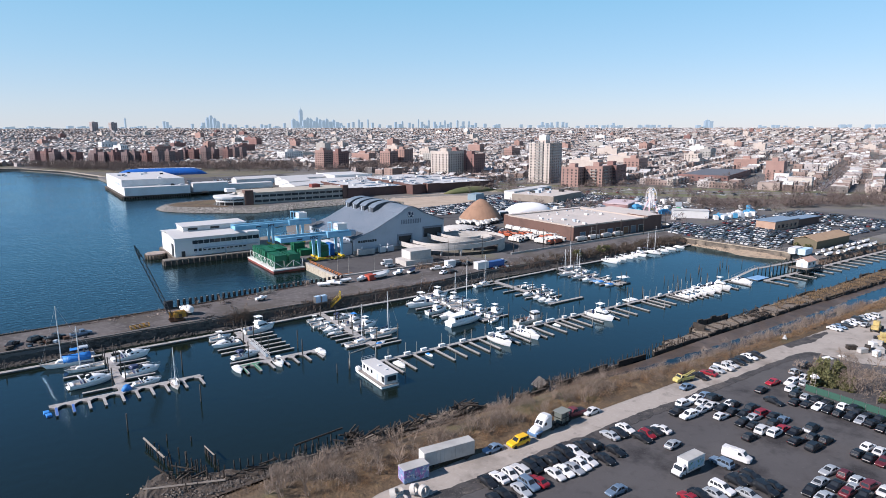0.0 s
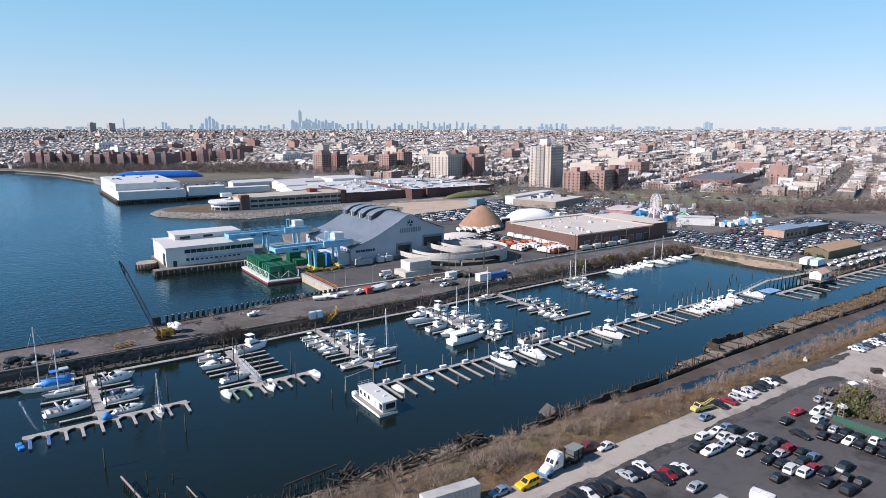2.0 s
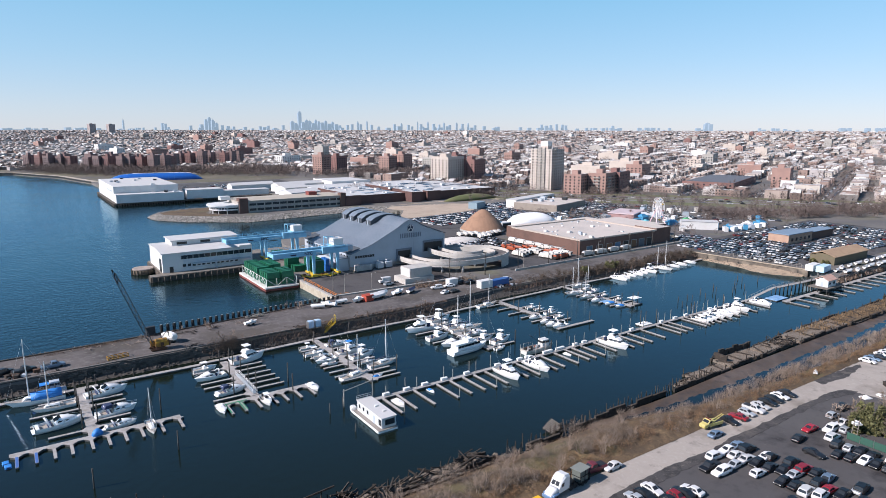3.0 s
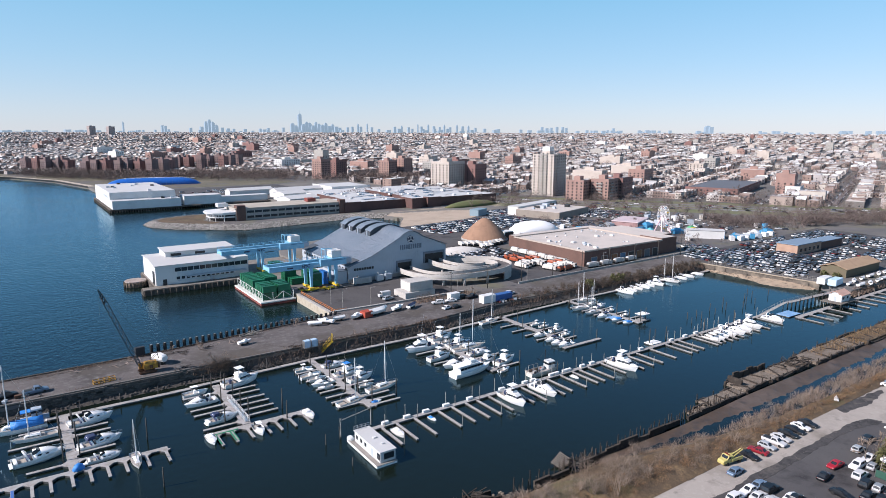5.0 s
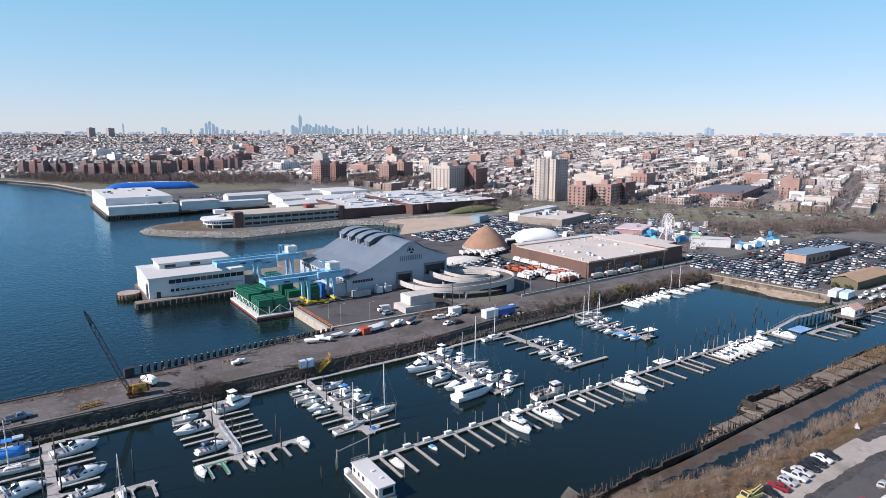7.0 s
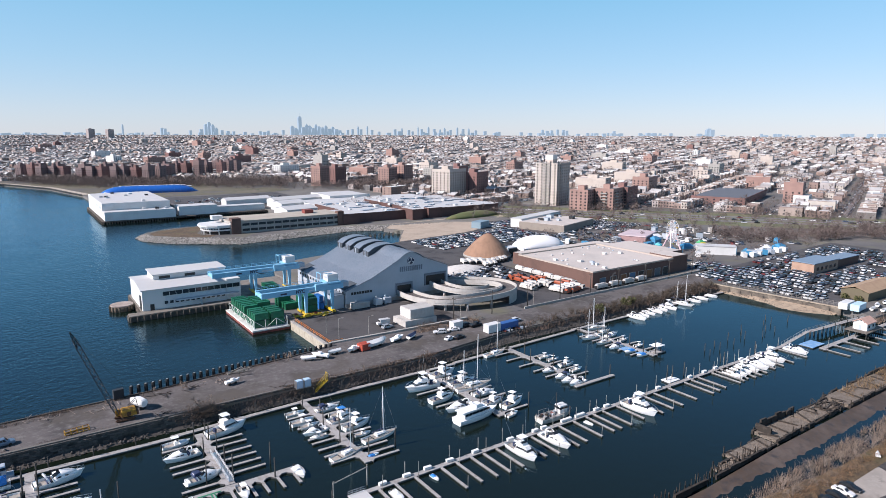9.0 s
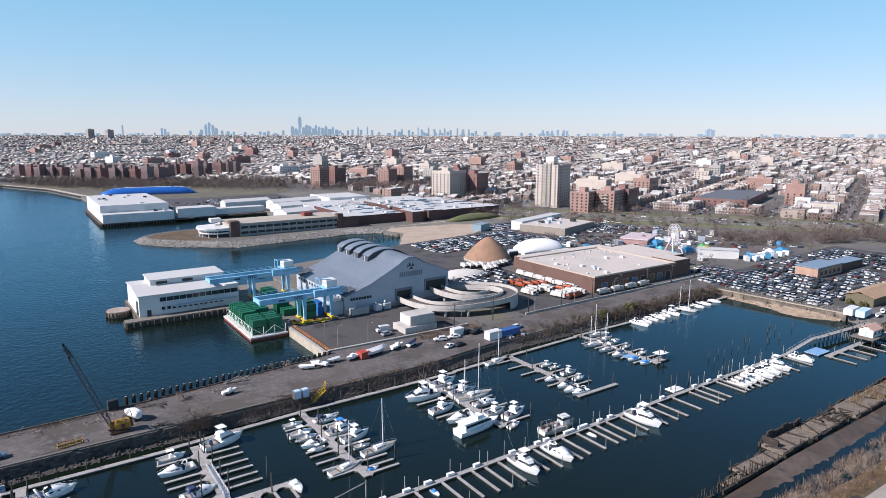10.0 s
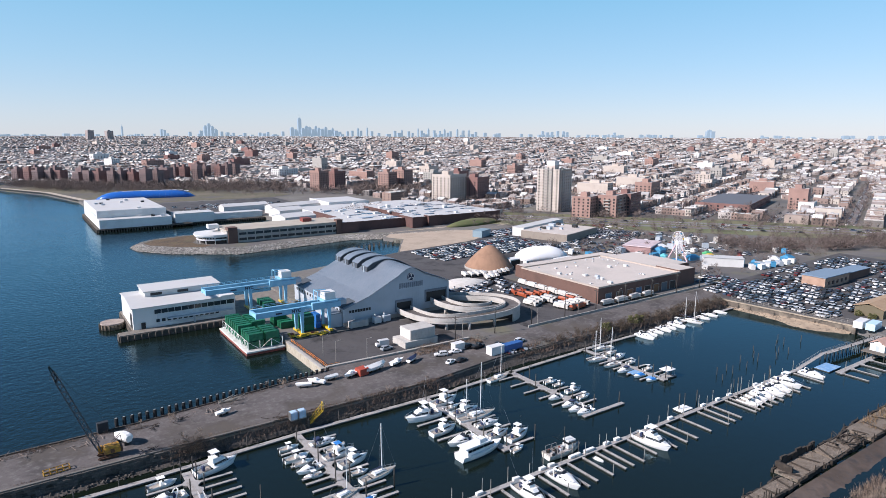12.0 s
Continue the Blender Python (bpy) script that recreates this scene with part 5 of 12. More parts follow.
hall = thing("transfer_hall", pose(0, 0, 0), "large blue-grey metal hall with an arched ridge and roof hoods", "building")
ROOF_L = [(143.5, 10.2), (155.0, 14.0), (168.6, 20.6)]
CROWN = arch(168.6, 182.0, 20.6, 3.0)
ROOF_R = [(182.0, 20.6), (195.4, 15.6)]
G0, G1 = 280.0, 333.0
part("wall", extrude_profile([(143.7, 3.0), (195.2, 3.0), (195.2, 15.4)] + [(u, z - 0.15) for u, z in CROWN[::-1]] + [(155.0, 13.85), (143.7, 10.05)], G0, G1 - 0.3), GREY_CLAD, hall)
part("plinth", boxes((143.5, 195.4, G0 - 0.12, G0 + 0.3, 3.0, 4.6)), CONCRETE, hall, "concrete wall base")


def roof_piece(name, pts, label=""):
    """A thin roof sheet over profile points, with standing seams."""
    bm = bmesh.new()
    loft(bm, [[(u, v, z) for u, z in pts] + [(u, v, z + 0.22) for u, z in pts[::-1]] for v in (G0 - 0.8, G1)])
    bmesh.ops.recalc_face_normals(bm, faces=bm.faces)
    sheet_ = part(name, bm, GREY_ROOF, hall, label)
    bm = bmesh.new()
    for k in range(56):
        v = G0 - 0.4 + k * (G1 - G0) / 55.5
        for (a, za), (b, zb) in zip(pts, pts[1:]):
            rod(bm, (a, v, za + 0.22), (b, v, zb + 0.22), 0.045, 4, caps=False)
    tagged(part("standing_seam", bm, GREY_ROOF, sheet_), kind="stuff")
    return sheet_


roof_piece("roof", ROOF_L)
roof_piece("roof", ROOF_R)
roof_piece("ridge_roof", CROWN)
HOODSIDE = mat("dark hood side and roof patch", (0.06, 0.07, 0.082), 0.7)
# two dark patches laid on the west slope near the eave
for v0 in (281.0, 326.0):
    bm = bmesh.new()
    loft(bm, [[(143.4, v, 10.45), (149.5, v, 12.45), (149.5, v, 12.6), (143.4, v, 10.6)] for v in (v0, v0 + 6.5)])
    bmesh.ops.recalc_face_normals(bm, faces=bm.faces)
    part("eave_sheet", bm, HOODSIDE, hall, "dark patches on the roof at the eave")
for v in (300.0, 309.6, 318.8, 327.6):
    top = [(165.2, 21.7)] + [(165.2 + 22.0 * i / 10, 21.7 + 3.1 * math.sin(math.pi * (0.06 + 0.94 * i / 10)) - 2.0 * (i / 10) ** 2) for i in range(1, 11)]
    bm = bmesh.new()
    loft(bm, [[(u, w, z) for u, z in top] + [(u, w, z - 0.25) for u, z in top[::-1]] for w in (v - 0.35, v + 5.6)])
    bmesh.ops.recalc_face_normals(bm, faces=bm.faces)
    hood = part("roof_hood", bm, GREY_ROOF, hall, "arched metal ventilation hood")
    # louvred sides are coloured dark to carry the shade of their unlit faces
    bm = bmesh.new()
    loft(bm, [[(u, w, z - 0.26) for u, z in top] + [(u, w, min(z - 0.3, 18.9)) for u, z in top[::-1]] for w in (v + 0.15, v + 5.3)])
    bmesh.ops.recalc_face_normals(bm, faces=bm.faces)
    part("louvre_side", bm, HOODSIDE, hood, "louvred sides with shade put into their dark colour")
    # a solid dark face paints the shade inside the mouth
    part("hood_mouth", boxes((165.02, 165.2, v + 0.3, v + 5.1, 19.3, 21.35)), HOODSIDE, hood, "hood mouth filled by a dark face for its shade")
    part("mouth_post", boxes((164.7, 165.0, v + 2.4, v + 3.0, 18.9, 21.4)), GREY_CLAD, hood)

# gable details: doors, crest disc and slats
for u0, u1, z0, z1 in ((168.2, 175.4, 5.4, 9.4), (183.0, 193.4, 7.6, 12.0)):
    d = part("truck_door", boxes((u0, u1, G0 - 0.06, G0 + 0.5, z0, z1)), DARK, hall, "open dark truck doorway")
    part("door_frame", boxes((u0 - 0.6, u1 + 0.6, G0 - 0.5, G0 - 0.07, z1, z1 + 1.0), (u0 - 0.6, u0, G0 - 0.5, G0 - 0.07, z0, z1), (u1, u1 + 0.6, G0 - 0.5, G0 - 0.07, z0, z1)), GREY_ROOF, d)
bm = bmesh.new()
rod(bm, (175.4, G0 - 0.35, 19.7), (175.4, G0 - 0.02, 19.7), 1.75, 28)
disc = part("crest_disc", bm, STRIPE, hall, "dark round emblem with a pale ring")
bm = bmesh.new()
n = 28
for r0, r1 in ((1.45, 1.7),):
    loft(bm, [[(175.4 + r * math.cos(2 * math.pi * i / n), G0 - 0.4, 19.7 + r * math.sin(2 * math.pi * i / n)) for r in (r0, r1)] for i in range(n + 1)], close=False)
for a in (90, 210, 330):
    c, s = math.cos(radians(a)), math.sin(radians(a))
    rod(bm, (175.4 + 0.2 * c, G0 - 0.42, 19.7 + 0.2 * s), (175.4 + 1.35 * c, G0 - 0.42, 19.7 + 1.35 * s), 0.16, 4, 0.38)
part("ring", bm, WHITE_WALL, disc)
for k in range(12):
    part("slat", boxes((169.8 + k * 1.0, 170.3 + k * 1.0, G0 - 0.16, G0 - 0.01, 15.2, 17.4)), GREY_ROOF, hall)
for k in range(16):
    part("eave_vent", boxes((143.52, 143.67, 282 + 3.1 * k, 283.2 + 3.1 * k, 8.3, 9.4)), DARK, hall)
for k in range(8):
    part("gable_vent", boxes((146.2 + 1.25 * k, 147.2 + 1.25 * k, G0 - 0.12, G0 - 0.02, 8.2, 9.3)), DARK, hall)
bm = bmesh.new()
for k in range(50):
    u = 144.2 + k
    zt = 10.0 + (u - 143.7) * 0.33 if u < 155 else 13.6
    box(bm, u, u + 0.1, G0 - 0.045, G0 - 0.005, 4.7, min(zt, 15.0) if not (168 < u < 176 or 182.5 < u < 194) else 5.0)
tagged(part("wall_rib", bm, GREY_CLAD, hall), kind="stuff")
# lean-to of the crane bay on the west side
part("side_bay", boxes((138.5, 143.4, 281, 300, 3.0, 8.6)), GREY_CLAD, hall)
part("side_roof", boxes((138.0, 143.5, 280.5, 300.5, 8.6, 8.9)), GREY_ROOF, hall)


# ---- gantry cranes ----
def writing(text, size, m, material, parent, name="lettering"):
    cu = bpy.data.curves.new(name, "FONT")
    cu.body, cu.size, cu.extrude, cu.offset, cu.align_x = text, size, 0.02, 0.07 if size > 1.6 else 0.02, "CENTER"
    tmp = bpy.data.objects.new(name, cu)
    me = bpy.data.meshes.new_from_object(tmp)
    bpy.data.objects.remove(tmp)
    me.materials.append(material)
    ob = new(name, me)
    ob.parent, ob.matrix_basis = parent, m
    return ob


def gantry(v, ul, ur, u0, u1, girder_z, base):
    ob = thing("gantry_crane", pose(0, v, 0), "light blue steel gantry crane on tall legs", "crane", "gantry cranes")
    z = girder_z
    for y in (-3.2, 3.2):
        g = part("girder", bev(boxes((u0, u1, y - 0.55, y + 0.55, z, z + 2.1)), 0.06), CRANE_BLUE, ob)
        bm = bmesh.new()
        for k in range(int((u1 - u0) / 2.4) + 1):
            rod(bm, (u0 + 0.3 + 2.4 * k, y * 1.16, z + 2.1), (u0 + 0.3 + 2.4 * k, y * 1.16, z + 3.2), 0.06, 4)
        for h in (2.65, 3.2):
            rod(bm, (u0 + 0.3, y * 1.16, z + h), (u1 - 0.3, y * 1.16, z + h), 0.06, 4)
        part("handrail", bm, CRANE_BLUE, g)
    for u in (u0 + 0.6, u1 - 0.6):
        part("end_beam", bev(boxes((u - 0.5, u + 0.5, -3.2, 3.2, z + 0.3, z + 1.7)), 0.05), CRANE_BLUE, ob)
    for u in (ul, ur):
        for y in (-3.2, 3.2):
            bm = bmesh.new()
            loft(bm, [[(u - 0.45, y - 0.45, base + 1.3), (u + 0.45, y - 0.45, base + 1.3), (u + 0.45, y + 0.45, base + 1.3), (u - 0.45, y + 0.45, base + 1.3)], [(u - 0.7, y - 0.5, z), (u + 0.7, y - 0.5, z), (u + 0.7, y + 0.5, z), (u - 0.7, y + 0.5, z)]])
            part("leg", bm, CRANE_BLUE, ob)
        part("bogie", bev(boxes((u - 0.6, u + 0.6, -5.2, 5.2, base + 0.55, base + 1.4)), 0.08), YELLOW_PAINT, ob, "yellow wheel bogie")
        for k in (-4.4, -2.8, 2.8, 4.4):
            part("wheel", rod(bmesh.new(), (u - 0.3, k, base + 0.45), (u + 0.3, k, base + 0.45), 0.45, 10), DARK, ob)
    tr = part("trolley", bev(boxes((u1 - 7, u1 - 1, -3.6, 3.6, z + 2.2, z + 3.0)), 0.08), CRANE_BLUE, ob)
    part("machine_house", bev(boxes((u1 - 6.2, u1 - 1.6, -2.4, 2.4, z + 3.0, z + 6.0)), 0.15), WHITE_WALL, tr, "white machine house")
    bm = bmesh.new()
    for a, b in (((u1 - 9, -2, z + 2.1), (u1 - 9, -2, z + 6.6)), ((u1 - 9, 2, z + 2.1), (u1 - 9, 2, z + 6.6)), ((u1 - 9, -2, z + 6.6), (u1 - 9, 2, z + 6.6)), ((u1 - 9, -2, z + 6.6), (u1 - 4, -2, z + 6.2)), ((u1 - 9, 2, z + 6.6), (u1 - 4, 2, z + 6.2))):
        rod(bm, a, b, 0.16, 5)
    part("mast_frame", bm, CRANE_BLUE, tr)
    part("counter_box", bev(boxes((u1 - 12.5, u1 - 7.2, -4.9, -3.5, z + 0.4, z + 3.2)), 0.1), CRANE_BLUE, ob)
    part("cab", bev(boxes((u1 + 0.2, u1 + 3.0, -2.6, 0.6, z + 0.2, z + 2.2)), 0.1), GREY_CLAD, ob)
    part("spreader_frame", boxes((ul + 2, ul + 6, -2, 2, z - 0.7, z - 0.2)), DARK, ob, "dark lifting spreader under the girders")
    writing("NYC", 1.75, pose((u0 + u1) / 2 - 1.5, -3.78, z + 0.45, 90, 0, 0), STRIPE, ob)
    writing("sanitation", 1.3, pose((u0 + u1) / 2 + 4.5, -3.78, z + 0.5, 90, 0, 0), WHITE_WALL, ob)
    part("notice", boxes(((u0 + u1) / 2 - 9.5, (u0 + u1) / 2 - 7.0, -3.8, -3.76, z + 0.6, z + 1.2)), STRIPE, ob, "dark illegible lettering bar")
    return ob


gantry(281.0, 125.4, 136.6, 107.5, 141.5, 12.6, 3.0)
gantry(325.6, 119.8, 135.6, 101.0, 140.5, 12.8, 3.0)


# ---- containers and barge ----
def container_mesh():
    """A corrugated box: one outline of shallow folds, carried up the walls."""
    ring = []
    for k in range(12):
        x = -2.96 + 0.5 * k
        ring += [(x, -1.19), (x + 0.12, -1.26), (x + 0.3, -1.26), (x + 0.42, -1.19)]
    for k in range(5):
        y = -1.1 + 0.45 * k
        ring += [(3.0, y), (3.06, y + 0.1), (3.06, y + 0.25), (3.0, y + 0.35)]
    ring += [(-x, -y) for x, y in ring]
    bm = bmesh.new()
    loft(bm, [[(x, y, z) for x, y in ring] for z in (0.1, 2.72)])
    bmesh.ops.recalc_face_normals(bm, faces=bm.faces)
    return bm


def container(u, v, z, turn=0, material=None, proto=[]):
    key = (material or GREEN_PAINT).name
    for k, ob in proto:
        if k == key:
            return copy_thing(ob, pose(u, v, z, 0, 0, turn) @ Matrix.Diagonal((0.93, 0.86, 1, 1)))
    word = "blue" if material else "green"
    ob = thing("waste_container", pose(u, v, z, 0, 0, turn) @ Matrix.Diagonal((0.93, 0.86, 1, 1)), f"closed {word} steel waste container in a stack", "container", "waste containers")
    part("body", container_mesh(), material or GREEN_PAINT, ob)
    part("corner_frame", boxes(*[(x - 0.1, x + 0.1, y - 0.1, y + 0.1, 0, 2.78) for x in (-2.98, 2.98) for y in (-1.16, 1.16)], (-3.05, 3.05, -1.25, 1.25, 2.70, 2.74), *[(x - 0.09, x + 0.09, -1.25, 1.25, 2.742, 2.81) for x in (-2.9, -1.75, -0.6, 0.6, 1.75, 2.9)]), material or GREEN_PAINT, ob)
    proto.append((key, ob))
    return ob


barge = thing("container_barge", pose(0, 0, 0), "flat barge with a red hull and white rail frames", "barge")
bm = bmesh.new()
loft(bm, [[(103.0, 275.6, -0.8), (117.4, 275.6, -0.8), (117.4, 310.5, -0.8), (103.0, 310.5, -0.8)], [(103.0, 275.4, 0.9), (117.4, 275.4, 0.9), (117.4, 310.8, 0.9), (103.0, 310.8, 0.9)]])
part("hull", bm, RUST_RED, barge)
part("deck", bev(boxes((102.9, 117.5, 275.3, 310.9, 0.9, 1.5)), 0.06), mat("pale barge deck paint", (0.60, 0.60, 0.57), 0.7, grain=[(0.5, (0.45, 0.42, 0.38), 0.5, 0.7)]), barge)
FRAME_WHITE = mat("white painted pipe", (0.70, 0.72, 0.68), 0.5)
bm = bmesh.new()
for k in range(9):
    v = 277.2 + 4.0 * k
    for u in (104.0, 117.0):
        rod(bm, (u, v, 1.5), (u, v, 4.8), 0.11, 5)
        if k < 8:
            rod(bm, (u, v, 4.8 if k % 2 else 1.6), (u, v + 4.0, 1.6 if k % 2 else 4.8), 0.09, 5)
            rod(bm, (u, v, 4.8), (u, v + 4.0, 4.8), 0.09, 5)
for k in range(4):
    u = 104.0 + 4.33 * k
    rod(bm, (u, 276.6, 1.5), (u, 276.6, 4.8), 0.11, 5)
    if k < 3:
        rod(bm, (u, 276.6, 1.6 if k % 2 else 4.8), (u + 4.33, 276.6, 4.8 if k % 2 else 1.6), 0.09, 5)
part("rail_frame", bm, FRAME_WHITE, barge, "white lattice rail frames")
for k in range(12):
    v = 278.9 + 2.62 * k
    if k in (4,):
        continue
    for u in (107.5, 113.7):
        for tier in range(2):
            if tier == 1 and k in (5, 11) and u > 110:
                continue
            container(u, v, 1.52 + 2.82 * tier)
for k in range(5):
    for tier in range(2):
        container(123.0 if k > 2 else 130.4, 288.5 + 2.6 * k, 3.05 + 2.82 * tier)
for k in range(4):
    container(124.2, 291.5 + 2.6 * k, 3.05)
    container(128.5, 324.5 + 2.6 * k, 3.05)
for k in range(3):
    container(129.5, 283.4 + 0.0, 3.05 + 2.82 * k) if k < 2 else None
container(134.6, 286.6, 3.05, 90, BLUE_PAINT)
container(134.6, 286.6, 5.87, 90, BLUE_PAINT)

# yellow lifting frames set down beside the crane
for u, v, a in ((124.6, 276.6, 6), (129.2, 277.2, -12), (132.6, 275.4, 30), (121.8, 279.6, 84)):
    ob = thing("spreader_frame", pose(u, v, 3.06, 0, 0, a), "yellow steel lifting frame on the apron", "lifting frame", "lifting frames on the apron")
    for y in (-0.9, 0.9):
        part("side_beam", boxes((-2.4, 2.4, y - 0.15, y + 0.15, 0.35, 0.75)), YELLOW_PAINT, ob)
    for x in (-2.2, -0.7, 0.7, 2.2):
        part("cross_beam", boxes((x - 0.13, x + 0.13, -0.75, 0.75, 0.38, 0.7)), YELLOW_PAINT, ob)
    for x in (-2.2, 2.2):
        part("foot", boxes((x - 0.2, x + 0.2, -1.05, 1.05, 0, 0.35)), DARK, ob)
    part("hoist_box", bev(boxes((-0.6, 0.6, -0.5, 0.5, 0.7, 1.3)), 0.05), (YELLOW_PAINT, RUST_RED)[int(u) % 2], ob)

# timber fender wall of the apron
FENDER = mat("pale bleached fender timber", (0.42, 0.37, 0.29), 0.9, grain=[(0.6, (0.25, 0.21, 0.16), 0.45, 0.7)])
fw = tagged(empty("apron_fender", pose(0, 0, 0)), "pale timber fender wall along the apron", "fender", kind="structure")
for k in range(26):
    part("board", boxes((-0.25, 0.15, 0, 1.18, -1.0, 2.9 + 0.3 * (k % 3 == 0))), FENDER, fw, at=pose(117.6, 241.4 + 1.25 * k, 0))
bm = bmesh.new()
box(bm, 117.3, 118.4, 241, 274, 2.95, 3.4)
part("cap", bm, CONCRETE, fw)
bm = bmesh.new()
for a, b in (((119.2, 241.5), (119.2, 274)), ((119.2, 241.5), (124, 241.5))):
    for z in (3.6, 4.2):
        rod(bm, (*a, z), (*b, z), 0.07, 4)
for k in range(12):
    rod(bm, (119.2, 241.5 + 2.9 * k, 3), (119.2, 241.5 + 2.9 * k, 4.25), 0.07, 4)
part("guard_rail", bm, mat("orange rail paint", (0.62, 0.20, 0.03), 0.5), fw, "orange guard rail")
sheet("apron_wall", [(118.5, 240.2), (150, 239.0), (176, 238.6), (176, 239.6), (150, 240.0), (118.5, 241.2)], 4.0, CONCRETE, "low concrete wall along the apron", "wall", low=2.9)

# ---- white pier shed ----
PIERW = mat("tarred pier timber", (0.06, 0.05, 0.042), 0.9, grain=[(0.6, (0.15, 0.12, 0.09), 0.5, 0.7)], bump=0.1, bump_scale=2)
pier = tagged(empty("shed_pier", pose(0, 0, 0)), "dark timber pier with a concrete deck under the white shed", "pier", kind="structure")
part("deck", boxes((67.4, 142, 318.4, 323.2, 1.7, 2.4), (72.6, 142, 323.2, 357, 1.7, 2.4)), mat("brown stained pier deck", (0.20, 0.18, 0.155), 0.9, grain=[(0.4, (0.12, 0.105, 0.09), 0.45, 0.7)]), pier)
part("front_timber", boxes((67.3, 142, 318.0, 318.4, -0.6, 2.1), (67.0, 67.4, 318.0, 323.2, -0.6, 2.1), (72.2, 72.6, 323.2, 357, -0.6, 2.1)), PIERW, pier)
for k in range(30):
    part("pile", rod(bmesh.new(), (0, 0, -3), (0, 0, 2.0), 0.28, 7), PIERW, pier, at=pose(67.6 + 2.5 * k, 317.8, 0))
dol = tagged(empty("round_dolphin", pose(67.6, 341, 0)), "round timber mooring dolphin with a concrete top", "dolphin")
part("cap", rod(bmesh.new(), (0, 0, 1.9), (0, 0, 2.5), 4.5, 20), mat("rosy worn concrete", (0.30, 0.25, 0.225), 0.9, grain=[(0.6, (0.19, 0.16, 0.14), 0.45, 0.7)]), dol)
part("timber_ring", rod(bmesh.new(), (0, 0, -0.3), (0, 0, 1.9), 4.75, 20), mat("brown fender timber", (0.16, 0.12, 0.085), 0.9, grain=[(1.2, (0.08, 0.06, 0.045), 0.45, 0.68)]), dol, "brown timber fender ring")
for k in range(20):
    a = 2 * math.pi * k / 20
    part("pile", rod(bmesh.new(), (0, 0, -3), (0, 0, 2.1), 0.2, 6), PIERW, dol, at=pose(4.85 * math.cos(a), 4.85 * math.sin(a), 0))
shed = thing("pier_shed", pose(0, 3.4, 0), "white metal pier shed with a raised roof monitor", "building")
part("wall", extrude_profile([(73.2, 2.4), (107.2, 2.4), (107.2, 11.2), (73.2, 11.2)], 320.2, 349.5), WHITE_WALL, shed)
bm = bmesh.new()
loft(bm, [[(u, 319.6, 10.9), (u, 334.5, 12.6), (u, 350.0, 11.2), (u, 350.0, 11.45), (u, 334.5, 12.9), (u, 319.6, 11.2)] for u in (72.6, 107.8)])
bmesh.ops.recalc_face_normals(bm, faces=bm.faces)
part("roof", bm, WHITE_ROOF, shed)
mon = part("monitor", boxes((79.8, 110.0, 331.5, 345.8, 11.6, 14.6)), WHITE_WALL, shed)
part("monitor_roof", boxes((79.2, 110.5, 330.8, 346.4, 14.6, 14.95)), WHITE_ROOF, mon)
for u0, u1 in ((82.0, 86.5), (92.6, 97.0)):
    part("louvre", boxes((u0, u1, 331.35, 331.6, 12.9, 14.0)), DARK, mon)
part("stair_block", bev(boxes((107.3, 113.4, 320.3, 330.0, 2.4, 11.6)), 0.08), WHITE_WALL, shed)
part("window_band", boxes((81.0, 112.9, 320.02, 320.35, 7.9, 9.6)), GLASS, shed, "long dark window band")
for k in range(12):
    part("mullion", boxes((81.0 + 2.6 * k, 81.16 + 2.6 * k, 319.96, 320.1, 7.9, 9.6)), WHITE_WALL, shed)
    part("lower_window", boxes((81.6 + 2.12 * k, 83.0 + 2.12 * k, 319.98, 320.04, 4.4, 5.6)), GLASS, shed)
part("lower_panel", boxes((82.0, 107.0, 320.05, 320.3, 3.6, 7.6)), mat("grey translucent panels", (0.52, 0.55, 0.57), 0.4, grain=[(0.6, (0.42, 0.45, 0.48), 0.45, 0.7)]), shed, "grey translucent wall panels")
part("gangway_shed", boxes((86.0, 112.0, 318.3, 319.9, 5.4, 5.9), (96.0, 96.4, 318.3, 319.9, 2.4, 5.4)), GREY_CLAD, shed)
part("door", boxes((76.0, 77.6, 320.0, 320.35, 2.4, 5.0)), DARK, shed)
part("gate_opening", boxes((73.05, 73.4, 322.5, 326.8, 2.4, 8.2)), DARK, shed, "dark open end doorway")
part("red_panel", boxes((107.6, 112.8, 321.2, 321.5, 3.2, 6.6)), RUST_RED, shed)

# ---- the curved ramp ----
RAMPC = mat("pale cast ramp concrete", (0.46, 0.44, 0.415), 0.85, grain=[(0.25, (0.36, 0.34, 0.315), 0.45, 0.7), (1.2, (0.27, 0.25, 0.23), 0.6, 0.76)])


def smooth_line(pts, k=6):
    out = []
    P = [Vector(p) for p in pts]
    for i in range(len(P) - 1):
        a, b, c, d = P[max(i - 1, 0)], P[i], P[i + 1], P[min(i + 2, len(P) - 1)]
        for j in range(k):
            t = j / k
            out.append(0.5 * (2 * b + (c - a) * t + (2 * a - 5 * b + 4 * c - d) * t * t + (3 * b - a - 3 * c + d) * t ** 3))
    return out + [P[-1]]


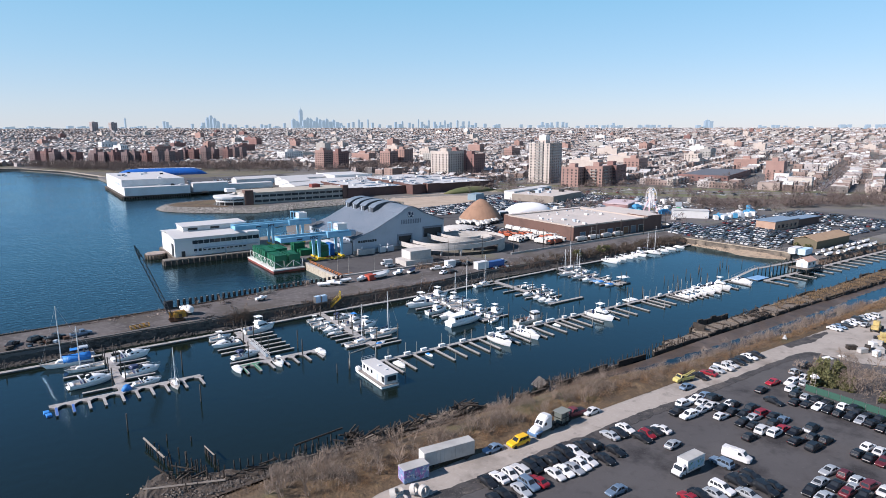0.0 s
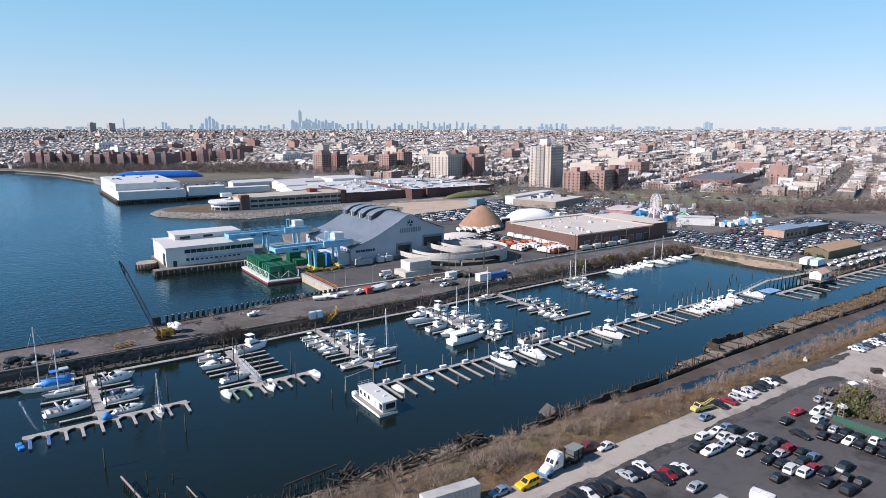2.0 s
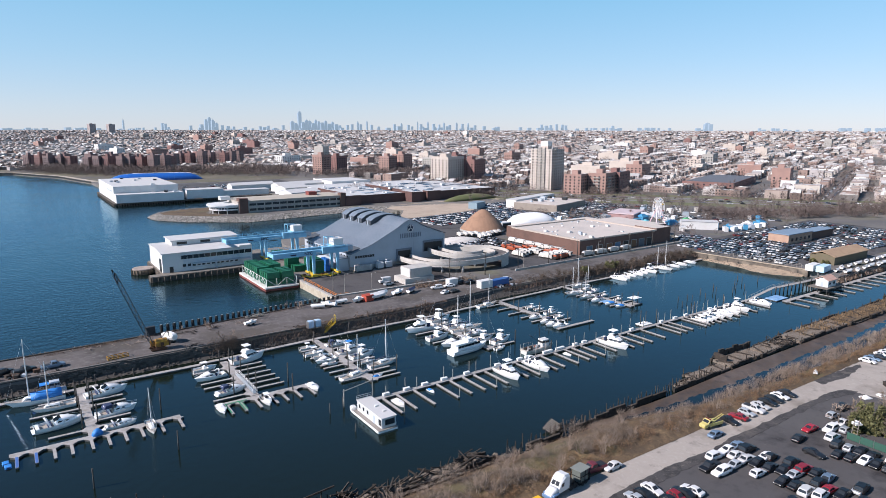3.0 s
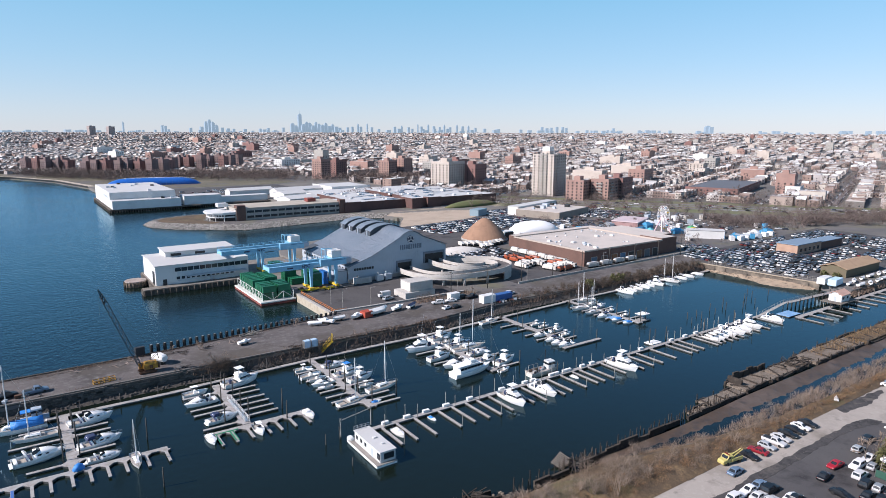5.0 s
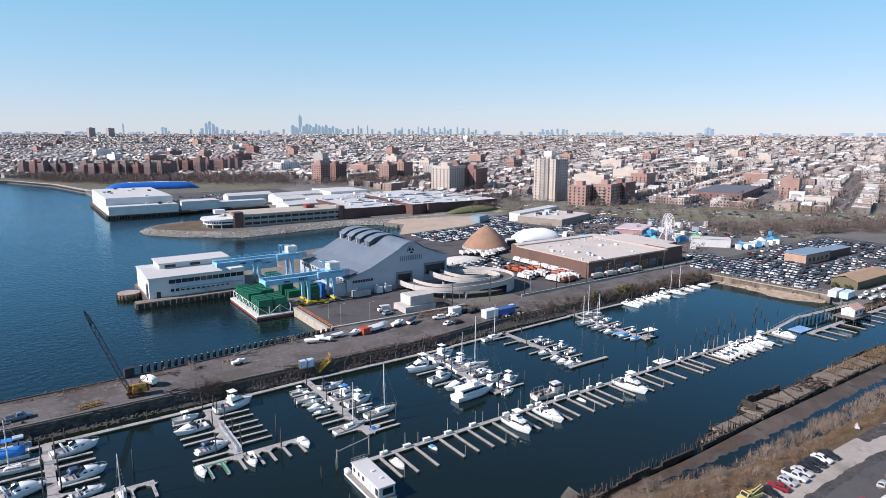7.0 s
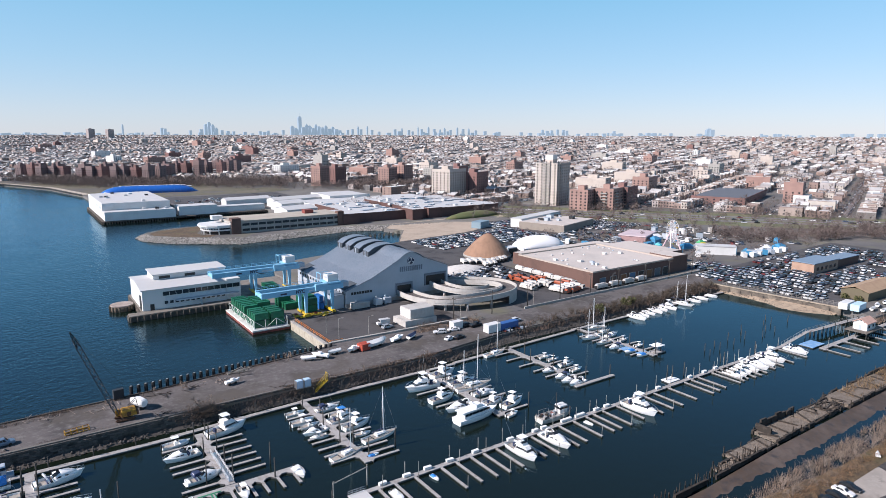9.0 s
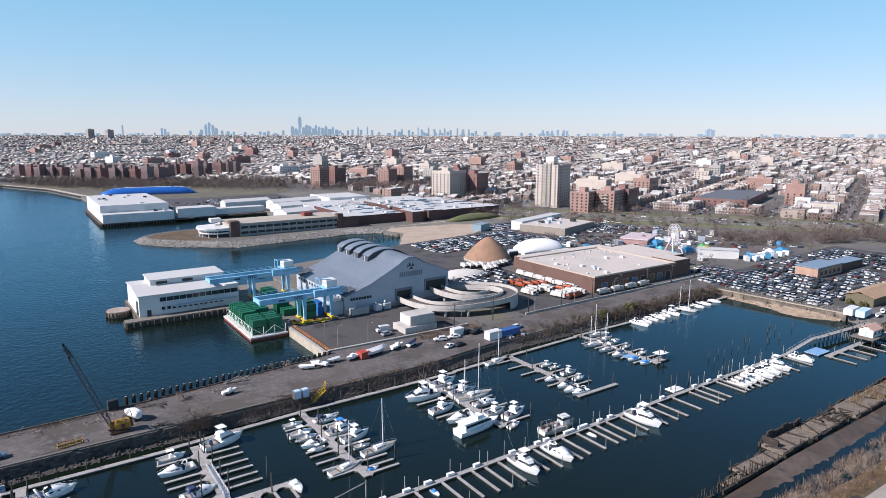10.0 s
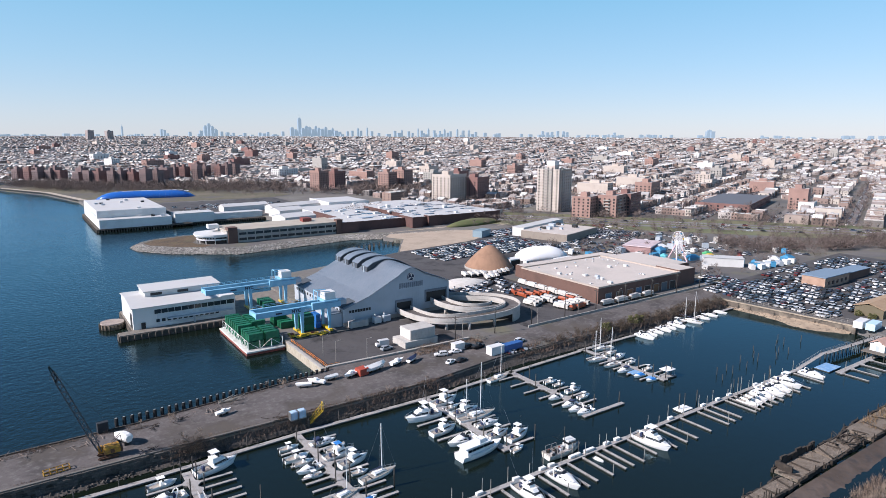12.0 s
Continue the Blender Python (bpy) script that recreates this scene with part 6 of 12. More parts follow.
def ramp_band(parent, pts, width, name="ramp_deck", solid=()):
    line = smooth_line(pts)
    side = []
    for i, p in enumerate(line):
        d = (line[min(i + 1, len(line) - 1)] - line[max(i - 1, 0)]).to_2d().normalized()
        side.append(Vector((d.y, -d.x, 0)))
    w = width / 2

    def band(nm, a, b, z0, z1, material, label=""):
        bm = bmesh.new()
        loft(bm, [[p + s * a + Vector((0, 0, z0)), p + s * b + Vector((0, 0, z0)), p + s * b + Vector((0, 0, z1)), p + s * a + Vector((0, 0, z1))] for p, s in zip(line, side)], smooth=False)
        bmesh.ops.recalc_face_normals(bm, faces=bm.faces)
        return part(nm, bm, material, parent, label)

    band(name, -w, w, -1.0, 0.0, RAMPC)
    band("roadway", -w + 0.4, w - 0.4, 0.004, 0.03, QUAY_TOP, "grey ramp roadway")
    band("parapet", -w - 0.1, -w + 0.3, -0.2, 1.25, RAMPC)
    band("parapet", w - 0.3, w + 0.1, -0.2, 1.25, RAMPC)
    for i0, i1 in solid:
        seg, sd = line[i0:i1], side[i0:i1]
        bm = bmesh.new()
        loft(bm, [[(p + s * w).to_2d().to_3d() + Vector((0, 0, 3.0)), (p + s * (w - 0.5)).to_2d().to_3d() + Vector((0, 0, 3.0)), p + s * (w - 0.5) + Vector((0, 0, -0.9)), p + s * w + Vector((0, 0, -0.9))] for p, s in zip(seg, sd)])
        bmesh.ops.recalc_face_normals(bm, faces=bm.faces)
        part("retaining_wall", bm, RAMPC, parent)
    return line


ramp = thing("truck_ramp", pose(0, 0, 0), "curved pale concrete truck ramp with two arms on columns", "ramp")
ramp_band(ramp, [(171.6, 279.6, 6.0), (171.2, 270, 6.2), (172.6, 261, 6.5), (177, 254.8, 6.8), (185, 251.2, 7.1), (195, 249.6, 7.4), (204, 250.4, 7.6), (210.6, 254.4, 7.7), (213.2, 261, 7.7), (211.8, 268.4, 7.6), (206.6, 275.6, 7.3), (200.6, 284, 6.6), (199.2, 292, 5.2), (199.6, 300, 3.4)], 6.6, solid=((36, 66),))
ramp_band(ramp, [(188.2, 279.6, 8.0), (187.6, 271, 8.0), (189.4, 263.6, 7.9), (194.6, 258.4, 7.8), (201.2, 257.0, 7.75), (206.0, 258.8, 7.72)], 6.0)
for u, v in ((172.4, 262.5), (175.8, 253.6), (183.6, 248.8), (186, 253), (190.2, 262), (187.6, 271.5), (195, 247.2), (196, 256)):
    part("column", rod(bmesh.new(), (0, 0, 3), (0, 0, 6.4), 0.55, 12), RAMPC, ramp, at=pose(u, v, 0))

box_house = thing("control_block", pose(0, 0, 0), "pale concrete equipment block on a low plinth", "building")
part("plinth", boxes((150.4, 164.4, 243.0, 252.2, 3.0, 5.4)), RAMPC, box_house)
part("body", bev(boxes((153.2, 164.0, 244.0, 251.6, 5.4, 9.2)), 0.08), RAMPC, box_house)
for k in range(5):
    part("panel", boxes((153.14, 153.2, 244.3 + 1.45 * k, 245.6 + 1.45 * k, 5.7, 8.9)), WHITE_WALL, box_house)
for k in range(7):
    part("panel", boxes((153.5 + 1.5 * k, 154.85 + 1.5 * k, 243.93, 244.0, 5.7, 8.9)), RAMPC, box_house)

# long low units beside the hall
for u, v, l, m, lab in ((148.5, 276.5, 8.0, RAMPC, "pale grey machine housing beside the hall"), (157.2, 277.0, 3.2, WHITE_WALL, "white tank unit beside the hall"), (161.6, 277.2, 3.4, GREY_CLAD, "grey filter unit beside the hall")):
    ob = thing("plant_unit", pose(u, v, 3.05), lab, "machine", "plant units beside the hall")
    part("housing", bev(boxes((-l / 2, l / 2, -1.2, 1.2, 0.2, 2.8)), 0.12), m, ob)
    part("skid", boxes((-l / 2, l / 2, -1.0, 1.0, 0, 0.2)), DARK, ob)
    part("duct", rod(bmesh.new(), (-l / 4, 0, 2.8), (-l / 4, 0, 3.9), 0.4, 8), STEEL, ob)


# ---- light poles ----
def lamp_pole(u, v, z, hgt, name="lamp_post"):
    ob = thing(name, pose(u, v, z), "thin grey steel lamp post on the waterfront", "street lamp", "lamp posts")
    part("pole", rod(bmesh.new(), (0, 0, 0), (0, 0, hgt), 0.11, 6, 0.07), POST_GREY, ob)
    part("arm", rod(bmesh.new(), (0, 0, hgt - 0.1), (1.6, 0, hgt), 0.06, 5), POST_GREY, ob)
    part("lamp_head", bev(boxes((1.2, 2.0, -0.18, 0.18, hgt - 0.12, hgt + 0.06)), 0.03), POST_GREY, ob)


for u, v in ((122.8, 252.8), (124.1, 245.0), (134.2, 241.6), (174.0, 240.4), (210, 238), (236, 240.5), (262, 240.5)):
    lamp_pole(u, v, 3.0, 7.5)


def utility_pole(u, v, z, hgt):
    ob = thing("utility_pole", pose(u, v, z), "tall weathered wooden utility pole with a crossarm", "utility pole", "utility poles")
    part("pole", rod(bmesh.new(), (0, 0, 0), (0, 0, hgt), 0.2, 7, 0.13), PILE_WOOD, ob)
    part("crossarm", boxes((-0.08, 0.08, -1.2, 1.2, hgt - 1.0, hgt - 0.8)), PILE_WOOD, ob)


for k in range(9):
    utility_pole(170 + 19 * k, 239.5, 3.0, 10.0)

# ---- long stone quay and what stands on it ----
STEELP = mat("black painted steel pipe pile", (0.012, 0.013, 0.015), 0.85, spec=0.2)
CAPG = mat("pale pile cap", (0.26, 0.28, 0.28), 0.6)
for k in range(34):
    u = 55.2 + 1.9 * k
    ob = thing("pipe_pile", pose(u, float(np.interp(u, [18, 60, 110, 125], [229.6, 231.1, 236.6, 238])) + 0.9, 0), "black steel pipe pile with a pale cap", "pile", "pipe piles along the quay")
    top_z = float(np.interp(u, [55, 117], [5.9, 4.6]))
    part("pipe", rod(bmesh.new(), (0, 0, -3), (0, 0, top_z), 0.48, 12), STEELP, ob)
    part("cap", rod(bmesh.new(), (0, 0, top_z), (0, 0, top_z + 0.08), 0.27, 12), CAPG, ob)
sheet("quay_kerb", [(-160, 225.2), (18, 229.2), (60, 230.7), (110, 236.2), (110, 236.6), (60, 231.1), (18, 229.6), (-160, 225.6)], 3.85, STONE, "broken stone kerb on the quay's outer edge", "kerb", low=2.6)

crane = thing("lattice_crane", pose(51.2, 215.6, 3.5) @ Matrix.Diagonal((0.92, 0.92, 0.96, 1)), "old rusty yellow crawler crane with a long lattice boom", "crane")
RUSTY = mat("rusty track steel", (0.10, 0.05, 0.03), 0.9, grain=[(1.5, (0.05, 0.028, 0.02), 0.45, 0.7)])
OLD_YELLOW = mat("faded dirty yellow paint", (0.40, 0.21, 0.02), 0.7, grain=[(0.8, (0.20, 0.10, 0.03), 0.44, 0.66), (4.0, (0.12, 0.06, 0.03), 0.6, 0.75)])
for y in (-1.3, 1.3):
    bm = bmesh.new()
    box(bm, -2.4, 2.6, y - 0.35, y + 0.35, 0.05, 0.9)
    part("crawler_track", bev(bm, 0.28, 2), RUSTY, crane)
part("turntable", rod(bmesh.new(), (0.4, 0, 0.7), (0.4, 0, 1.25), 1.1, 14), RUSTY, crane)
bm = bmesh.new()
loft(bm, [[(-0.9, -1.35, 1.25), (2.9, -1.35, 1.25), (2.9, 1.35, 1.25), (-0.9, 1.35, 1.25)], [(-0.9, -1.3, 2.6), (2.9, -1.3, 2.6), (2.9, 1.3, 2.6), (-0.9, 1.3, 2.6)], [(-0.5, -0.9, 3.15), (2.7, -0.9, 3.15), (2.7, 0.9, 3.15), (-0.5, 0.9, 3.15)]])
part("engine_house", bm, OLD_YELLOW, crane)
for k in range(3):
    part("side_panel", boxes((-0.6 + 1.15 * k, 0.35 + 1.15 * k, -1.42, -1.36, 1.4, 2.45)), (OLD_YELLOW, RUSTY, OLD_YELLOW)[k], crane)
part("operator_cab", bev(boxes((-2.1, -0.95, 0.1, 1.35, 1.25, 2.95)), 0.08), OLD_YELLOW, crane)
part("cab_window", boxes((-2.14, -1.3, 0.2, 1.39, 2.0, 2.7)), GLASS, crane)
part("counterweight", bev(boxes((2.92, 3.5, -1.25, 1.25, 1.1, 2.4)), 0.15), RUSTY, crane)
bm = bmesh.new()
A, Bt = Vector((-1.6, 0, 1.8)), Vector((-10.7, 0.4, 25.7))
d = (Bt - A).normalized()
s1, s2 = d.cross(Vector((0, 1, 0))).normalized(), Vector((0, 1, 0))
for i in (-1, 1):
    for j in (-1, 1):
        off = s1 * 0.55 * i + s2 * 0.55 * j
        rod(bm, A + off * 0.6, A + d * 5 + off, 0.125, 4)
        rod(bm, A + d * 5 + off, Bt - d * 4 + off, 0.125, 4)
steps = 22
for k in range(steps):
    p, q = A + d * (1 + k * 1.05), A + d * (1 + (k + 1) * 1.05)
    sg = 1 if k % 2 else -1
    for j in (-1, 1):
        rod(bm, p + s1 * 0.53 * sg + s2 * 0.53 * j, q - s1 * 0.53 * sg + s2 * 0.53 * j, 0.08, 4, caps=False)
        rod(bm, p + s2 * 0.53 * sg + s1 * 0.53 * j, q - s2 * 0.53 * sg + s1 * 0.53 * j, 0.08, 4, caps=False)
part("lattice_boom", bm, mat("weathered grey boom steel", (0.075, 0.08, 0.086), 0.75), crane, "weathered grey lattice boom raised high")
bm = bmesh.new()
for i in (-1, 1):
    for j in (-1, 1):
        off = s1 * 0.4 * i + s2 * 0.4 * j
        rod(bm, Bt - d * 4.2 + off, Bt + off * 0.3, 0.11, 4)
for k in range(4):
    for j in (-1, 1):
        f0, f1 = 1 - 0.16 * k, 1 - 0.16 * (k + 1)
        rod(bm, Bt - d * (4.2 - k) + (s1 * 0.4 + s2 * 0.4 * j) * f0, Bt - d * (3.2 - k) + (s1 * -0.4 + s2 * 0.4 * j) * f1, 0.09, 4)
part("boom_tip", bm, STEELP, crane, "dark boom tip section")
bm = bmesh.new()
for y in (-0.5, 0.5):
    rod(bm, Bt + Vector((0, y * 0.3, 0)), (3.2, y, 5.2), 0.014, 4, caps=False)
    rod(bm, (1.0, y, 3.6), (3.2, y, 5.2), 0.08, 4)
    rod(bm, (3.4, y, 3.6), (3.2, y, 5.2), 0.08, 4)
rod(bm, Bt, Bt + Vector((-0.2, 0, -9)), 0.02, 4, caps=False)
part("rope", bm, DARK, crane)


def open_box(name, u, v, z, l, w, h, material, label, cat, turn=0):
    ob = thing(name, pose(u, v, z, 0, 0, turn), label, cat)
    part("body", bev(boxes((-l / 2, l / 2, -w / 2, w / 2, 0.12, h)), 0.06), material, ob)
    part("lid", bev(boxes((-l / 2 - 0.05, l / 2 + 0.05, -w / 2 - 0.05, w / 2 + 0.05, h, h + 0.12)), 0.03), material, ob)
    for x in (-l / 2 + 0.2, l / 2 - 0.6):
        part("foot", boxes((x, x + 0.4, -w / 2, w / 2, 0, 0.12)), DARK, ob)
    return ob


open_box("skip", 51.8, 230.4, 3.5, 2.6, 1.2, 2.7, mat("dark blue-grey steel", (0.022, 0.025, 0.03), 0.7), "dark blue-grey steel skip on the quay edge", "skip", 8)
for du in (0, 2.3):
    ob = thing("water_tank", pose(95.4 + du, 210.2, 3.5), "pale blue square plastic tank on the quay edge", "tank", "tanks on the quay")
    part("tank", bev(boxes((-0.95, 0.95, -0.9, 0.9, 0.15, 2.3)), 0.15, 2), mat("pale blue plastic", (0.42, 0.56, 0.70), 0.5), ob)
    part("cage", boxes(*[(-1.0 + 0.5 * k, -0.96 + 0.5 * k, -0.95, 0.95, 0.1, 2.25) for k in range(5)]), STEEL, ob)
    part("pallet", boxes((-1, 1, -1, 1, 0, 0.14)), DOCK_WOOD, ob)
st = thing("access_stair", pose(102.6, 211.0, 0), "yellow steel stair from the quay to the floating walk", "stair")
bm = bmesh.new()
for y in (-0.5, 0.5):
    rod(bm, (-2.2, y, 0.7), (1.6, y, 3.6), 0.1, 5)
    rod(bm, (-2.2, y, 1.7), (1.6, y, 5.4), 0.06, 5)
    for k in range(5):
        rod(bm, (-2.2 + 0.95 * k, y, 0.7 + 0.73 * k), (-2.2 + 0.95 * k, y, 1.75 + 0.9 * k), 0.05, 4)
    rod(bm, (1.6, y, 3.5), (1.6, y, 6.0), 0.1, 5)
rod(bm, (1.6, -0.5, 6.0), (1.6, 0.5, 6.0), 0.1, 5)
part("stair_frame", bm, YELLOW_PAINT, st)
for k in range(12):
    part("tread", boxes((-2.2 + 0.32 * k, -1.9 + 0.32 * k, -0.5, 0.5, 0.68 + 0.245 * k, 0.73 + 0.245 * k)), YELLOW_PAINT, st)
fr = thing("lifting_frame", pose(40.6, 214.6, 3.5, 0, 0, 8), "rusty yellow steel frame lying on the quay", "steel frame")
bm = bmesh.new()
for y in (-0.7, 0.7):
    for z in (0.12, 0.9):
        rod(bm, (-2.6, y, z), (2.6, y, z), 0.1, 5)
    for k in range(5):
        rod(bm, (-2.6 + 1.3 * k, y, 0.1), (-2.6 + 1.3 * k, y, 0.9), 0.08, 4)
for k in range(5):
    for z in (0.12, 0.9):
        rod(bm, (-2.6 + 1.3 * k, -0.7, z), (-2.6 + 1.3 * k, 0.7, z), 0.08, 4)
part("tube_frame", bm, OLD_YELLOW, fr)


# squared stones of the quay wall where it shows bare
QSTONE = mat("squared quay stone", (0.085, 0.075, 0.068), 0.95, grain=[(0.7, (0.06, 0.055, 0.05), 0.45, 0.68), (3.0, (0.16, 0.15, 0.14), 0.55, 0.8)], per_object=0.35, bump=0.06, bump_scale=4)
qwall = tagged(empty("quay_wall", pose(0, 0, 0)), "dark squared stone courses of the old quay wall", "wall", kind="structure")
r_q = random.Random(12)
QMESH = []
for k in range(8):
    bm = bmesh.new()
    bmesh.ops.create_cube(bm, size=1.0)
    for v_ in bm.verts:
        v_.co = Vector((v_.co.x * 0.97, v_.co.y, v_.co.z * 0.93)) + Vector((r_q.uniform(-0.03, 0.03), r_q.uniform(-0.12, 0.06), r_q.uniform(-0.04, 0.04)))
    me = bpy.data.meshes.new("quay stone")
    bm.to_mesh(me)
    bm.free()
    me.materials.append(QSTONE)
    QMESH.append(me)
for c in range(4):
    u = 22.0 + r_q.random()
    while u < 74:
        l = r_q.uniform(0.7, 1.5)
        if r_q.random() > 0.06:
            shared("stone", r_q.choice(QMESH), qwall, pose(u + l / 2, 211.45 - 0.12 * (3 - c) + r_q.uniform(-0.06, 0.06), 1.15 + 0.62 * c) @ Matrix.Diagonal((l, 0.7, 0.62, 1)))
        u += l
sheet("quay_coping", [(-160, 211.0), (30, 211.5), (140, 212.0), (140, 212.7), (30, 212.2), (-160, 211.7)], 3.62, mat("worn coping stone", (0.14, 0.128, 0.115), 0.9, grain=[(0.4, (0.12, 0.11, 0.10), 0.45, 0.7)]), "worn coping along the quay", "kerb", low=3.3)
ft = thing("fallen_tree", pose(83.5, 231.4, 3.5, 0, 0, 12), "heap of pale fallen bare trunks on the quay", "dead tree")
PALEW = mat("bleached dead wood", (0.40, 0.36, 0.31), 0.9, grain=[(2.0, (0.28, 0.25, 0.21), 0.45, 0.7)])
for k in range(14):
    a = r_q.uniform(-0.5, 0.5)
    x, y, l = r_q.uniform(-3, 2), r_q.uniform(-1, 1), r_q.uniform(2.5, 5.5)
    part("trunk", rod(bmesh.new(), (x, y, 0.12 + 0.05 * k), (x + l * math.cos(a), y + l * math.sin(a), 0.2 + 0.09 * k), 0.13, 5, 0.05), PALEW, ft)


# boats laid up ashore
def laid_boat(L, u, v, z, turn, cover, label):
    ob = thing("laid_up_boat", pose(u, v, z, 0, 0, turn), label, "boat", "boats laid up ashore")
    bm, rings = hull(L, L * 0.34, L * 0.13)
    for p in bm.verts:
        p.co.z += 0.75
    part("hull", bm, GELCOAT, ob)
    if cover:
        bm = bmesh.new()
        loft(bm, [[(p[0][0], p[0][1] * 1.02, p[0][2] + 0.75), (p[3][0], 0, p[0][2] + 0.75 + L * 0.09), (p[6][0], p[6][1] * 1.02, p[6][2] + 0.75)] for p in rings], close=False)
        part("cover", bm, cover, ob, "taut winter cover")
    else:
        bm = deck_of(rings, 0, 10)
        for p in bm.verts:
            p.co.z += 0.75
        part("deck", bm, GELCOAT, ob)
        bm = house(-L * 0.1, L * 0.2, L * 0.22, L * 0.16, L * 0.12 + 0.75, L * 0.22 + 0.75, L * 0.08)
        part("cabin", bm, GELCOAT, ob)
    part("cradle", boxes((-L * 0.25, -L * 0.2, -L * 0.12, L * 0.12, 0, 0.7), (L * 0.15, L * 0.2, -L * 0.1, L * 0.1, 0, 0.7), (-L * 0.3, L * 0.3, -0.1, 0.1, 0, 0.2)), DARK, ob)
    return ob


ob = thing("laid_up_boat", pose(55.2, 221.2, 3.5, 0, 0, 118) @ Matrix.Diagonal((0.85, 0.85, 0.85, 1)), "boat in white shrink wrap on a tall cradle on the quay", "boat", "boats laid up ashore")
bm = bmesh.new()
loft(bm, [[(x, -0.5 * w, 1.1), (x, -w, 2.0), (x, -w, z - 0.5), (x, -0.55 * w, z), (x, 0.55 * w, z), (x, w, z - 0.5), (x, w, 2.0), (x, 0.5 * w, 1.1)] for x, w, z in ((-3.2, 1.1, 3.0), (-2.6, 1.3, 3.4), (-0.4, 1.35, 3.7), (1.2, 1.2, 3.3), (2.6, 0.75, 2.9), (3.4, 0.2, 2.7))])
bmesh.ops.recalc_face_normals(bm, faces=bm.faces)
part("wrapped_hull", bm, BOXW, ob)
part("cradle", boxes((-2.2, -1.9, -1.0, 1.0, 0, 1.2), (1.2, 1.5, -0.8, 0.8, 0, 1.2), (-2.6, 2.2, -0.1, 0.1, 0, 0.25)), DARK, ob)
laid_boat(4.6, 80.6, 223.6, 3.5, 15, None, "small white boat on a trailer on the quay")
laid_boat(5.0, 106.0, 229.2, 3.5, 160, BOXW, "small white covered boat on the quay")
laid_boat(6.0, 110.2, 229.6, 3.5, 130, None, "white motor boat laid up on the quay")
laid_boat(5.0, 115.4, 230.2, 3.5, 190, BOXW, "small white covered boat on the quay")
laid_boat(6.4, 122.0, 229.0, 3.5, 200, None, "white motor boat laid up on the quay")
laid_boat(9.0, 130.8, 229.6, 3.5, 12, BOXW, "motor boat in white shrink wrap on the quay")
laid_boat(6.4, 139.6, 230.4, 3.5, 20, None, "white motor boat laid up on the quay")
laid_boat(6.0, 145.4, 230.0, 3.5, 30, NAVY, "small boat under a dark cover on the quay")
ob = open_box("red_shed", 125.6, 228.8, 3.5, 3.4, 3.0, 2.2, mat("red painted boards", (0.36, 0.06, 0.035), 0.7), "small red painted store shed on the quay", "shed", 10)
SHRINK = [(323.4, 155.4), (331.4, 157.0), (325.3, 151.4), (339.7, 157.0), (332.7, 150.9), (348.2, 157), (341.3, 151.2), (356.7, 157.2), (347.6, 151.4), (363.3, 157), (354.3, 151), (360.3, 151), (370.5, 157.4), (367.2, 151.2), (377.5, 157.2), (374.5, 152)]
WRAP = mat("grey-white shrink wrap", (0.58, 0.58, 0.58), 0.5, per_object=0.12)
for i, (u, v) in enumerate(SHRINK):
    laid_boat(4.9 + (i % 3) * 0.4, u, v, 3.0, 8 + 14 * math.sin(i * 2.1), WRAP, "boat in grey-white shrink wrap in the boatyard")


# ---- ruined timber works of the near shore ----
rng = random.Random(11)
rb = thing("old_bulkhead", pose(0, 0, 0), "rotten dark timber bulkhead along the channel", "bulkhead")
u = 100.0
while u < 172:
    l = rng.uniform(3.0, 6.0)
    hgt = rng.uniform(0.9, 1.9)
    if rng.random() < 0.9:
        part("wall_board", boxes((0, l - 0.15, -0.25, 0.25, -1.2, hgt)), OLD_WOOD, rb, at=pose(u, 117.6 + rng.uniform(-0.3, 0.3) + 0.02 * (u - 100), 0, rng.uniform(-4, 4), 0, rng.uniform(-2, 2)))
    u += l
for k in range(70):
    part("post", rod(bmesh.new(), (0, 0, -1.5), (rng.uniform(-0.2, 0.2), rng.uniform(-0.2, 0.2), rng.uniform(1.4, 3.2)), rng.uniform(0.12, 0.2), 6, 0.1), OLD_WOOD, rb, at=pose(100 + k * 1.06 + rng.uniform(-0.3, 0.3), 118.4 + 0.02 * k + rng.uniform(-0.3, 0.3), 0))

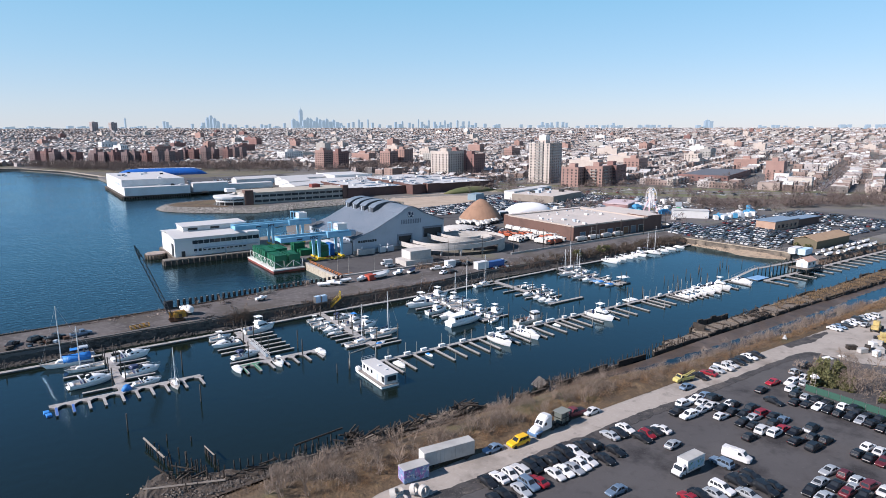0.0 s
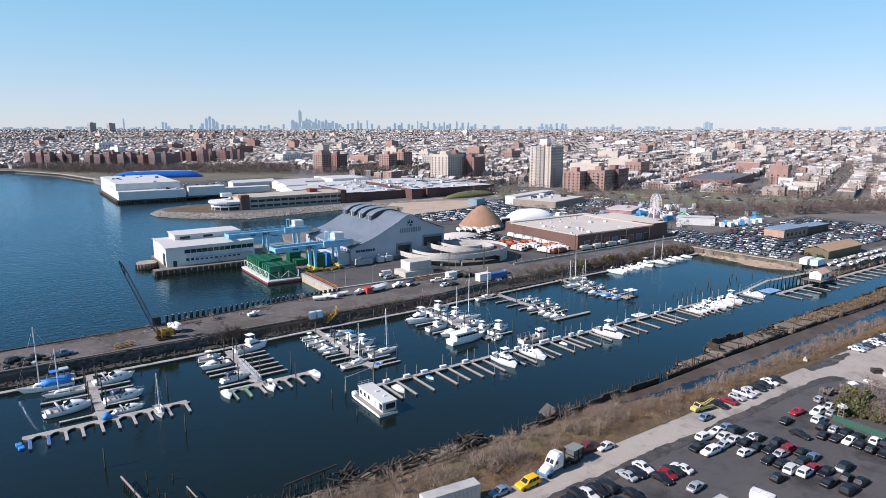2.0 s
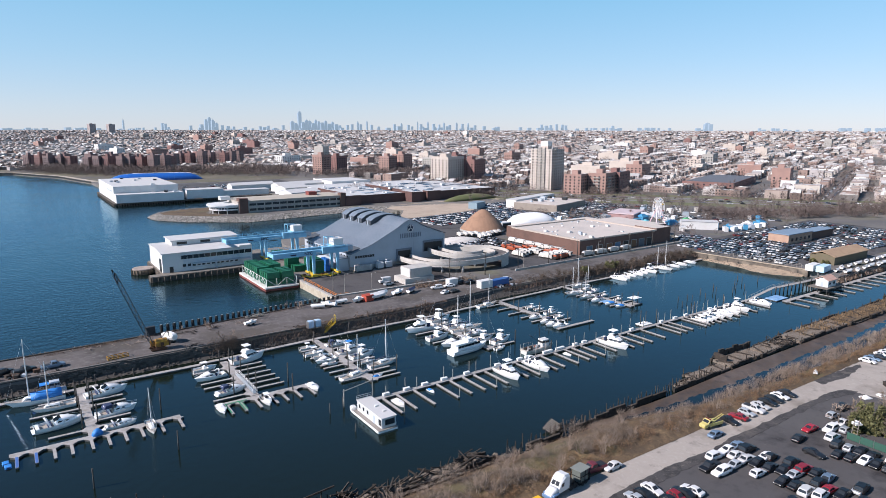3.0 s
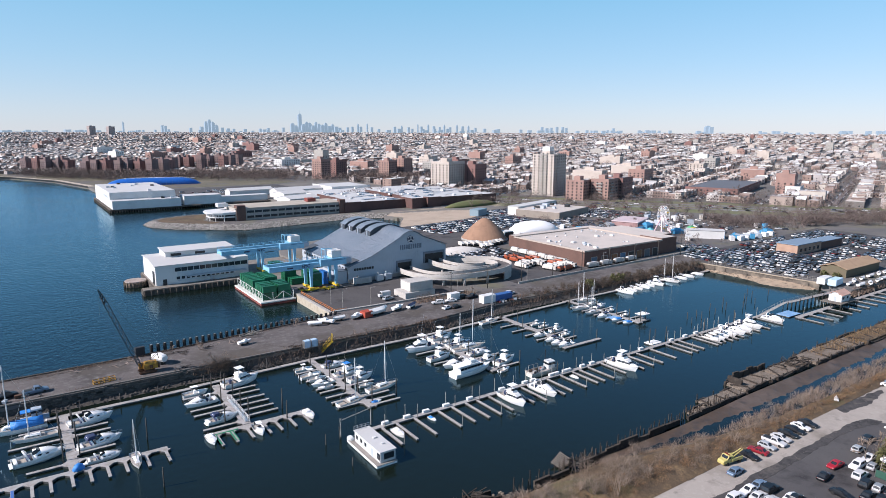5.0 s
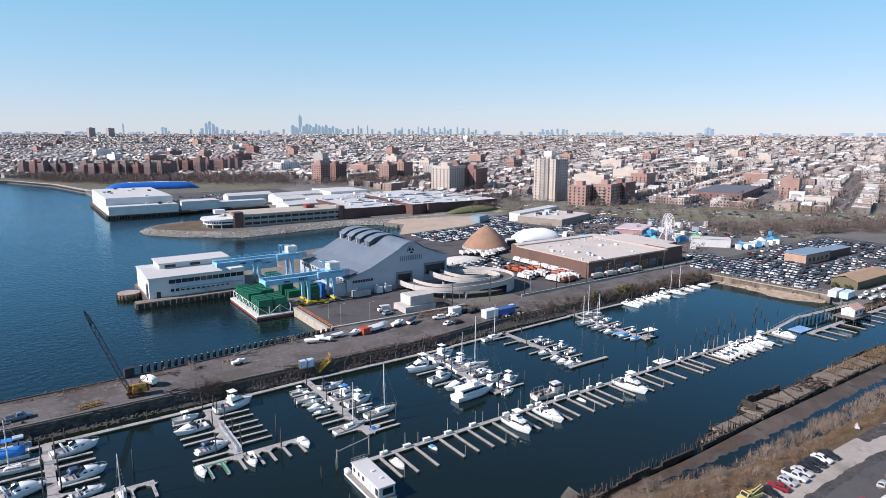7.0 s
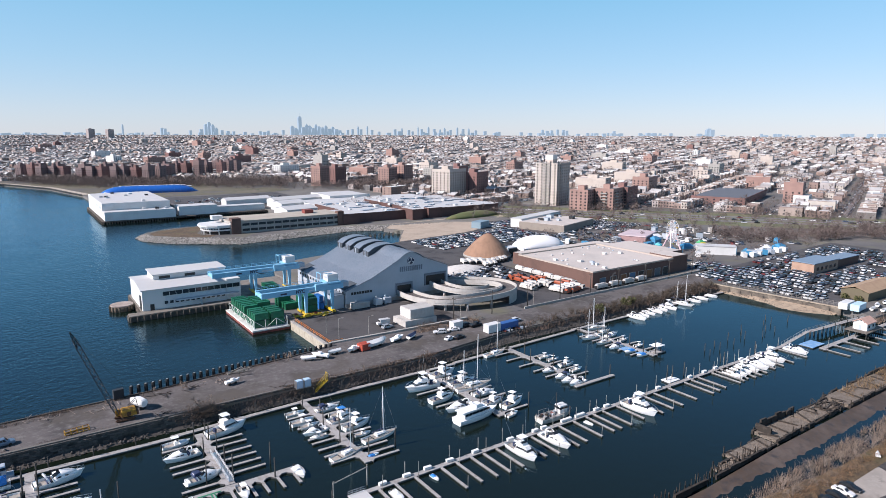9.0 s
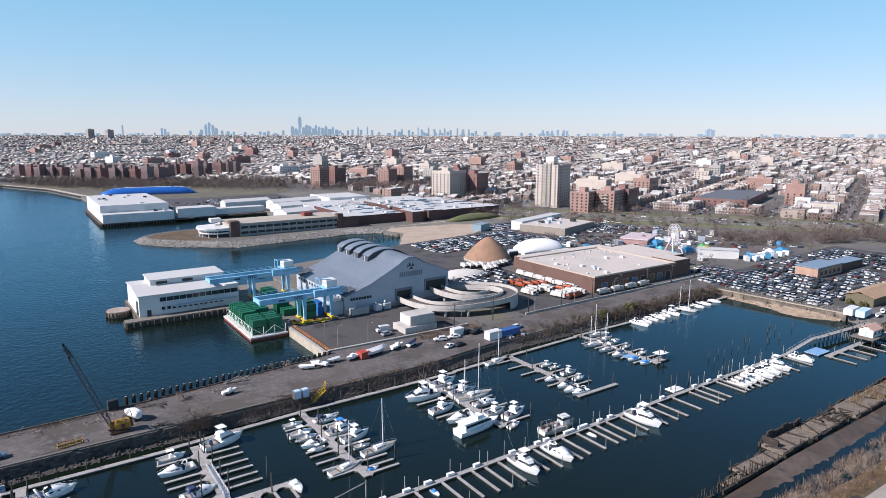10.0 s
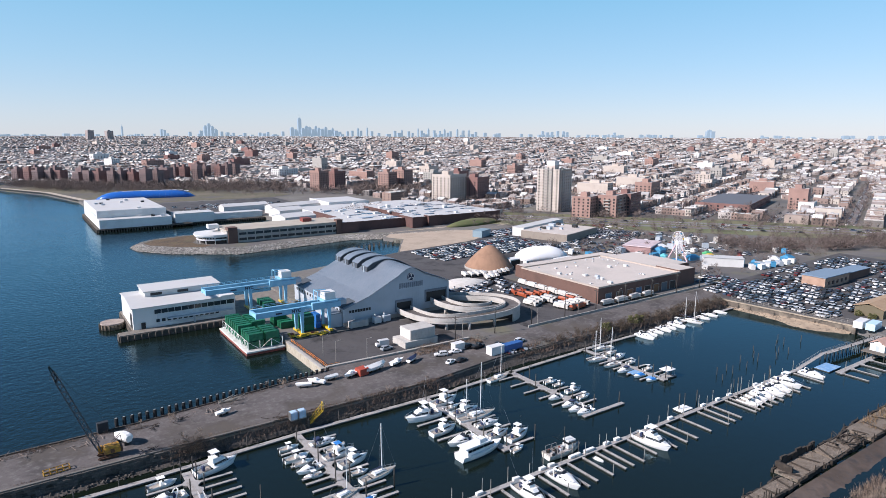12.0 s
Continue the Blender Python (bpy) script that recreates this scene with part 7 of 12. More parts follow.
CRIB_FILL = mat("brown crib rubble", (0.165, 0.135, 0.108), 0.95, grain=[(0.6, (0.11, 0.09, 0.07), 0.45, 0.65), (3.0, (0.28, 0.24, 0.20), 0.5, 0.75)], bump=0.2, bump_scale=2)
rp = thing("ruined_pier", pose(0, 0, 0), "ruined crib pier of dark timber and rubble fill", "pier")
for u0, u1, v0, v1, z in ((158, 166, 119.0, 121.5, 0.6), (166, 182, 119.2, 123.6, 0.8), (182.5, 200, 119.6, 126.0, 1.1), (200.5, 219, 119.8, 125.6, 1.1), (219.5, 252, 119.2, 126.4, 1.3), (252, 300, 118.8, 126.2, 1.5), (300, 345, 119.5, 127.5, 1.5)):
    part("fill", boxes((u0 + 0.4, u1 - 0.4, v0 + 0.4, v1 - 0.4, -1.0, z - 0.3)), CRIB_FILL if u0 < 252 else DRY_GRASS, rp, "rubble fill")
    for v in (v0, v1):
        w_ = u0
        while w_ < u1:
            l = min(rng.uniform(1.4, 4.2), u1 - w_ + 0.5)
            part("face_timber", boxes((0, l, -0.28, 0.28, -1.5, z + rng.choice((-0.8, -0.5, -0.2, 0.0, 0.2)))), OLD_WOOD, rp, at=pose(w_, v + rng.uniform(-0.2, 0.2), 0, rng.uniform(-7, 7), rng.uniform(-2.5, 2.5), rng.uniform(-3, 3)))
            w_ += l
    k = u0 + 1
    while k < u1:
        part("cross_timber", boxes((-0.18, 0.18, -(v1 - v0) * rng.uniform(0.2, 0.5), (v1 - v0) * rng.uniform(0.2, 0.5), -0.2, 0.1)), OLD_WOOD, rp, at=pose(k, (v0 + v1) / 2, z - 0.1, rng.uniform(-4, 4), 0, rng.uniform(-35, 35)))
        for v in (v0 - 0.1, v1 + 0.1):
            part("post", rod(bmesh.new(), (0, 0, -1.5), (rng.uniform(-0.15, 0.15), rng.uniform(-0.15, 0.15), z + rng.uniform(0.3, 1.7)), 0.17, 6, 0.12), OLD_WOOD, rp, at=pose(k + rng.uniform(-0.5, 0.5), v, 0))
        k += rng.uniform(3.2, 7.5) if u1 < 260 else 6.5
for k in range(8):
    part("high_wall", boxes((0, 2.3, -0.25, 0.25, 0.3, rng.uniform(2.2, 3.3))), OLD_WOOD, rp, at=pose(184 + 2.35 * k, 125.9 + rng.uniform(-0.2, 0.2), 0, rng.uniform(-5, 5), 0, rng.uniform(-4, 4)))
part("high_wall", boxes((184, 184.5, 122, 126, 0.5, 2.6)), OLD_WOOD, rp)


def timber_heap(name, cu, cv, du, dv, n, zlow, zhigh, label, seed, lmin=2.0, lmax=5.5):
    r = random.Random(seed)
    ob = thing(name, pose(cu, cv, 0), label, "timber ruin")
    for _ in range(n):
        l, w = r.uniform(lmin, lmax), r.uniform(0.14, 0.3)
        part("timber", boxes((-l / 2, l / 2, -w / 2, w / 2, -w / 2, w / 2)), OLD_WOOD, ob, at=pose(r.uniform(-du, du), r.uniform(-dv, dv), r.uniform(zlow, zhigh), r.uniform(-20, 20), r.uniform(-28, 28), r.gauss(4, 40)))
    return ob


timber_heap("timber_heap", 65.2, 119.6, 2.2, 3.4, 34, 0.3, 2.2, "heap of collapsed dark pier timbers", 3)
timber_heap("timber_heap", 78.0, 118.9, 12.5, 1.0, 44, 1.1, 1.9, "long heap of collapsed pier timbers on the shore", 4)
timber_heap("timber_heap", 90.5, 118.6, 2.6, 1.6, 26, 0.6, 2.4, "heap of collapsed pale pier timbers", 5)
timber_heap("timber_heap", 32.5, 128.0, 2.6, 3.0, 9, 0.1, 1.2, "collapsed pier timbers at the water's edge", 6)
timber_heap("timber_heap", 44.5, 121.0, 4.0, 1.2, 20, 0.2, 1.2, "broken timbers on the tidal shore", 7)
timber_heap("timber_heap", 118.5, 118.5, 4.0, 0.8, 18, 0.4, 1.8, "broken timbers along the bulkhead", 8)
lc = thing("shore_crib", pose(0, 0, 0), "long dark timber crib full of rubble on the shore", "timber ruin")
part("fill", boxes((66, 93.2, 117.3, 120.4, -1.0, 1.0)), CRIB_FILL, lc, "brown rubble fill")
u = 65.6
while u < 93:
    l = rng.uniform(2.5, 5.0)
    part("wall_board", boxes((0, l - 0.12, -0.25, 0.25, -1.0, rng.uniform(1.1, 1.7))), OLD_WOOD, lc, at=pose(u, 117.1 + rng.uniform(-0.15, 0.15), 0, rng.uniform(-3, 3), 0, rng.uniform(-2, 2)))
    part("wall_board", boxes((0, l - 0.12, -0.2, 0.2, -1.0, rng.uniform(0.5, 1.2))), OLD_WOOD, lc, at=pose(u, 120.5 + rng.uniform(-0.2, 0.2), 0, rng.uniform(-5, 5), 0, rng.uniform(-3, 3)))
    u += l
stones("crib_stone", [[(66, 117.6, 1.1), (93, 117.6, 1.1)], [(66, 120.2, 0.95), (93, 120.2, 1.0)]], 260, 0.35, CRIB_FILL, "loose brown rubble in the shore crib", "stones", 31)
stones("pier_rubble", [[(160, 119.6, 0.4), (182, 119.9, 0.6), (200, 120.3, 0.85), (250, 120, 1.0)], [(160, 121.3, 0.4), (182, 123.4, 0.6), (200, 125.6, 0.85), (250, 126, 1.0)]], 420, 0.22, CRIB_FILL, "loose brown rubble on the crib pier", "stones", 32)
timber_heap("timber_heap", 213, 122.5, 6.0, 2.4, 26, 0.9, 1.9, "broken timbers on the crib pier", 9)
wr = thing("pier_remains", pose(0, 0, 0), "rows of broken pier posts standing in the shallows", "timber ruin")
for a, b, n, h0 in (((29.9, 143.6), (31.7, 134.3), 8, 1.4), ((31.7, 134.3), (34.5, 121), 12, 1.6), ((39.0, 133.5), (39.6, 122), 10, 1.7), ((42, 124.5), (62, 121.2), 18, 1.5), ((53.8, 124.1), (64, 124.4), 9, 1.6), ((35, 132), (36.5, 126), 7, 1.9), ((30.5, 131), (33.5, 119), 14, 1.3), ((36.8, 130), (37.6, 120), 8, 1.4), ((70, 121.0), (92, 120.2), 16, 2.0)):
    for k in range(n):
        f = (k + rng.uniform(-0.3, 0.3)) / max(1, n - 1)
        part("post", rod(bmesh.new(), (0, 0, -1.5), (rng.uniform(-0.3, 0.3), rng.uniform(-0.3, 0.3), h0 * rng.uniform(0.5, 1.35)), 0.16, 6, 0.1), OLD_WOOD, wr, at=pose(a[0] + (b[0] - a[0]) * f, a[1] + (b[1] - a[1]) * f, 0))
BLEACH = mat("bleached drift timber", (0.21, 0.185, 0.16), 0.9, grain=[(1.5, (0.2, 0.175, 0.15), 0.45, 0.7)])
for a, b, w in (((29.8, 143.8, 1.5), (31.8, 134.0, 1.1), 0.22), ((39.0, 133.6, 1.5), (39.7, 129.0, 1.4), 0.15), ((26.6, 125.8, 0.5), (39.2, 120.2, 0.9), 0.2), ((53.6, 124.0, 1.5), (64.0, 124.6, 1.9), 0.2), ((50, 118.0, 1.5), (62, 118.2, 1.8), 0.12), ((50, 118.0, 0.8), (62, 118.2, 1.0), 0.1)):
    part("beam", rod(bmesh.new(), a, b, w, 5), BLEACH if a[0] < 45 else OLD_WOOD, wr, "long fallen beam")
for k in range(9):
    part("upright", rod(bmesh.new(), (50.5 + 1.4 * k, 118.1, -0.4), (50.5 + 1.4 * k, 118.1, 1.75), 0.12, 5), OLD_WOOD, wr)
# tilted grid of a collapsed deck
tg = thing("tilted_deck", pose(115.2, 121.0, 0.7, 20, -8, 20) @ Matrix.Diagonal((0.8, 0.8, 0.8, 1)), "tilted timber deck grid sunk beside the bulkhead", "timber ruin")
for k in range(8):
    part("slat", boxes((-2.6 + 0.7 * k, -2.4 + 0.7 * k, -1.8, 1.8, 0, 0.22)), BLEACH, tg)
for y in (-1.5, 0, 1.5):
    part("bearer", boxes((-2.8, 2.8, y - 0.14, y + 0.14, -0.3, 0)), OLD_WOOD, tg)

# loose stones on the rubble shore
bm = bmesh.new()
r2 = random.Random(21)
for _ in range(900):
    u = r2.uniform(20, 98)
    top, low = (116, 120.5) if u > 45 else (114, 130 - abs(u - 31) * 0.5)
    v = r2.uniform(top, low)
    s = r2.uniform(0.12, 0.5)
    z = 0.9 - 1.1 * (v - top) / max(1, low - top)
    m = pose(u, v, z, r2.uniform(0, 360), r2.uniform(0, 360), r2.uniform(0, 360)) @ Matrix.Diagonal((s, s * r2.uniform(0.6, 1), s * r2.uniform(0.5, 0.9), 1))
    bmesh.ops.create_cube(bm, size=1.3, matrix=m)
tagged(part("shore_stone", bm, mat("shore stones", (0.13, 0.105, 0.082), 0.9, island=0.6)), "scattered grey-brown stones on the tidal shore", "stones", kind="stuff")

# ---- reeds and brush on the bank ----
REED = mat("dry tan reeds", (0.19, 0.13, 0.075), 0.95, island=0.5)
BRUSH = mat("grey-brown bare brush", (0.19, 0.138, 0.105), 0.95, island=0.5)


def blades(name, rows, material, label, seed):
    """Many thin standing blades, as one mesh. rows: (count, u0, u1, function of u to (v0, v1, z0, z1), height, width)."""
    r = np.random.RandomState(seed)
    verts, faces, base = [], [], 0
    for n, u0, u1, place, hgt, wid in rows:
        u = r.uniform(u0, u1, n)
        v0, v1, z0, z1 = place(u)
        f = r.uniform(0, 1, n) 
        v, z = v0 + (v1 - v0) * f, z0 + (z1 - z0) * f
        clump = np.array([0.5 + 0.9 * noise.noise(Vector((a * 0.16, b * 0.3, seed))) for a, b in zip(u, v)])
        keep = clump + r.uniform(-0.25, 0.25, n) > 0.35
        u, v, z, c = u[keep], v[keep], z[keep], clump[keep]
        m = len(u)
        a = r.uniform(0, 2 * np.pi, m)
        hh = hgt * r.uniform(0.5, 1.2, m) * (0.6 + 0.6 * c)
        lx, ly = r.normal(0, 0.35, m) * hh, r.normal(0, 0.35, m) * hh
        w = wid * r.uniform(0.5, 1.3, m)
        p = np.stack([np.stack([u - w * np.cos(a), v - w * np.sin(a), z - 0.3], 1), np.stack([u + w * np.cos(a), v + w * np.sin(a), z - 0.3], 1), np.stack([u + lx, v + ly, z + hh], 1)], 1).reshape(-1, 3)
        verts.append(p)
        faces.append(np.arange(len(p)).reshape(-1, 3) + base)
        base += len(p)
    me = bpy.data.meshes.new(name)
    me.from_pydata(np.concatenate(verts).tolist(), [], np.concatenate(faces).tolist())
    me.materials.append(material)
    return tagged(new(name, me), label, "brush", kind="stuff")


def on_bank(d0, d1):
    def place(u):
        e0 = np.interp(u, [10, 40, 58, 75, 150, 240, 330, 480], [62, 92, 98, 99.4, 99.4, 98.4, 93.4, 92.4])
        m0 = np.interp(u, [5, 30, 50, 80, 125, 150, 180, 240, 330, 480], [75, 104, 109, 109.5, 109.5, 105.5, 102.8, 102.2, 109, 124])
        w0 = np.interp(u, [2, 26, 46, 80, 125, 150, 180, 240, 330, 480], [85, 115, 116.5, 116, 116, 109, 105, 105, 112, 127])
        span = lambda d: np.where(d < 0.6, e0 + (m0 - e0) * d / 0.6, m0 + (w0 - m0) * (d - 0.6) / 0.4)
        level = lambda d: np.full_like(u, 3.1 if d < 0.6 else 3.05 - 2.6 * (d - 0.6) / 0.4)
        return span(d0), span(d1), level(d0), level(d1)
    return place


blades("dry_reeds", [(46000, 28, 300, on_bank(0.10, 0.6), 0.5, 0.06), (26000, 28, 300, on_bank(0.6, 1.0), 0.55, 0.055), (5200, 226, 345, lambda u: (120 + 0 * u, 125.6 + 0 * u, 1.2 + 0 * u, 1.2 + 0 * u), 1.0, 0.08), (9000, 250, 480, on_bank(0.1, 1.0), 0.9, 0.10)], REED, "dry tan reeds and grass on the shore bank", 5)
blades("bare_brush", [(30000, 30, 150, on_bank(0.3, 1.0), 1.5, 0.032), (16000, 135, 260, on_bank(0.3, 1.0), 1.2, 0.04), (9000, 124, 262, lambda u: (105.5 + 0 * u + 4.0 * (u < 150), 111.0 + 0 * u + 2.5 * (u < 150), 0.1 + 0 * u, 0.05 + 0 * u), 1.7, 0.05), (6000, 312, 480, lambda u: (148.8 + 0 * u, 151.8 + 0 * u, 0.8 + 0 * u, 3.1 + 0 * u), 1.3, 0.09), (2600, -20, 56, lambda u: (228.6 + 0 * u, 230.4 + 0 * u, 3.5 + 0 * u, 3.5 + 0 * u), 0.7, 0.05), (1500, -10, 110, lambda u: (212.2 + 0 * u, 213.4 + 0 * u, 3.5 + 0 * u, 3.5 + 0 * u), 0.5, 0.05), (3000, 150, 178, lambda u: (233 + 0 * u, 239.5 + 0 * u, 3.4 + 0 * u, 3.3 + 0 * u), 1.0, 0.1)], BRUSH, "tangled grey-brown bare winter brush", 6)

# quay brush has its own darker brown, with the wall's shade painted in
blades("quay_brush", [(1500, 62, 152, lambda u: (209.5 + 0 * u, 211.5 + 0 * u, 1.2 + 0 * u, 3.3 + 0 * u), 1.1, 0.055), (3600, 92, 150, lambda u: (211.6 + 0 * u, 213.2 + 0 * u, 3.5 + 0 * u, 3.5 + 0 * u), 0.7, 0.06), (2200, 20, 108, lambda u: (0.09 * u + 224.2, 0.09 * u + 226.0, 3.5 + 0 * u, 3.5 + 0 * u), 0.7, 0.05), (4500, 180, 309, lambda u: (216.0 + 0 * u, 221 + 0 * u, 1.6 + 0 * u, 3.1 + 0 * u), 1.8, 0.09), ], mat("brown bare brush darkened for shade", (0.13, 0.092, 0.072), 0.95, island=0.4), "brown bare brush on the quay wall, its shade in the colour", 7)


# ---- bare trees and green shrubs ----
def bare_tree_mesh(seed, hgt, spread=0.55, depth=4):
    r = random.Random(seed)
    bt, bc = bmesh.new(), bmesh.new()

    def grow(p, d, l, rad, k):
        q = p + d * l
        rod(bt if k < 2 else bc, p, q, rad, 5 if k < 2 else 3, rad * 0.62, caps=False)
        if k >= depth:
            return
        for _ in range(3 if k < depth - 1 else 4):
            nd = (d + Vector((r.gauss(0, spread), r.gauss(0, spread), r.gauss(0.12, 0.3)))).normalized()
            grow(p.lerp(q, r.uniform(0.55, 1.0)), nd, l * r.uniform(0.55, 0.8), max(0.028, rad * 0.55), k + 1)

    grow(Vector((0, 0, -0.2)), Vector((r.uniform(-0.1, 0.1), r.uniform(-0.1, 0.1), 1)).normalized(), hgt * 0.36, hgt * 0.022, 0)
    return bt, bc


BARK = mat("grey winter bark", (0.16, 0.135, 0.115), 0.95, grain=[(1.5, (0.10, 0.085, 0.075), 0.45, 0.7)])
TREES = []
for seed in (1, 2, 3):
    ob = thing("bare_tree", pose(0, 0, -60), "leafless grey-brown winter tree with fine twigs", "tree", "bare trees by the shore")
    bt, bc = bare_tree_mesh(seed, 6.0)
    part("trunk", bt, BARK, ob)
    part("crown", bc, TWIG, ob)
    TREES.append(ob)
def sapling_mesh(seed):
    """Several thin stems from one root, each forking twice."""
    r = random.Random(seed)
    bs, bt = bmesh.new(), bmesh.new()
    for _ in range(5):
        p = Vector((r.gauss(0, 0.25), r.gauss(0, 0.25), -0.2))
        d = Vector((r.gauss(0, 0.22), r.gauss(0, 0.22), 1)).normalized()
        l = r.uniform(1.3, 2.2)
        q = p + d * l
        rod(bs, p, q, 0.055, 4, 0.04, caps=False)
        for _ in range(4):
            d2 = (d + Vector((r.gauss(0, 0.38), r.gauss(0, 0.38), 0.1))).normalized()
            a = p.lerp(q, r.uniform(0.5, 1.0))
            b = a + d2 * r.uniform(0.9, 1.8)
            rod(bt, a, b, 0.034, 3, 0.022, caps=False)
            for _ in range(4):
                d3 = (d2 + Vector((r.gauss(0, 0.45), r.gauss(0, 0.45), 0.12))).normalized()
                c = a.lerp(b, r.uniform(0.4, 1.0))
                rod(bt, c, c + d3 * r.uniform(0.5, 1.1), 0.02, 3, 0.012, caps=False)
    return bs, bt


PALE_BARK = mat("pale grey-brown bark", (0.27, 0.22, 0.185), 0.95, grain=[(2.0, (0.27, 0.23, 0.21), 0.45, 0.7)])
SAPS = []
for seed in (11, 12, 13, 14):
    ob = thing("bare_sapling", pose(0, 0, -60), "pale leafless many-stemmed sapling on the shore bank", "tree", "saplings on the shore bank")
    bs, bt = sapling_mesh(seed)
    part("stem", bs, PALE_BARK, ob)
    part("crown", bt, TWIG, ob)
    SAPS.append(ob)
r_s = random.Random(66)
for i in range(70):
    u = 44 + 230 * (i / 70) ** 1.55 + r_s.uniform(-1.5, 1.5)
    v0, v1 = (102.5, 113.5) if u < 130 else (100.5, 106.5)
    v = r_s.uniform(v0, v1)
    z = 3.0 if v < 108.5 else 3.0 - (v - 108.5) * 0.35
    k = r_s.uniform(0.75, 1.25) * (1.0 if u < 130 else 0.75)
    copy_thing(SAPS[i % 4], pose(u, v, z if u < 130 else 2.6, 0, 0, 71 * i) @ Matrix.Diagonal((k, k, k, 1)))
for i, (u, v, k) in enumerate(((67.6, 226.6, 0.8), (68.8, 227.4, 0.6), (100.6, 233.0, 0.85), (102.2, 233.8, 0.6), (48.4, 227.4, 0.5), (57.5, 228.0, 0.45), (126, 212.6, 0.6), (141, 213.6, 0.55), (117, 212.4, 0.5), (97, 212.2, 0.5))):
    copy_thing(SAPS[i % 4], pose(u, v, 3.5, 0, 0, 53 * i) @ Matrix.Diagonal((k, k, k, 1)))
for ob in SAPS:
    for o in (*ob.children_recursive, ob):
        bpy.data.objects.remove(o)
TREE_SPOTS = [(70, 106.5, 0.8), (83, 106, 0.8), (90, 107, 0.85), (99, 110, 0.75), (62, 106, 0.75),
    (68.5, 210.8, 0.95), (71, 211.4, 0.7), (112, 211.6, 0.6), (84, 228.5, 0.7), (60.5, 227.5, 0.6), (97, 234.5, 0.75), (152, 236.5, 0.8), (158, 237, 0.6), (178, 236, 0.7), (230, 219, 0.7), (246, 219.5, 0.8), (262, 219, 0.7), (280, 219.6, 0.75),
    (163, 83, 1.1), (167, 80, 1.2), (171, 84, 1.3), (175, 79, 1.3), (166, 74, 1.2), (170, 70, 1.3), (176, 73, 1.4), (164, 67, 1.1), (172, 64, 1.3), (182, 70, 1.3), (168, 58, 1.2), (178, 60, 1.3)]
for i, (u, v, k) in enumerate(TREE_SPOTS):
    z = 3.0 if v < 109 else (2.6 if v < 120 else 3.4)
    z = 3.0 if (v < 90 or v > 212) else z
    copy_thing(TREES[i % 3], pose(u, v, z, 0, 0, 77 * i) @ Matrix.Diagonal((k, k, k, 1)))
for ob in TREES:
    for o in (*ob.children_recursive, ob):
        bpy.data.objects.remove(o)

LEAF = mat("dull evergreen leaves", (0.105, 0.105, 0.042), 0.8, island=0.55)


def leafy(u, v, z, rad, hgt, seed, name="evergreen_shrub"):
    r = np.random.RandomState(seed)
    ob = thing(name, pose(u, v, z), "dense dull green ivy-covered shrub beside the car park", "shrub", "green shrubs by the car park")
    bm = bmesh.new()
    for _ in range(5):
        a = r.uniform(0, 6.28)
        rod(bm, (0, 0, 0), (rad * 0.5 * math.cos(a), rad * 0.5 * math.sin(a), hgt * 0.7), 0.12, 5, 0.04)
    part("trunk", bm, BARK, ob)
    n = 2600
    a, t, rr = r.uniform(0, 2 * np.pi, n), r.uniform(0, 1, n), r.uniform(0.55, 1.0, n)
    lump = 0.75 + 0.35 * np.sin(3 * a + seed) * np.sin(5 * t + seed)
    p = np.stack([rad * rr * lump * np.cos(a) * np.sqrt(1 - (t - 0.35) ** 2), rad * rr * lump * np.sin(a) * np.sqrt(1 - (t - 0.35) ** 2), hgt * t * (0.75 + 0.3 * np.sin(2 * a + seed))], 1)
    q = r.normal(0, 0.22, (n, 3, 3))
    me = bpy.data.meshes.new("crown")
    me.from_pydata((p[:, None] + q).reshape(-1, 3).tolist(), [], np.arange(3 * n).reshape(-1, 3).tolist())
    me.materials.append(LEAF)
    c = new("crown", me)
    c.parent = ob


for i, (u, v, r_, h_) in enumerate(((163.4, 80.0, 1.7, 4.4), (165.4, 77.6, 2.1, 6.6), (166.5, 74.0, 1.6, 3.4), (167.0, 80.2, 1.8, 5.4), (169.5, 77.0, 1.9, 4.6), (166.5, 66.0, 1.7, 2.8), (229, 218.8, 2.2, 2.6), (246, 219.2, 2.4, 2.8), (250, 219.6, 2.0, 2.4))):
    leafy(u, v, 3.0, r_, h_, 40 + i)

gf = thing("green_fence", pose(158.4, 0, 3.03), "chain-link fence with green windscreen mesh", "fence")
for k in range(12):
    part("post", rod(bmesh.new(), (0, 0, 0), (0, 0, 1.8), 0.05, 5), STEEL, gf, at=pose(0, 52 + 2.5 * k, 0))
    if k < 11:
        part("windscreen_panel", boxes((-0.02, 0.02, 0.06, 2.44, 0.1, 1.6)), mat("green windscreen mesh", (0.025, 0.085, 0.062), 0.8) if k == 0 else bpy.data.materials["green windscreen mesh"], gf, at=pose(0, 52 + 2.5 * k, 0))

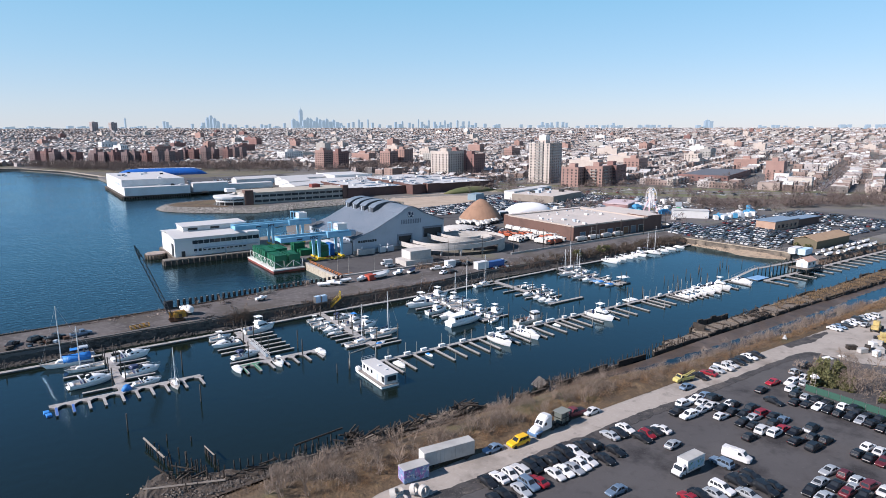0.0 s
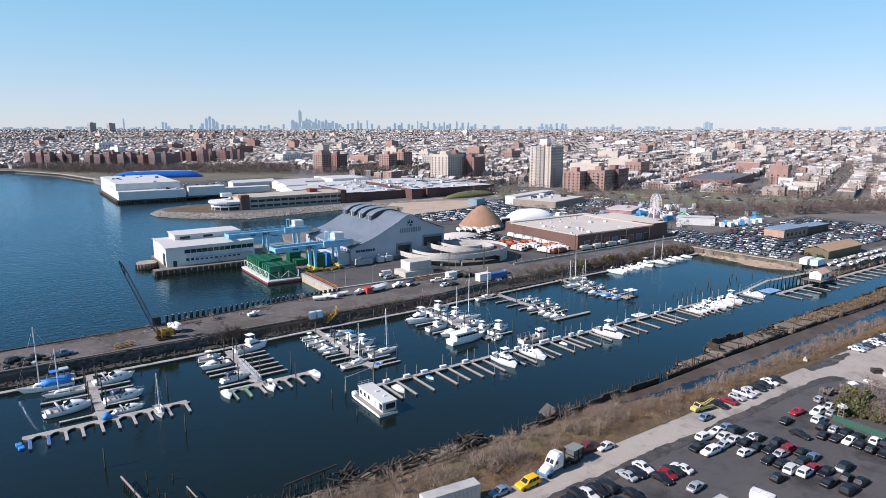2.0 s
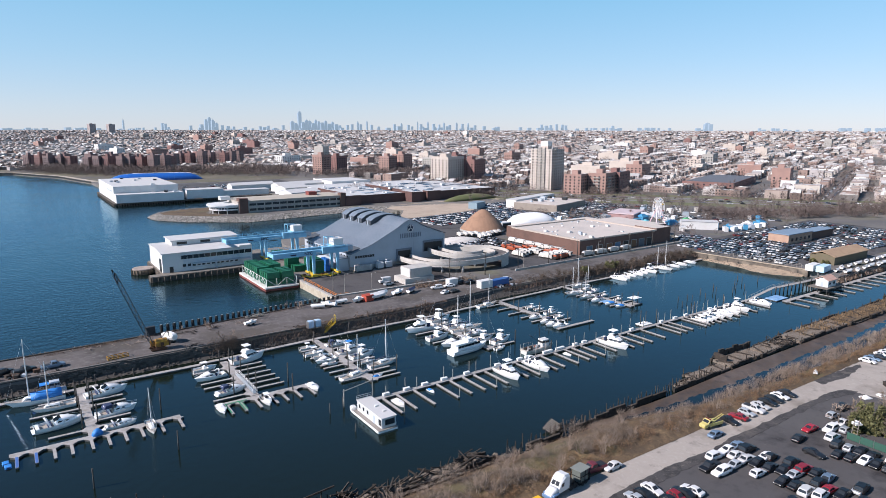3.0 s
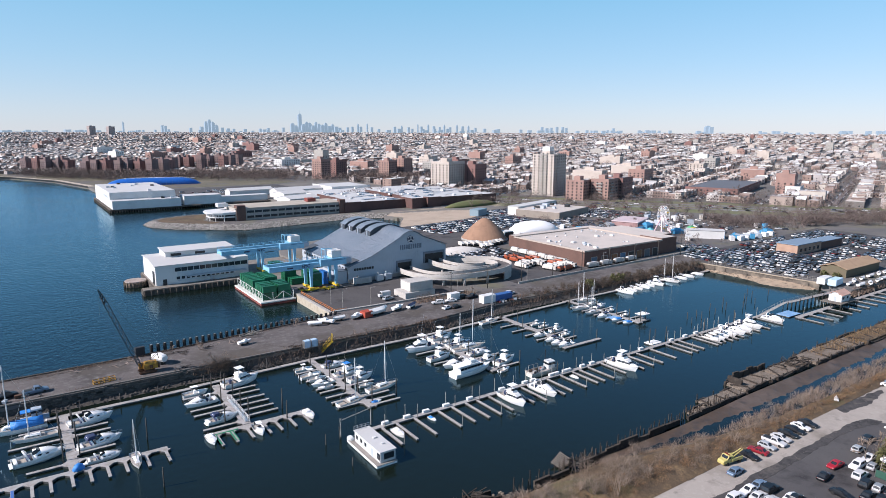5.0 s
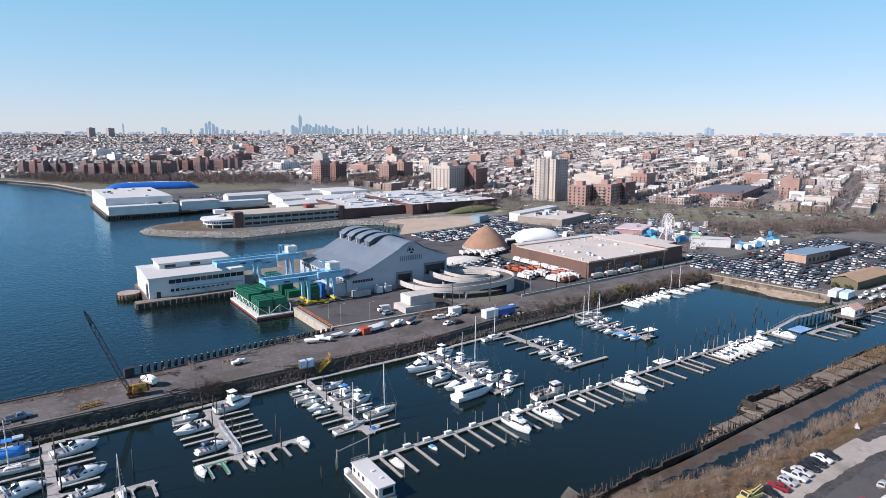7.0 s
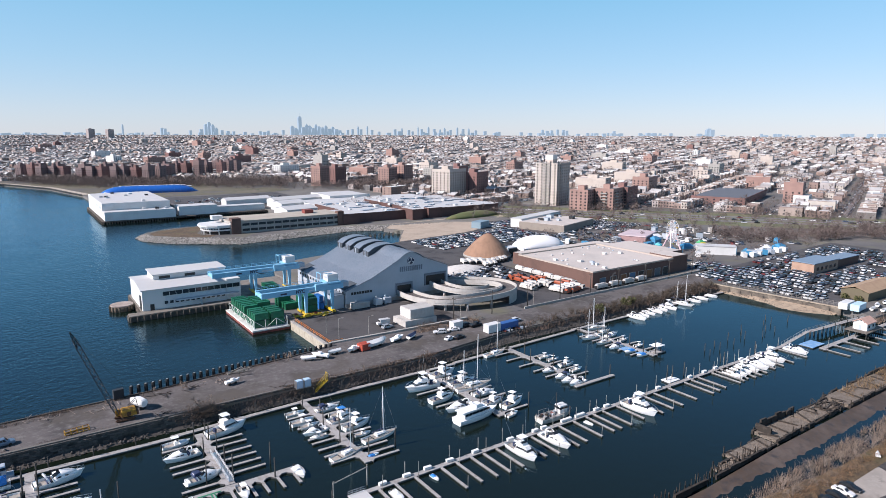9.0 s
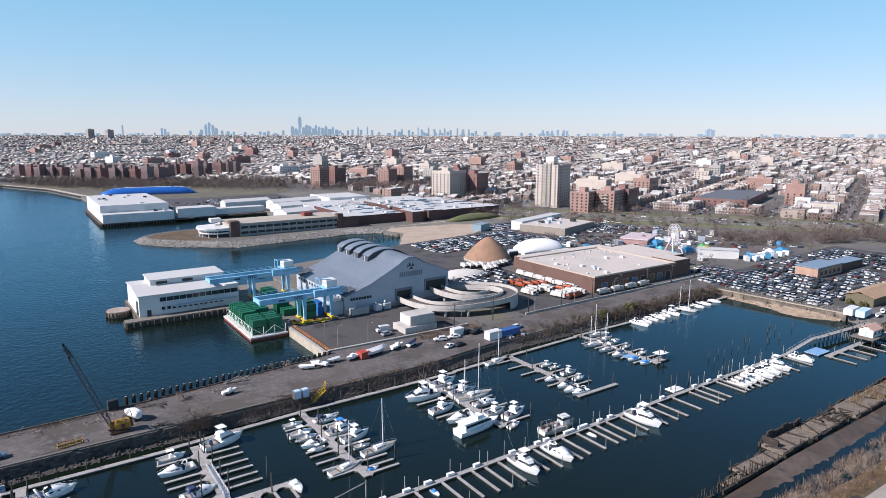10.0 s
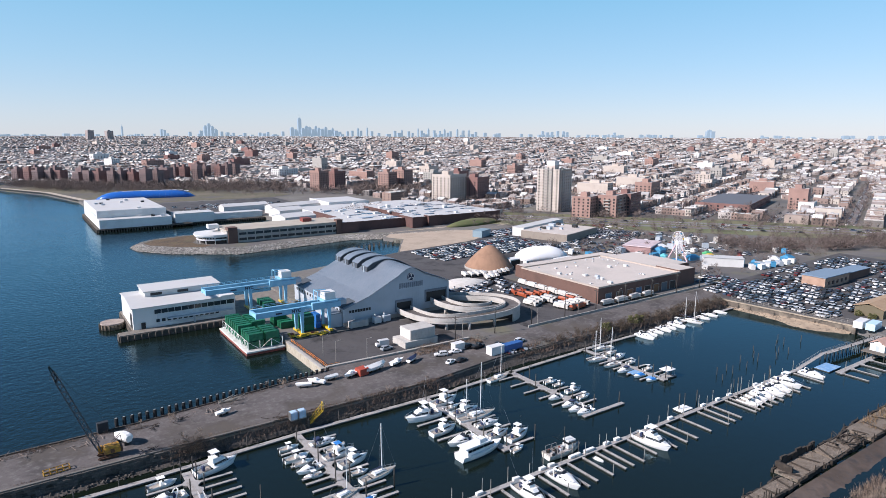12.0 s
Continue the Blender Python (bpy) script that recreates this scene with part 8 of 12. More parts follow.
# timber ladder frame with torn plastic sheeting, and white oddments at the gravel's edge
fr_ = thing("ladder_frame", pose(159.6, 78.7, 3.03, 0, 12, 0), "pale timber ladder frame standing by the fence", "frame")
for y in (-0.55, 0.55):
    part("pole", rod(bmesh.new(), (0, y, 0), (0, y * 0.8, 4.2), 0.08, 6), BLEACH, fr_)
for k in range(6):
    part("rung", rod(bmesh.new(), (0, -0.55, 0.5 + 0.62 * k), (0, 0.55, 0.5 + 0.62 * k), 0.05, 5), BLEACH, fr_)
r_w = random.Random(71)
for u, v, z, l in ((161.3, 79.0, 5.6, 1.5), (184.0, 86.4, 3.05, 2.2), (188.6, 85.0, 3.05, 1.6)):
    bm = bmesh.new()
    loft(bm, [[(x, y, (0.25 if z < 4 else 0.7) * (1 - abs(x) / l) * (1 - 0.6 * abs(y) / l) + r_w.uniform(-0.12, 0.12) + 0.15) for y in (-0.42 * l, -0.2 * l, 0.05 * l, 0.2 * l, 0.4 * l)] + [(x, 0.4 * l, 0.02), (x, -0.42 * l, 0.02)] for x in (-0.5 * l, -0.2 * l, 0.1 * l, 0.35 * l, 0.5 * l)])
    bmesh.ops.recalc_face_normals(bm, faces=bm.faces)
    tagged(part("plastic_sheet", bm, BOXW, at=pose(u, v, z, 0, 0, 40 * u)), "crumpled white plastic sheet caught at the car park's edge", "plastic sheet", "white plastic sheets")
bm, _rings = hull(2.6, 1.1, 0.45)
tagged(part("dinghy", bm, GELCOAT, at=pose(189.6, 100.6, 4.0, 180, 0, 25)), "small white dinghy lying upturned in the brush", "dinghy")

# ---- the car park ----
PAINTS = {c: mat(f"{n} car paint", rgb, 0.36, 0.3 if c in "sb" else 0.0, per_object=0.22) for c, n, rgb in (("w", "white", (0.60, 0.60, 0.60)), ("k", "black", (0.010, 0.011, 0.014)), ("s", "silver", (0.40, 0.42, 0.44)), ("b", "steel blue", (0.16, 0.23, 0.32)), ("r", "red", (0.26, 0.013, 0.024)), ("d", "dark red", (0.11, 0.018, 0.025)), ("y", "yellow", (0.72, 0.42, 0.015)))}
NAMES = dict(w="white", k="black", s="silver", b="blue-grey", r="red", d="dark red", y="yellow")
LAMP = mat("headlight lens", (0.75, 0.76, 0.74), 0.15)
TAIL = mat("red tail light lens", (0.16, 0.012, 0.012), 0.2)


STATIONS = {  # along the length: share of L, share of half width, low and top as shares of H
    "saloon": ((-0.50, 0.78, 0.30, 0.48), (-0.485, 0.90, 0.22, 0.58), (-0.44, 0.96, 0.17, 0.63), (-0.28, 1.0, 0.15, 0.65), (0.0, 1.0, 0.15, 0.64), (0.19, 1.0, 0.15, 0.63), (0.32, 0.98, 0.15, 0.59), (0.43, 0.92, 0.17, 0.53), (0.48, 0.84, 0.21, 0.47), (0.50, 0.70, 0.26, 0.40)),
    "suv": ((-0.50, 0.84, 0.30, 0.52), (-0.49, 0.93, 0.22, 0.60), (-0.45, 0.98, 0.17, 0.62), (-0.28, 1.0, 0.16, 0.62), (0.0, 1.0, 0.16, 0.62), (0.20, 1.0, 0.16, 0.61), (0.34, 0.98, 0.16, 0.58), (0.44, 0.93, 0.18, 0.54), (0.485, 0.86, 0.22, 0.49), (0.50, 0.74, 0.28, 0.42)),
}


def shell(L, W, H, kind, cabin):
    """The painted body: sides and bonnet skinned over stations from tail to nose, with the cabin's pillars and roof."""
    bm = bmesh.new()
    rings = []
    for x, w, lo, top in STATIONS.get(kind, STATIONS["suv" if kind == "pickup" else "saloon"]):
        w, lo, top = w * W / 2, lo * H, top * H
        half = [(w * 0.90, lo), (w, lo + 0.3 * (top - lo)), (w, lo + 0.72 * (top - lo)), (w * 0.95, top - 0.03), (w * 0.80, top)]
        rings.append([(x * L, -y, z) for y, z in half] + [(x * L, y, z) for y, z in half[::-1]])
    loft(bm, rings)
    c0, c1, f, b, w0, w1, z0, z1 = cabin
    loft(bm, [loop(c0, c1, w0, z0, 0.14), loop(c0 + b, c1 - f, w1, z1, 0.14), loop(c0 + b + 0.14, c1 - f - 0.12, w1 - 0.12, H, 0.12)])
    bmesh.ops.recalc_face_normals(bm, faces=bm.faces)
    return bm


def loop(x0, x1, w, z, c=0.28):
    return [(x0, -w + c, z), (x0 + c, -w, z), (x1 - c * 1.4, -w, z), (x1, -w + c * 1.4, z), (x1, w - c * 1.4, z), (x1 - c * 1.4, w, z), (x0 + c, w, z), (x0, w - c, z)]


def car(colour, kind="saloon"):
    L, W, H = {"saloon": (4.7, 1.82, 1.45), "suv": (4.8, 1.92, 1.75), "pickup": (5.6, 1.98, 1.82), "hatch": (4.1, 1.76, 1.5)}[kind]
    word = {"saloon": "saloon car", "suv": "sport utility car", "pickup": "pickup truck", "hatch": "small hatchback"}[kind]
    ob = thing("car", pose(0, 0, -80), f"{NAMES[colour]} {word} parked on the ground", "car", "parked cars")
    z2 = 0.62 * H
    c0, c1, f, b = {"saloon": (-L * 0.37, L * 0.24, 0.85, 0.62), "suv": (-L * 0.47, L * 0.24, 0.75, 0.25), "pickup": (-L * 0.10, L * 0.27, 0.65, 0.15), "hatch": (-L * 0.46, L * 0.26, 0.8, 0.4)}[kind]
    w0, w1, z0, z1 = W / 2 - 0.08, W / 2 - 0.20, z2 - 0.04, H - 0.07
    part("body", shell(L, W, H, kind, (c0, c1, f, b, w0, w1, z0, z1)), PAINTS[colour], ob)
    at = lambda p, q, k: p + (q - p) * k
    wide, z = (lambda k: at(w0, w1, k)), (lambda k: at(z0, z1, k))
    front, rear = (lambda k: at(c1, c1 - f, k)), (lambda k: at(c0, c0 + b, k))
    lo, hi = 0.14, 0.93
    part("windscreen", pane([(front(k), y * (wide(k) - 0.2), z(k)) for k, y in ((lo, -1), (lo, 1), (hi, 1), (hi, -1))]), GLASS, ob, "dark windscreen")
    part("rear_window", pane([(rear(k), y * (wide(k) - 0.17), z(k)) for k, y in ((lo, -1), (lo, 1), (hi, 1), (hi, -1))]), GLASS, ob, "dark rear window")
    cuts = ((0.04, 0.46), (0.52, 0.95)) if kind != "suv" else ((0.02, 0.27), (0.32, 0.62), (0.67, 0.96))
    for y in (-1, 1):
        quads = [[(at(rear(k) + 0.16, front(k) - 0.22, g), y * (wide(k) + 0.004), z(k)) for g, k in ((g0, lo), (g1, lo), (g1, hi), (g0, hi))] for g0, g1 in cuts]
        part("side_window", pane(*quads), GLASS, ob, "dark side glazing")
    if kind == "pickup":
        part("load_bed", boxes((-L / 2 + 0.2, -L * 0.12, -W / 2 + 0.2, W / 2 - 0.2, z2 - 0.01, z2 + 0.03)), DARK, ob, "dark open load bed")
    wheel = None
    for x in (-L * 0.31, L * 0.31):
        for y in (-1, 1):
            if wheel is None:
                wheel = part("wheel", rod(bmesh.new(), (0, -0.1, 0), (0, 0.1, 0), 0.34, 10), TYRE, ob, at=pose(x, y * (W / 2 - 0.09), 0.34))
            else:
                shared("wheel", wheel.data, ob, pose(x, y * (W / 2 - 0.09), 0.34))
    for y in (-1, 1):
        part("headlight", boxes((L * 0.462, L * 0.49, y * W * 0.36 - 0.13, y * W * 0.36 + 0.13, H * 0.36, H * 0.44)), LAMP, ob)
        part("tail_light", boxes((-L * 0.498, -L * 0.475, y * W * 0.38 - 0.09, y * W * 0.38 + 0.09, H * 0.42, H * 0.52)), TAIL, ob)
    return ob


CARS_U = """221.9,93.2,s 137.0,95.4,b 132.9,90.3,w 132.5,88.2,w 136.5,89.9,k 128.7,88.4,w 128.6,86.2,s 124.3,86.1,w 124.2,88.4,k 132.9,86.3,w 136.4,87.9,k 136.3,86.3,b 132.9,84.4,k 137.1,84.5,w 133.6,82.0,k 137.4,82.5,k 134.4,80.4,k 138.6,80.6,k 129.6,82.1,w 138.0,78.2,r 138.8,76.5,k 134.7,78.3,k 130.5,78.3,k 131.3,76.4,k 134.9,76.0,s 135.3,74.3,k 130.8,74.1,w 134.6,72.4,r 138.5,72.5,b 135.2,70.4,k 126.0,73.8,k 131.8,70.4,w 131.9,68.2,k 139.3,68.9,s 136.0,68.5,k 139.8,67.0,k 136.8,66.7,k 132.2,66.2,k 155.9,85.6,r 149.6,84.8,k 173.1,86.7,k 166.7,86.0,s 164.4,83.0,w 161.5,82.1,s 159.2,82.2,w 155.7,82.1,w 153.3,79.7,k 153.8,77.7,s 149.4,77.4,k 150.2,75.6,k 154.2,76.2,k 151.1,73.9,w 154.7,73.7,k 151.1,71.5,k 151.1,70.0,k 155.4,70.1,w 154.3,71.7,k 151.6,68.2,k 155.9,68.3,k 151.6,66.3,s 155.1,66.2,k 151.7,64.5,k 154.5,64.0,k 151.1,62.4,k 150.9,60.9,k 154.7,62.4,k 136.5,59.1,k 140.6,59.2,w 140.5,57.3,w 136.9,57.1,d 136.5,55.3,k 125.8,59.2,s 126.8,57.2,d 120.9,58.3,s 121.7,56.5,k 126.4,55.0,s 121.5,54.8,d 126.4,53.2,d 116.8,58.0,k 116.8,55.9,s 126.8,51.8,w 122.4,52.6,k 123.6,51.3,s 111.3,80.4,s 82.2,98.3,b 109.1,98.8,w 90.4,76.0,b"""
CARS_V = """145.2,97.4,k 148.6,97.4,r 152.0,97.4,s 155.2,97.6,w 158.2,97.7,w 161.4,97.8,k 164.4,97.9,k 167.2,98.0,w 170.2,97.9,k 210.4,96.8,w 213.4,96.9,b 216.4,96.8,k 219.4,96.7,w 222.4,96.6,w 225.2,96.5,k 228.2,96.4,s 231.0,96.3,w 234.0,96.2,w 145.8,79.9,k 112.7,71.3,b 109.2,66.5,k 112.9,66.0,k 111.0,66.4,k 105.2,66.5,w 102.8,66.1,s 100.6,67.4,k 98.4,67.9,r 107.1,63.0,s 109.6,62.7,k 112.2,62.3,k 104.8,61.6,k 104.3,89.6,s 106.6,89.3,k 109.0,89.7,w 107.3,85.4,k 109.4,85.7,r 111.4,86.0,k 113.4,85.5,w 100.4,84.9,k 96.6,84.0,k 74.5,90.0,k 77.0,90.0,w 79.2,89.7,w 81.4,89.6,w 83.6,89.2,k 85.8,90.0,k 87.9,89.2,k 90.0,89.1,k 92.1,89.5,k 94.2,89.2,w 96.4,89.3,k 74.3,85.4,k 72.2,85.0,k 75.3,80.3,w 77.6,85.0,s 79.7,85.5,b 82.4,85.3,r 84.7,85.3,w 86.8,85.2,w 89.0,84.8,s 91.3,85.1,w 93.5,85.4,w 98.6,89.1,k"""
CARPROTO = {}
rng = random.Random(8)
placed = []
for text, turn in ((CARS_U, 0), (CARS_V, -90)):
    for row in text.split():
        u, v, c = row.split(",")
        u, v = float(u), float(v)
        # neighbours in a row never overlap
        for a, b, t in placed:
            du, dv = (u - a, v - b) if turn == 0 else (v - b, u - a)
            if t == turn and abs(du) < 4.0 and abs(dv) < 2.0:
                s = 2.0 if dv >= 0 else -2.0
                u, v = (u, b + s) if turn == 0 else (a + s, v)
        placed.append((u, v, turn))
        kind = rng.choice(("saloon", "saloon", "saloon", "suv", "hatch"))
        if (u, v) in ((155.2, 97.6), (84.7, 85.3), (124.2, 88.4)):
            kind = "pickup"
        if (c, kind) not in CARPROTO:
            CARPROTO[c, kind] = car(c, kind)
        copy_thing(CARPROTO[c, kind], pose(u, v, 3.06 if v > 91 else 3.03, 0, 0, turn + (0 if rng.random() < 0.72 else 180) + rng.gauss(0, 3)) @ Matrix.Diagonal((0.89, 0.91, 0.90, 1)))
CARPROTO["y", "suv"] = car("y", "suv")
copy_thing(CARPROTO["y", "suv"], pose(87.7, 97.4, 3.06, 0, 0, 182))
CARPROTO["d", "pickup"] = car("d", "pickup")
copy_thing(CARPROTO["d", "pickup"], pose(105.4, 100.2, 3.1, 0, 0, 175))
for ob in CARPROTO.values():
    for o in (*ob.children_recursive, ob):
        bpy.data.objects.remove(o)


def wheels(ob, xs, w, r=0.48):
    for x in xs:
        for y in (-1, 1):
            part("wheel", rod(bmesh.new(), (0, -0.15, 0), (0, 0.15, 0), r, 10), TYRE, ob, at=pose(x, y * (w / 2 - 0.15), r))


TRAILER = mat("dull trailer metal", (0.42, 0.41, 0.39), 0.5, grain=[(0.4, (0.33, 0.32, 0.30), 0.45, 0.7)])
bt = thing("box_truck", pose(105.6, 73.4, 3.03, 0, 0, 180) @ Matrix.Diagonal((0.86, 0.9, 0.86, 1)), "white box truck with a mural panel along its side", "truck")
part("cargo_box", bev(boxes((-4.0, 1.7, -1.2, 1.2, 0.95, 3.42)), 0.04), PAINTS["w"], bt)
part("box_roof", bev(boxes((-3.96, 1.66, -1.16, 1.16, 3.43, 3.5)), 0.03), TRAILER, bt, "dull grey box roof")
for y in (-1.2, 1.2):
    part("corner_rail", boxes((-4.02, 1.72, y - 0.04, y + 0.04, 3.36, 3.46), (-4.02, 1.72, y - 0.04, y + 0.04, 0.9, 1.05)), STEEL, bt)
part("rear_door", boxes((-4.05, -4.01, -1.05, 1.05, 1.05, 3.3)), TRAILER, bt)
bm = bmesh.new()
loft(bm, [[(x, -w, 0.55), (x, -w, z - 0.12), (x, -w + 0.12, z), (x, w - 0.12, z), (x, w, z - 0.12), (x, w, 0.55)] for x, w, z in ((1.85, 1.05, 2.45), (2.75, 1.05, 2.45), (3.25, 1.02, 1.6), (3.75, 0.98, 1.4), (3.85, 0.92, 1.2))])
bmesh.ops.recalc_face_normals(bm, faces=bm.faces)
part("cab", bm, PAINTS["w"], bt)
part("windscreen", pane([(2.83, -0.85, 2.32), (2.83, 0.85, 2.32), (3.22, 0.9, 1.66), (3.22, -0.9, 1.66)]), GLASS, bt)
for y in (-1.05, 1.05):
    part("side_window", pane([(2.0, y, 2.3), (2.7, y, 2.3), (3.0, y, 1.6), (2.0, y, 1.6)]), GLASS, bt)
part("wind_deflector", bev(boxes((1.3, 2.5, -0.8, 0.8, 2.46, 2.75)), 0.1), PAINTS["w"], bt)
part("bumper", bev(boxes((3.8, 3.98, -1.05, 1.05, 0.45, 0.8)), 0.04), DARK, bt)
part("chassis", boxes((-4.0, 3.6, -0.8, 0.8, 0.5, 0.9)), DARK, bt)
MURAL = mat("painted mural panel", (0.32, 0.46, 0.58), 0.5, grain=[(1.2, (0.10, 0.22, 0.09), 0.5, 0.6), (2.2, (0.55, 0.50, 0.34), 0.58, 0.66)])
part("mural_panel", boxes((-3.6, 1.3, 1.21, 1.23, 1.3, 2.9)), MURAL, bt, "blue and green mural panel")
wheels(bt, (-2.6, 2.7), 2.2)
vn = thing("cargo_van", pose(116.9, 71.0, 3.03, 0, 0, -80) @ Matrix.Diagonal((0.9, 0.9, 0.9, 1)), "white cargo van parked alone", "van")
bm = bmesh.new()
loft(bm, [loop(-2.8, 2.8, 1.0, 0.35), loop(-2.85, 2.85, 1.02, 1.1), loop(-2.8, 1.9, 0.95, 1.45), loop(-2.75, 1.35, 0.9, 2.15, 0.2)])
part("body", bm, PAINTS["w"], vn)
part("windscreen", pane([(1.87, -0.62, 1.5), (1.87, 0.62, 1.5), (1.41, 0.62, 2.1), (1.41, -0.62, 2.1)]), GLASS, vn)
for y in (-1, 1):
    part("side_window", pane([(0.5, y * 0.955, 1.5), (1.45, y * 0.955, 1.5), (1.05, y * 0.91, 2.05), (0.5, y * 0.91, 2.05)]), GLASS, vn)
part("roof_ladder", boxes((-2.2, 1.0, -0.3, -0.2, 2.2, 2.28), (-2.2, 1.0, 0.2, 0.3, 2.2, 2.28)), STEEL, vn)
wheels(vn, (-1.7, 1.9), 2.0, 0.36)

tk = thing("tractor_unit", pose(95.0, 98.6, 3.06, 0, 0, 190), "white and blue long-nosed truck tractor", "truck")
bm = bmesh.new()
loft(bm, [[(x, -w, 0.75), (x, -w, z - 0.25), (x, -w + 0.25, z), (x, w - 0.25, z), (x, w, z - 0.25), (x, w, 0.75)] for x, w, z in ((1.2, 1.0, 2.0), (2.2, 0.92, 1.88), (3.0, 0.8, 1.66), (3.35, 0.66, 1.35))], smooth=True)
bmesh.ops.recalc_face_normals(bm, faces=bm.faces)
part("hood", bm, PAINTS["w"], tk)
bm = bmesh.new()
loft(bm, [[(x, -w, 0.9), (x, -w, z - 0.35), (x, -w + 0.3, z), (x, w - 0.3, z), (x, w, z - 0.35), (x, w, 0.9)] for x, w, z in ((-1.5, 1.15, 3.5), (-0.3, 1.15, 3.65), (0.35, 1.12, 3.3), (0.8, 1.08, 2.85), (1.45, 1.02, 2.0))])
bmesh.ops.recalc_face_normals(bm, faces=bm.faces)
part("sleeper_cab", bm, PAINTS["w"], tk)
part("side_window", boxes((0.1, 0.75, -1.16, 1.16, 1.9, 2.5)), GLASS, tk)
for y in (-1, 1):
    part("windscreen", pane([(0.88, y * 0.05, 2.77), (0.88, y * 0.72, 2.77), (1.36, y * 0.78, 2.13), (1.36, y * 0.05, 2.13)]), GLASS, tk, "dark half of a split windscreen")
part("bumper", bev(boxes((3.2, 3.5, -1.15, 1.15, 0.4, 1.0)), 0.08), mat("blue truck paint", (0.10, 0.19, 0.33), 0.4), tk)
part("fender", bev(boxes((1.4, 3.1, -1.2, 1.2, 0.8, 1.2)), 0.1), bpy.data.materials["blue truck paint"], tk)
part("chassis", boxes((-4.2, 3.2, -0.5, 0.5, 0.5, 0.85)), DARK, tk)
wheels(tk, (-3.4, -2.2, 2.3), 2.3, 0.52)
cg = thing("cage_trailer", pose(100.6, 99.0, 3.06, 0, 0, 8), "dark open-framed cage trailer", "trailer")
bm = bmesh.new()
for x in (-1.4, 0, 1.4):
    for y in (-1.1, 1.1):
        rod(bm, (x, y, 0.6), (x, y, 2.9), 0.07, 4)
for z in (0.7, 1.8, 2.9):
    for y in (-1.1, 1.1):
        rod(bm, (-1.4, y, z), (1.4, y, z), 0.06, 4)
    for x in (-1.4, 1.4):
        rod(bm, (x, -1.1, z), (x, 1.1, z), 0.06, 4)
part("frame", bm, STEELP, cg)
part("bed", boxes((-1.6, 1.6, -1.15, 1.15, 0.45, 0.6)), STEELP, cg)
part("load", bev(boxes((-1.2, 1.2, -0.95, 0.95, 0.6, 2.8)), 0.05), mat("dark green-grey panels", (0.10, 0.115, 0.105), 0.7), cg)
part("top_sheet", boxes((-1.5, 1.5, -1.2, 1.2, 2.9, 2.96)), mat("grey-green sheet", (0.19, 0.205, 0.185), 0.7), cg)
wheels(cg, (-0.5, 0.5), 2.2, 0.4)
tr = thing("semi_trailer", pose(73.0, 99.9, 3.05, 0, 0, -6) @ Matrix.Diagonal((0.98, 0.9, 0.88, 1)), "long grey ribbed semi-trailer box", "trailer")
part("body", boxes((-5.2, 5.2, -1.25, 1.25, 1.0, 3.9)), TRAILER, tr)
for k in range(14):
    for y in (-1.27, 1.27):
        part("rib", boxes((-0.05, 0.05, -0.03, 0.03, 1.0, 3.9)), TRAILER, tr, at=pose(-5.0 + 0.769 * k, y, 0))
part("door_end", boxes((-5.26, -5.2, -1.2, 1.2, 1.05, 3.85)), WHITE_WALL, tr)
part("chassis", boxes((-5.0, 5.0, -0.9, 0.9, 0.6, 1.0)), DARK, tr)
wheels(tr, (-4.0, -2.8, 3.6), 2.4, 0.5)
gc = thing("storage_container", pose(65.2, 98.7, 3.06, 0, 0, -4), "short steel container covered in blue and purple paint", "container")
part("body", boxes((-2.4, 2.4, -1.15, 1.15, 0.15, 2.5)), mat("sprayed container paint", (0.16, 0.26, 0.42), 0.6, grain=[(1.1, (0.34, 0.16, 0.40), 0.5, 0.58), (1.7, (0.55, 0.60, 0.62), 0.56, 0.62), (2.4, (0.05, 0.07, 0.12), 0.58, 0.64)]), gc)
part("roof", bev(boxes((-2.45, 2.45, -1.2, 1.2, 2.5, 2.62)), 0.03), TRAILER, gc)
part("skid", boxes((-2.2, -1.8, -1.1, 1.1, 0, 0.15), (1.8, 2.2, -1.1, 1.1, 0, 0.15)), DARK, gc)
RINGC = mat("cast concrete ring", (0.45, 0.43, 0.40), 0.9)
for u, v, t, a in ((60.4, 95.9, 0, 15), (62.4, 94.6, 70, 30), (58.6, 95.2, 80, 60), (63.6, 93.6, 85, 10), (59.8, 93.6, 0, 0)):
    bm = bmesh.new()
    n = 20
    loft(bm, [[(r_ * math.cos(2 * math.pi * i / n), r_ * math.sin(2 * math.pi * i / n), z) for r_, z in ((0.7, 0), (0.95, 0), (0.95, 0.9), (0.7, 0.9))] for i in range(n + 1)], close=True, cap=False)
    tagged(part("pipe_ring", bm, RINGC, at=pose(u, v, 3.06 + (0.95 if t > 40 else 0), t, 0, a)), "pale cast concrete pipe ring lying by the road", "pipe ring", "concrete rings")
wt = thing("tow_truck", pose(140.2, 98.4, 3.08, 0, 0, 172) @ Matrix.Diagonal((0.86, 0.86, 0.86, 1)), "faded yellow flatbed recovery truck beside the reeds", "truck")
LIME = mat("faded yellow paint", (0.50, 0.43, 0.14), 0.5, grain=[(0.8, (0.40, 0.34, 0.14), 0.45, 0.7)])
bm = bmesh.new()
loft(bm, [[(x, -w, 0.55), (x, -w, z - 0.15), (x, -w + 0.15, z), (x, w - 0.15, z), (x, w, z - 0.15), (x, w, 0.55)] for x, w, z in ((0.9, 0.98, 2.3), (1.8, 0.98, 2.35), (2.35, 0.96, 1.6), (3.3, 0.9, 1.4), (3.5, 0.8, 1.1))])
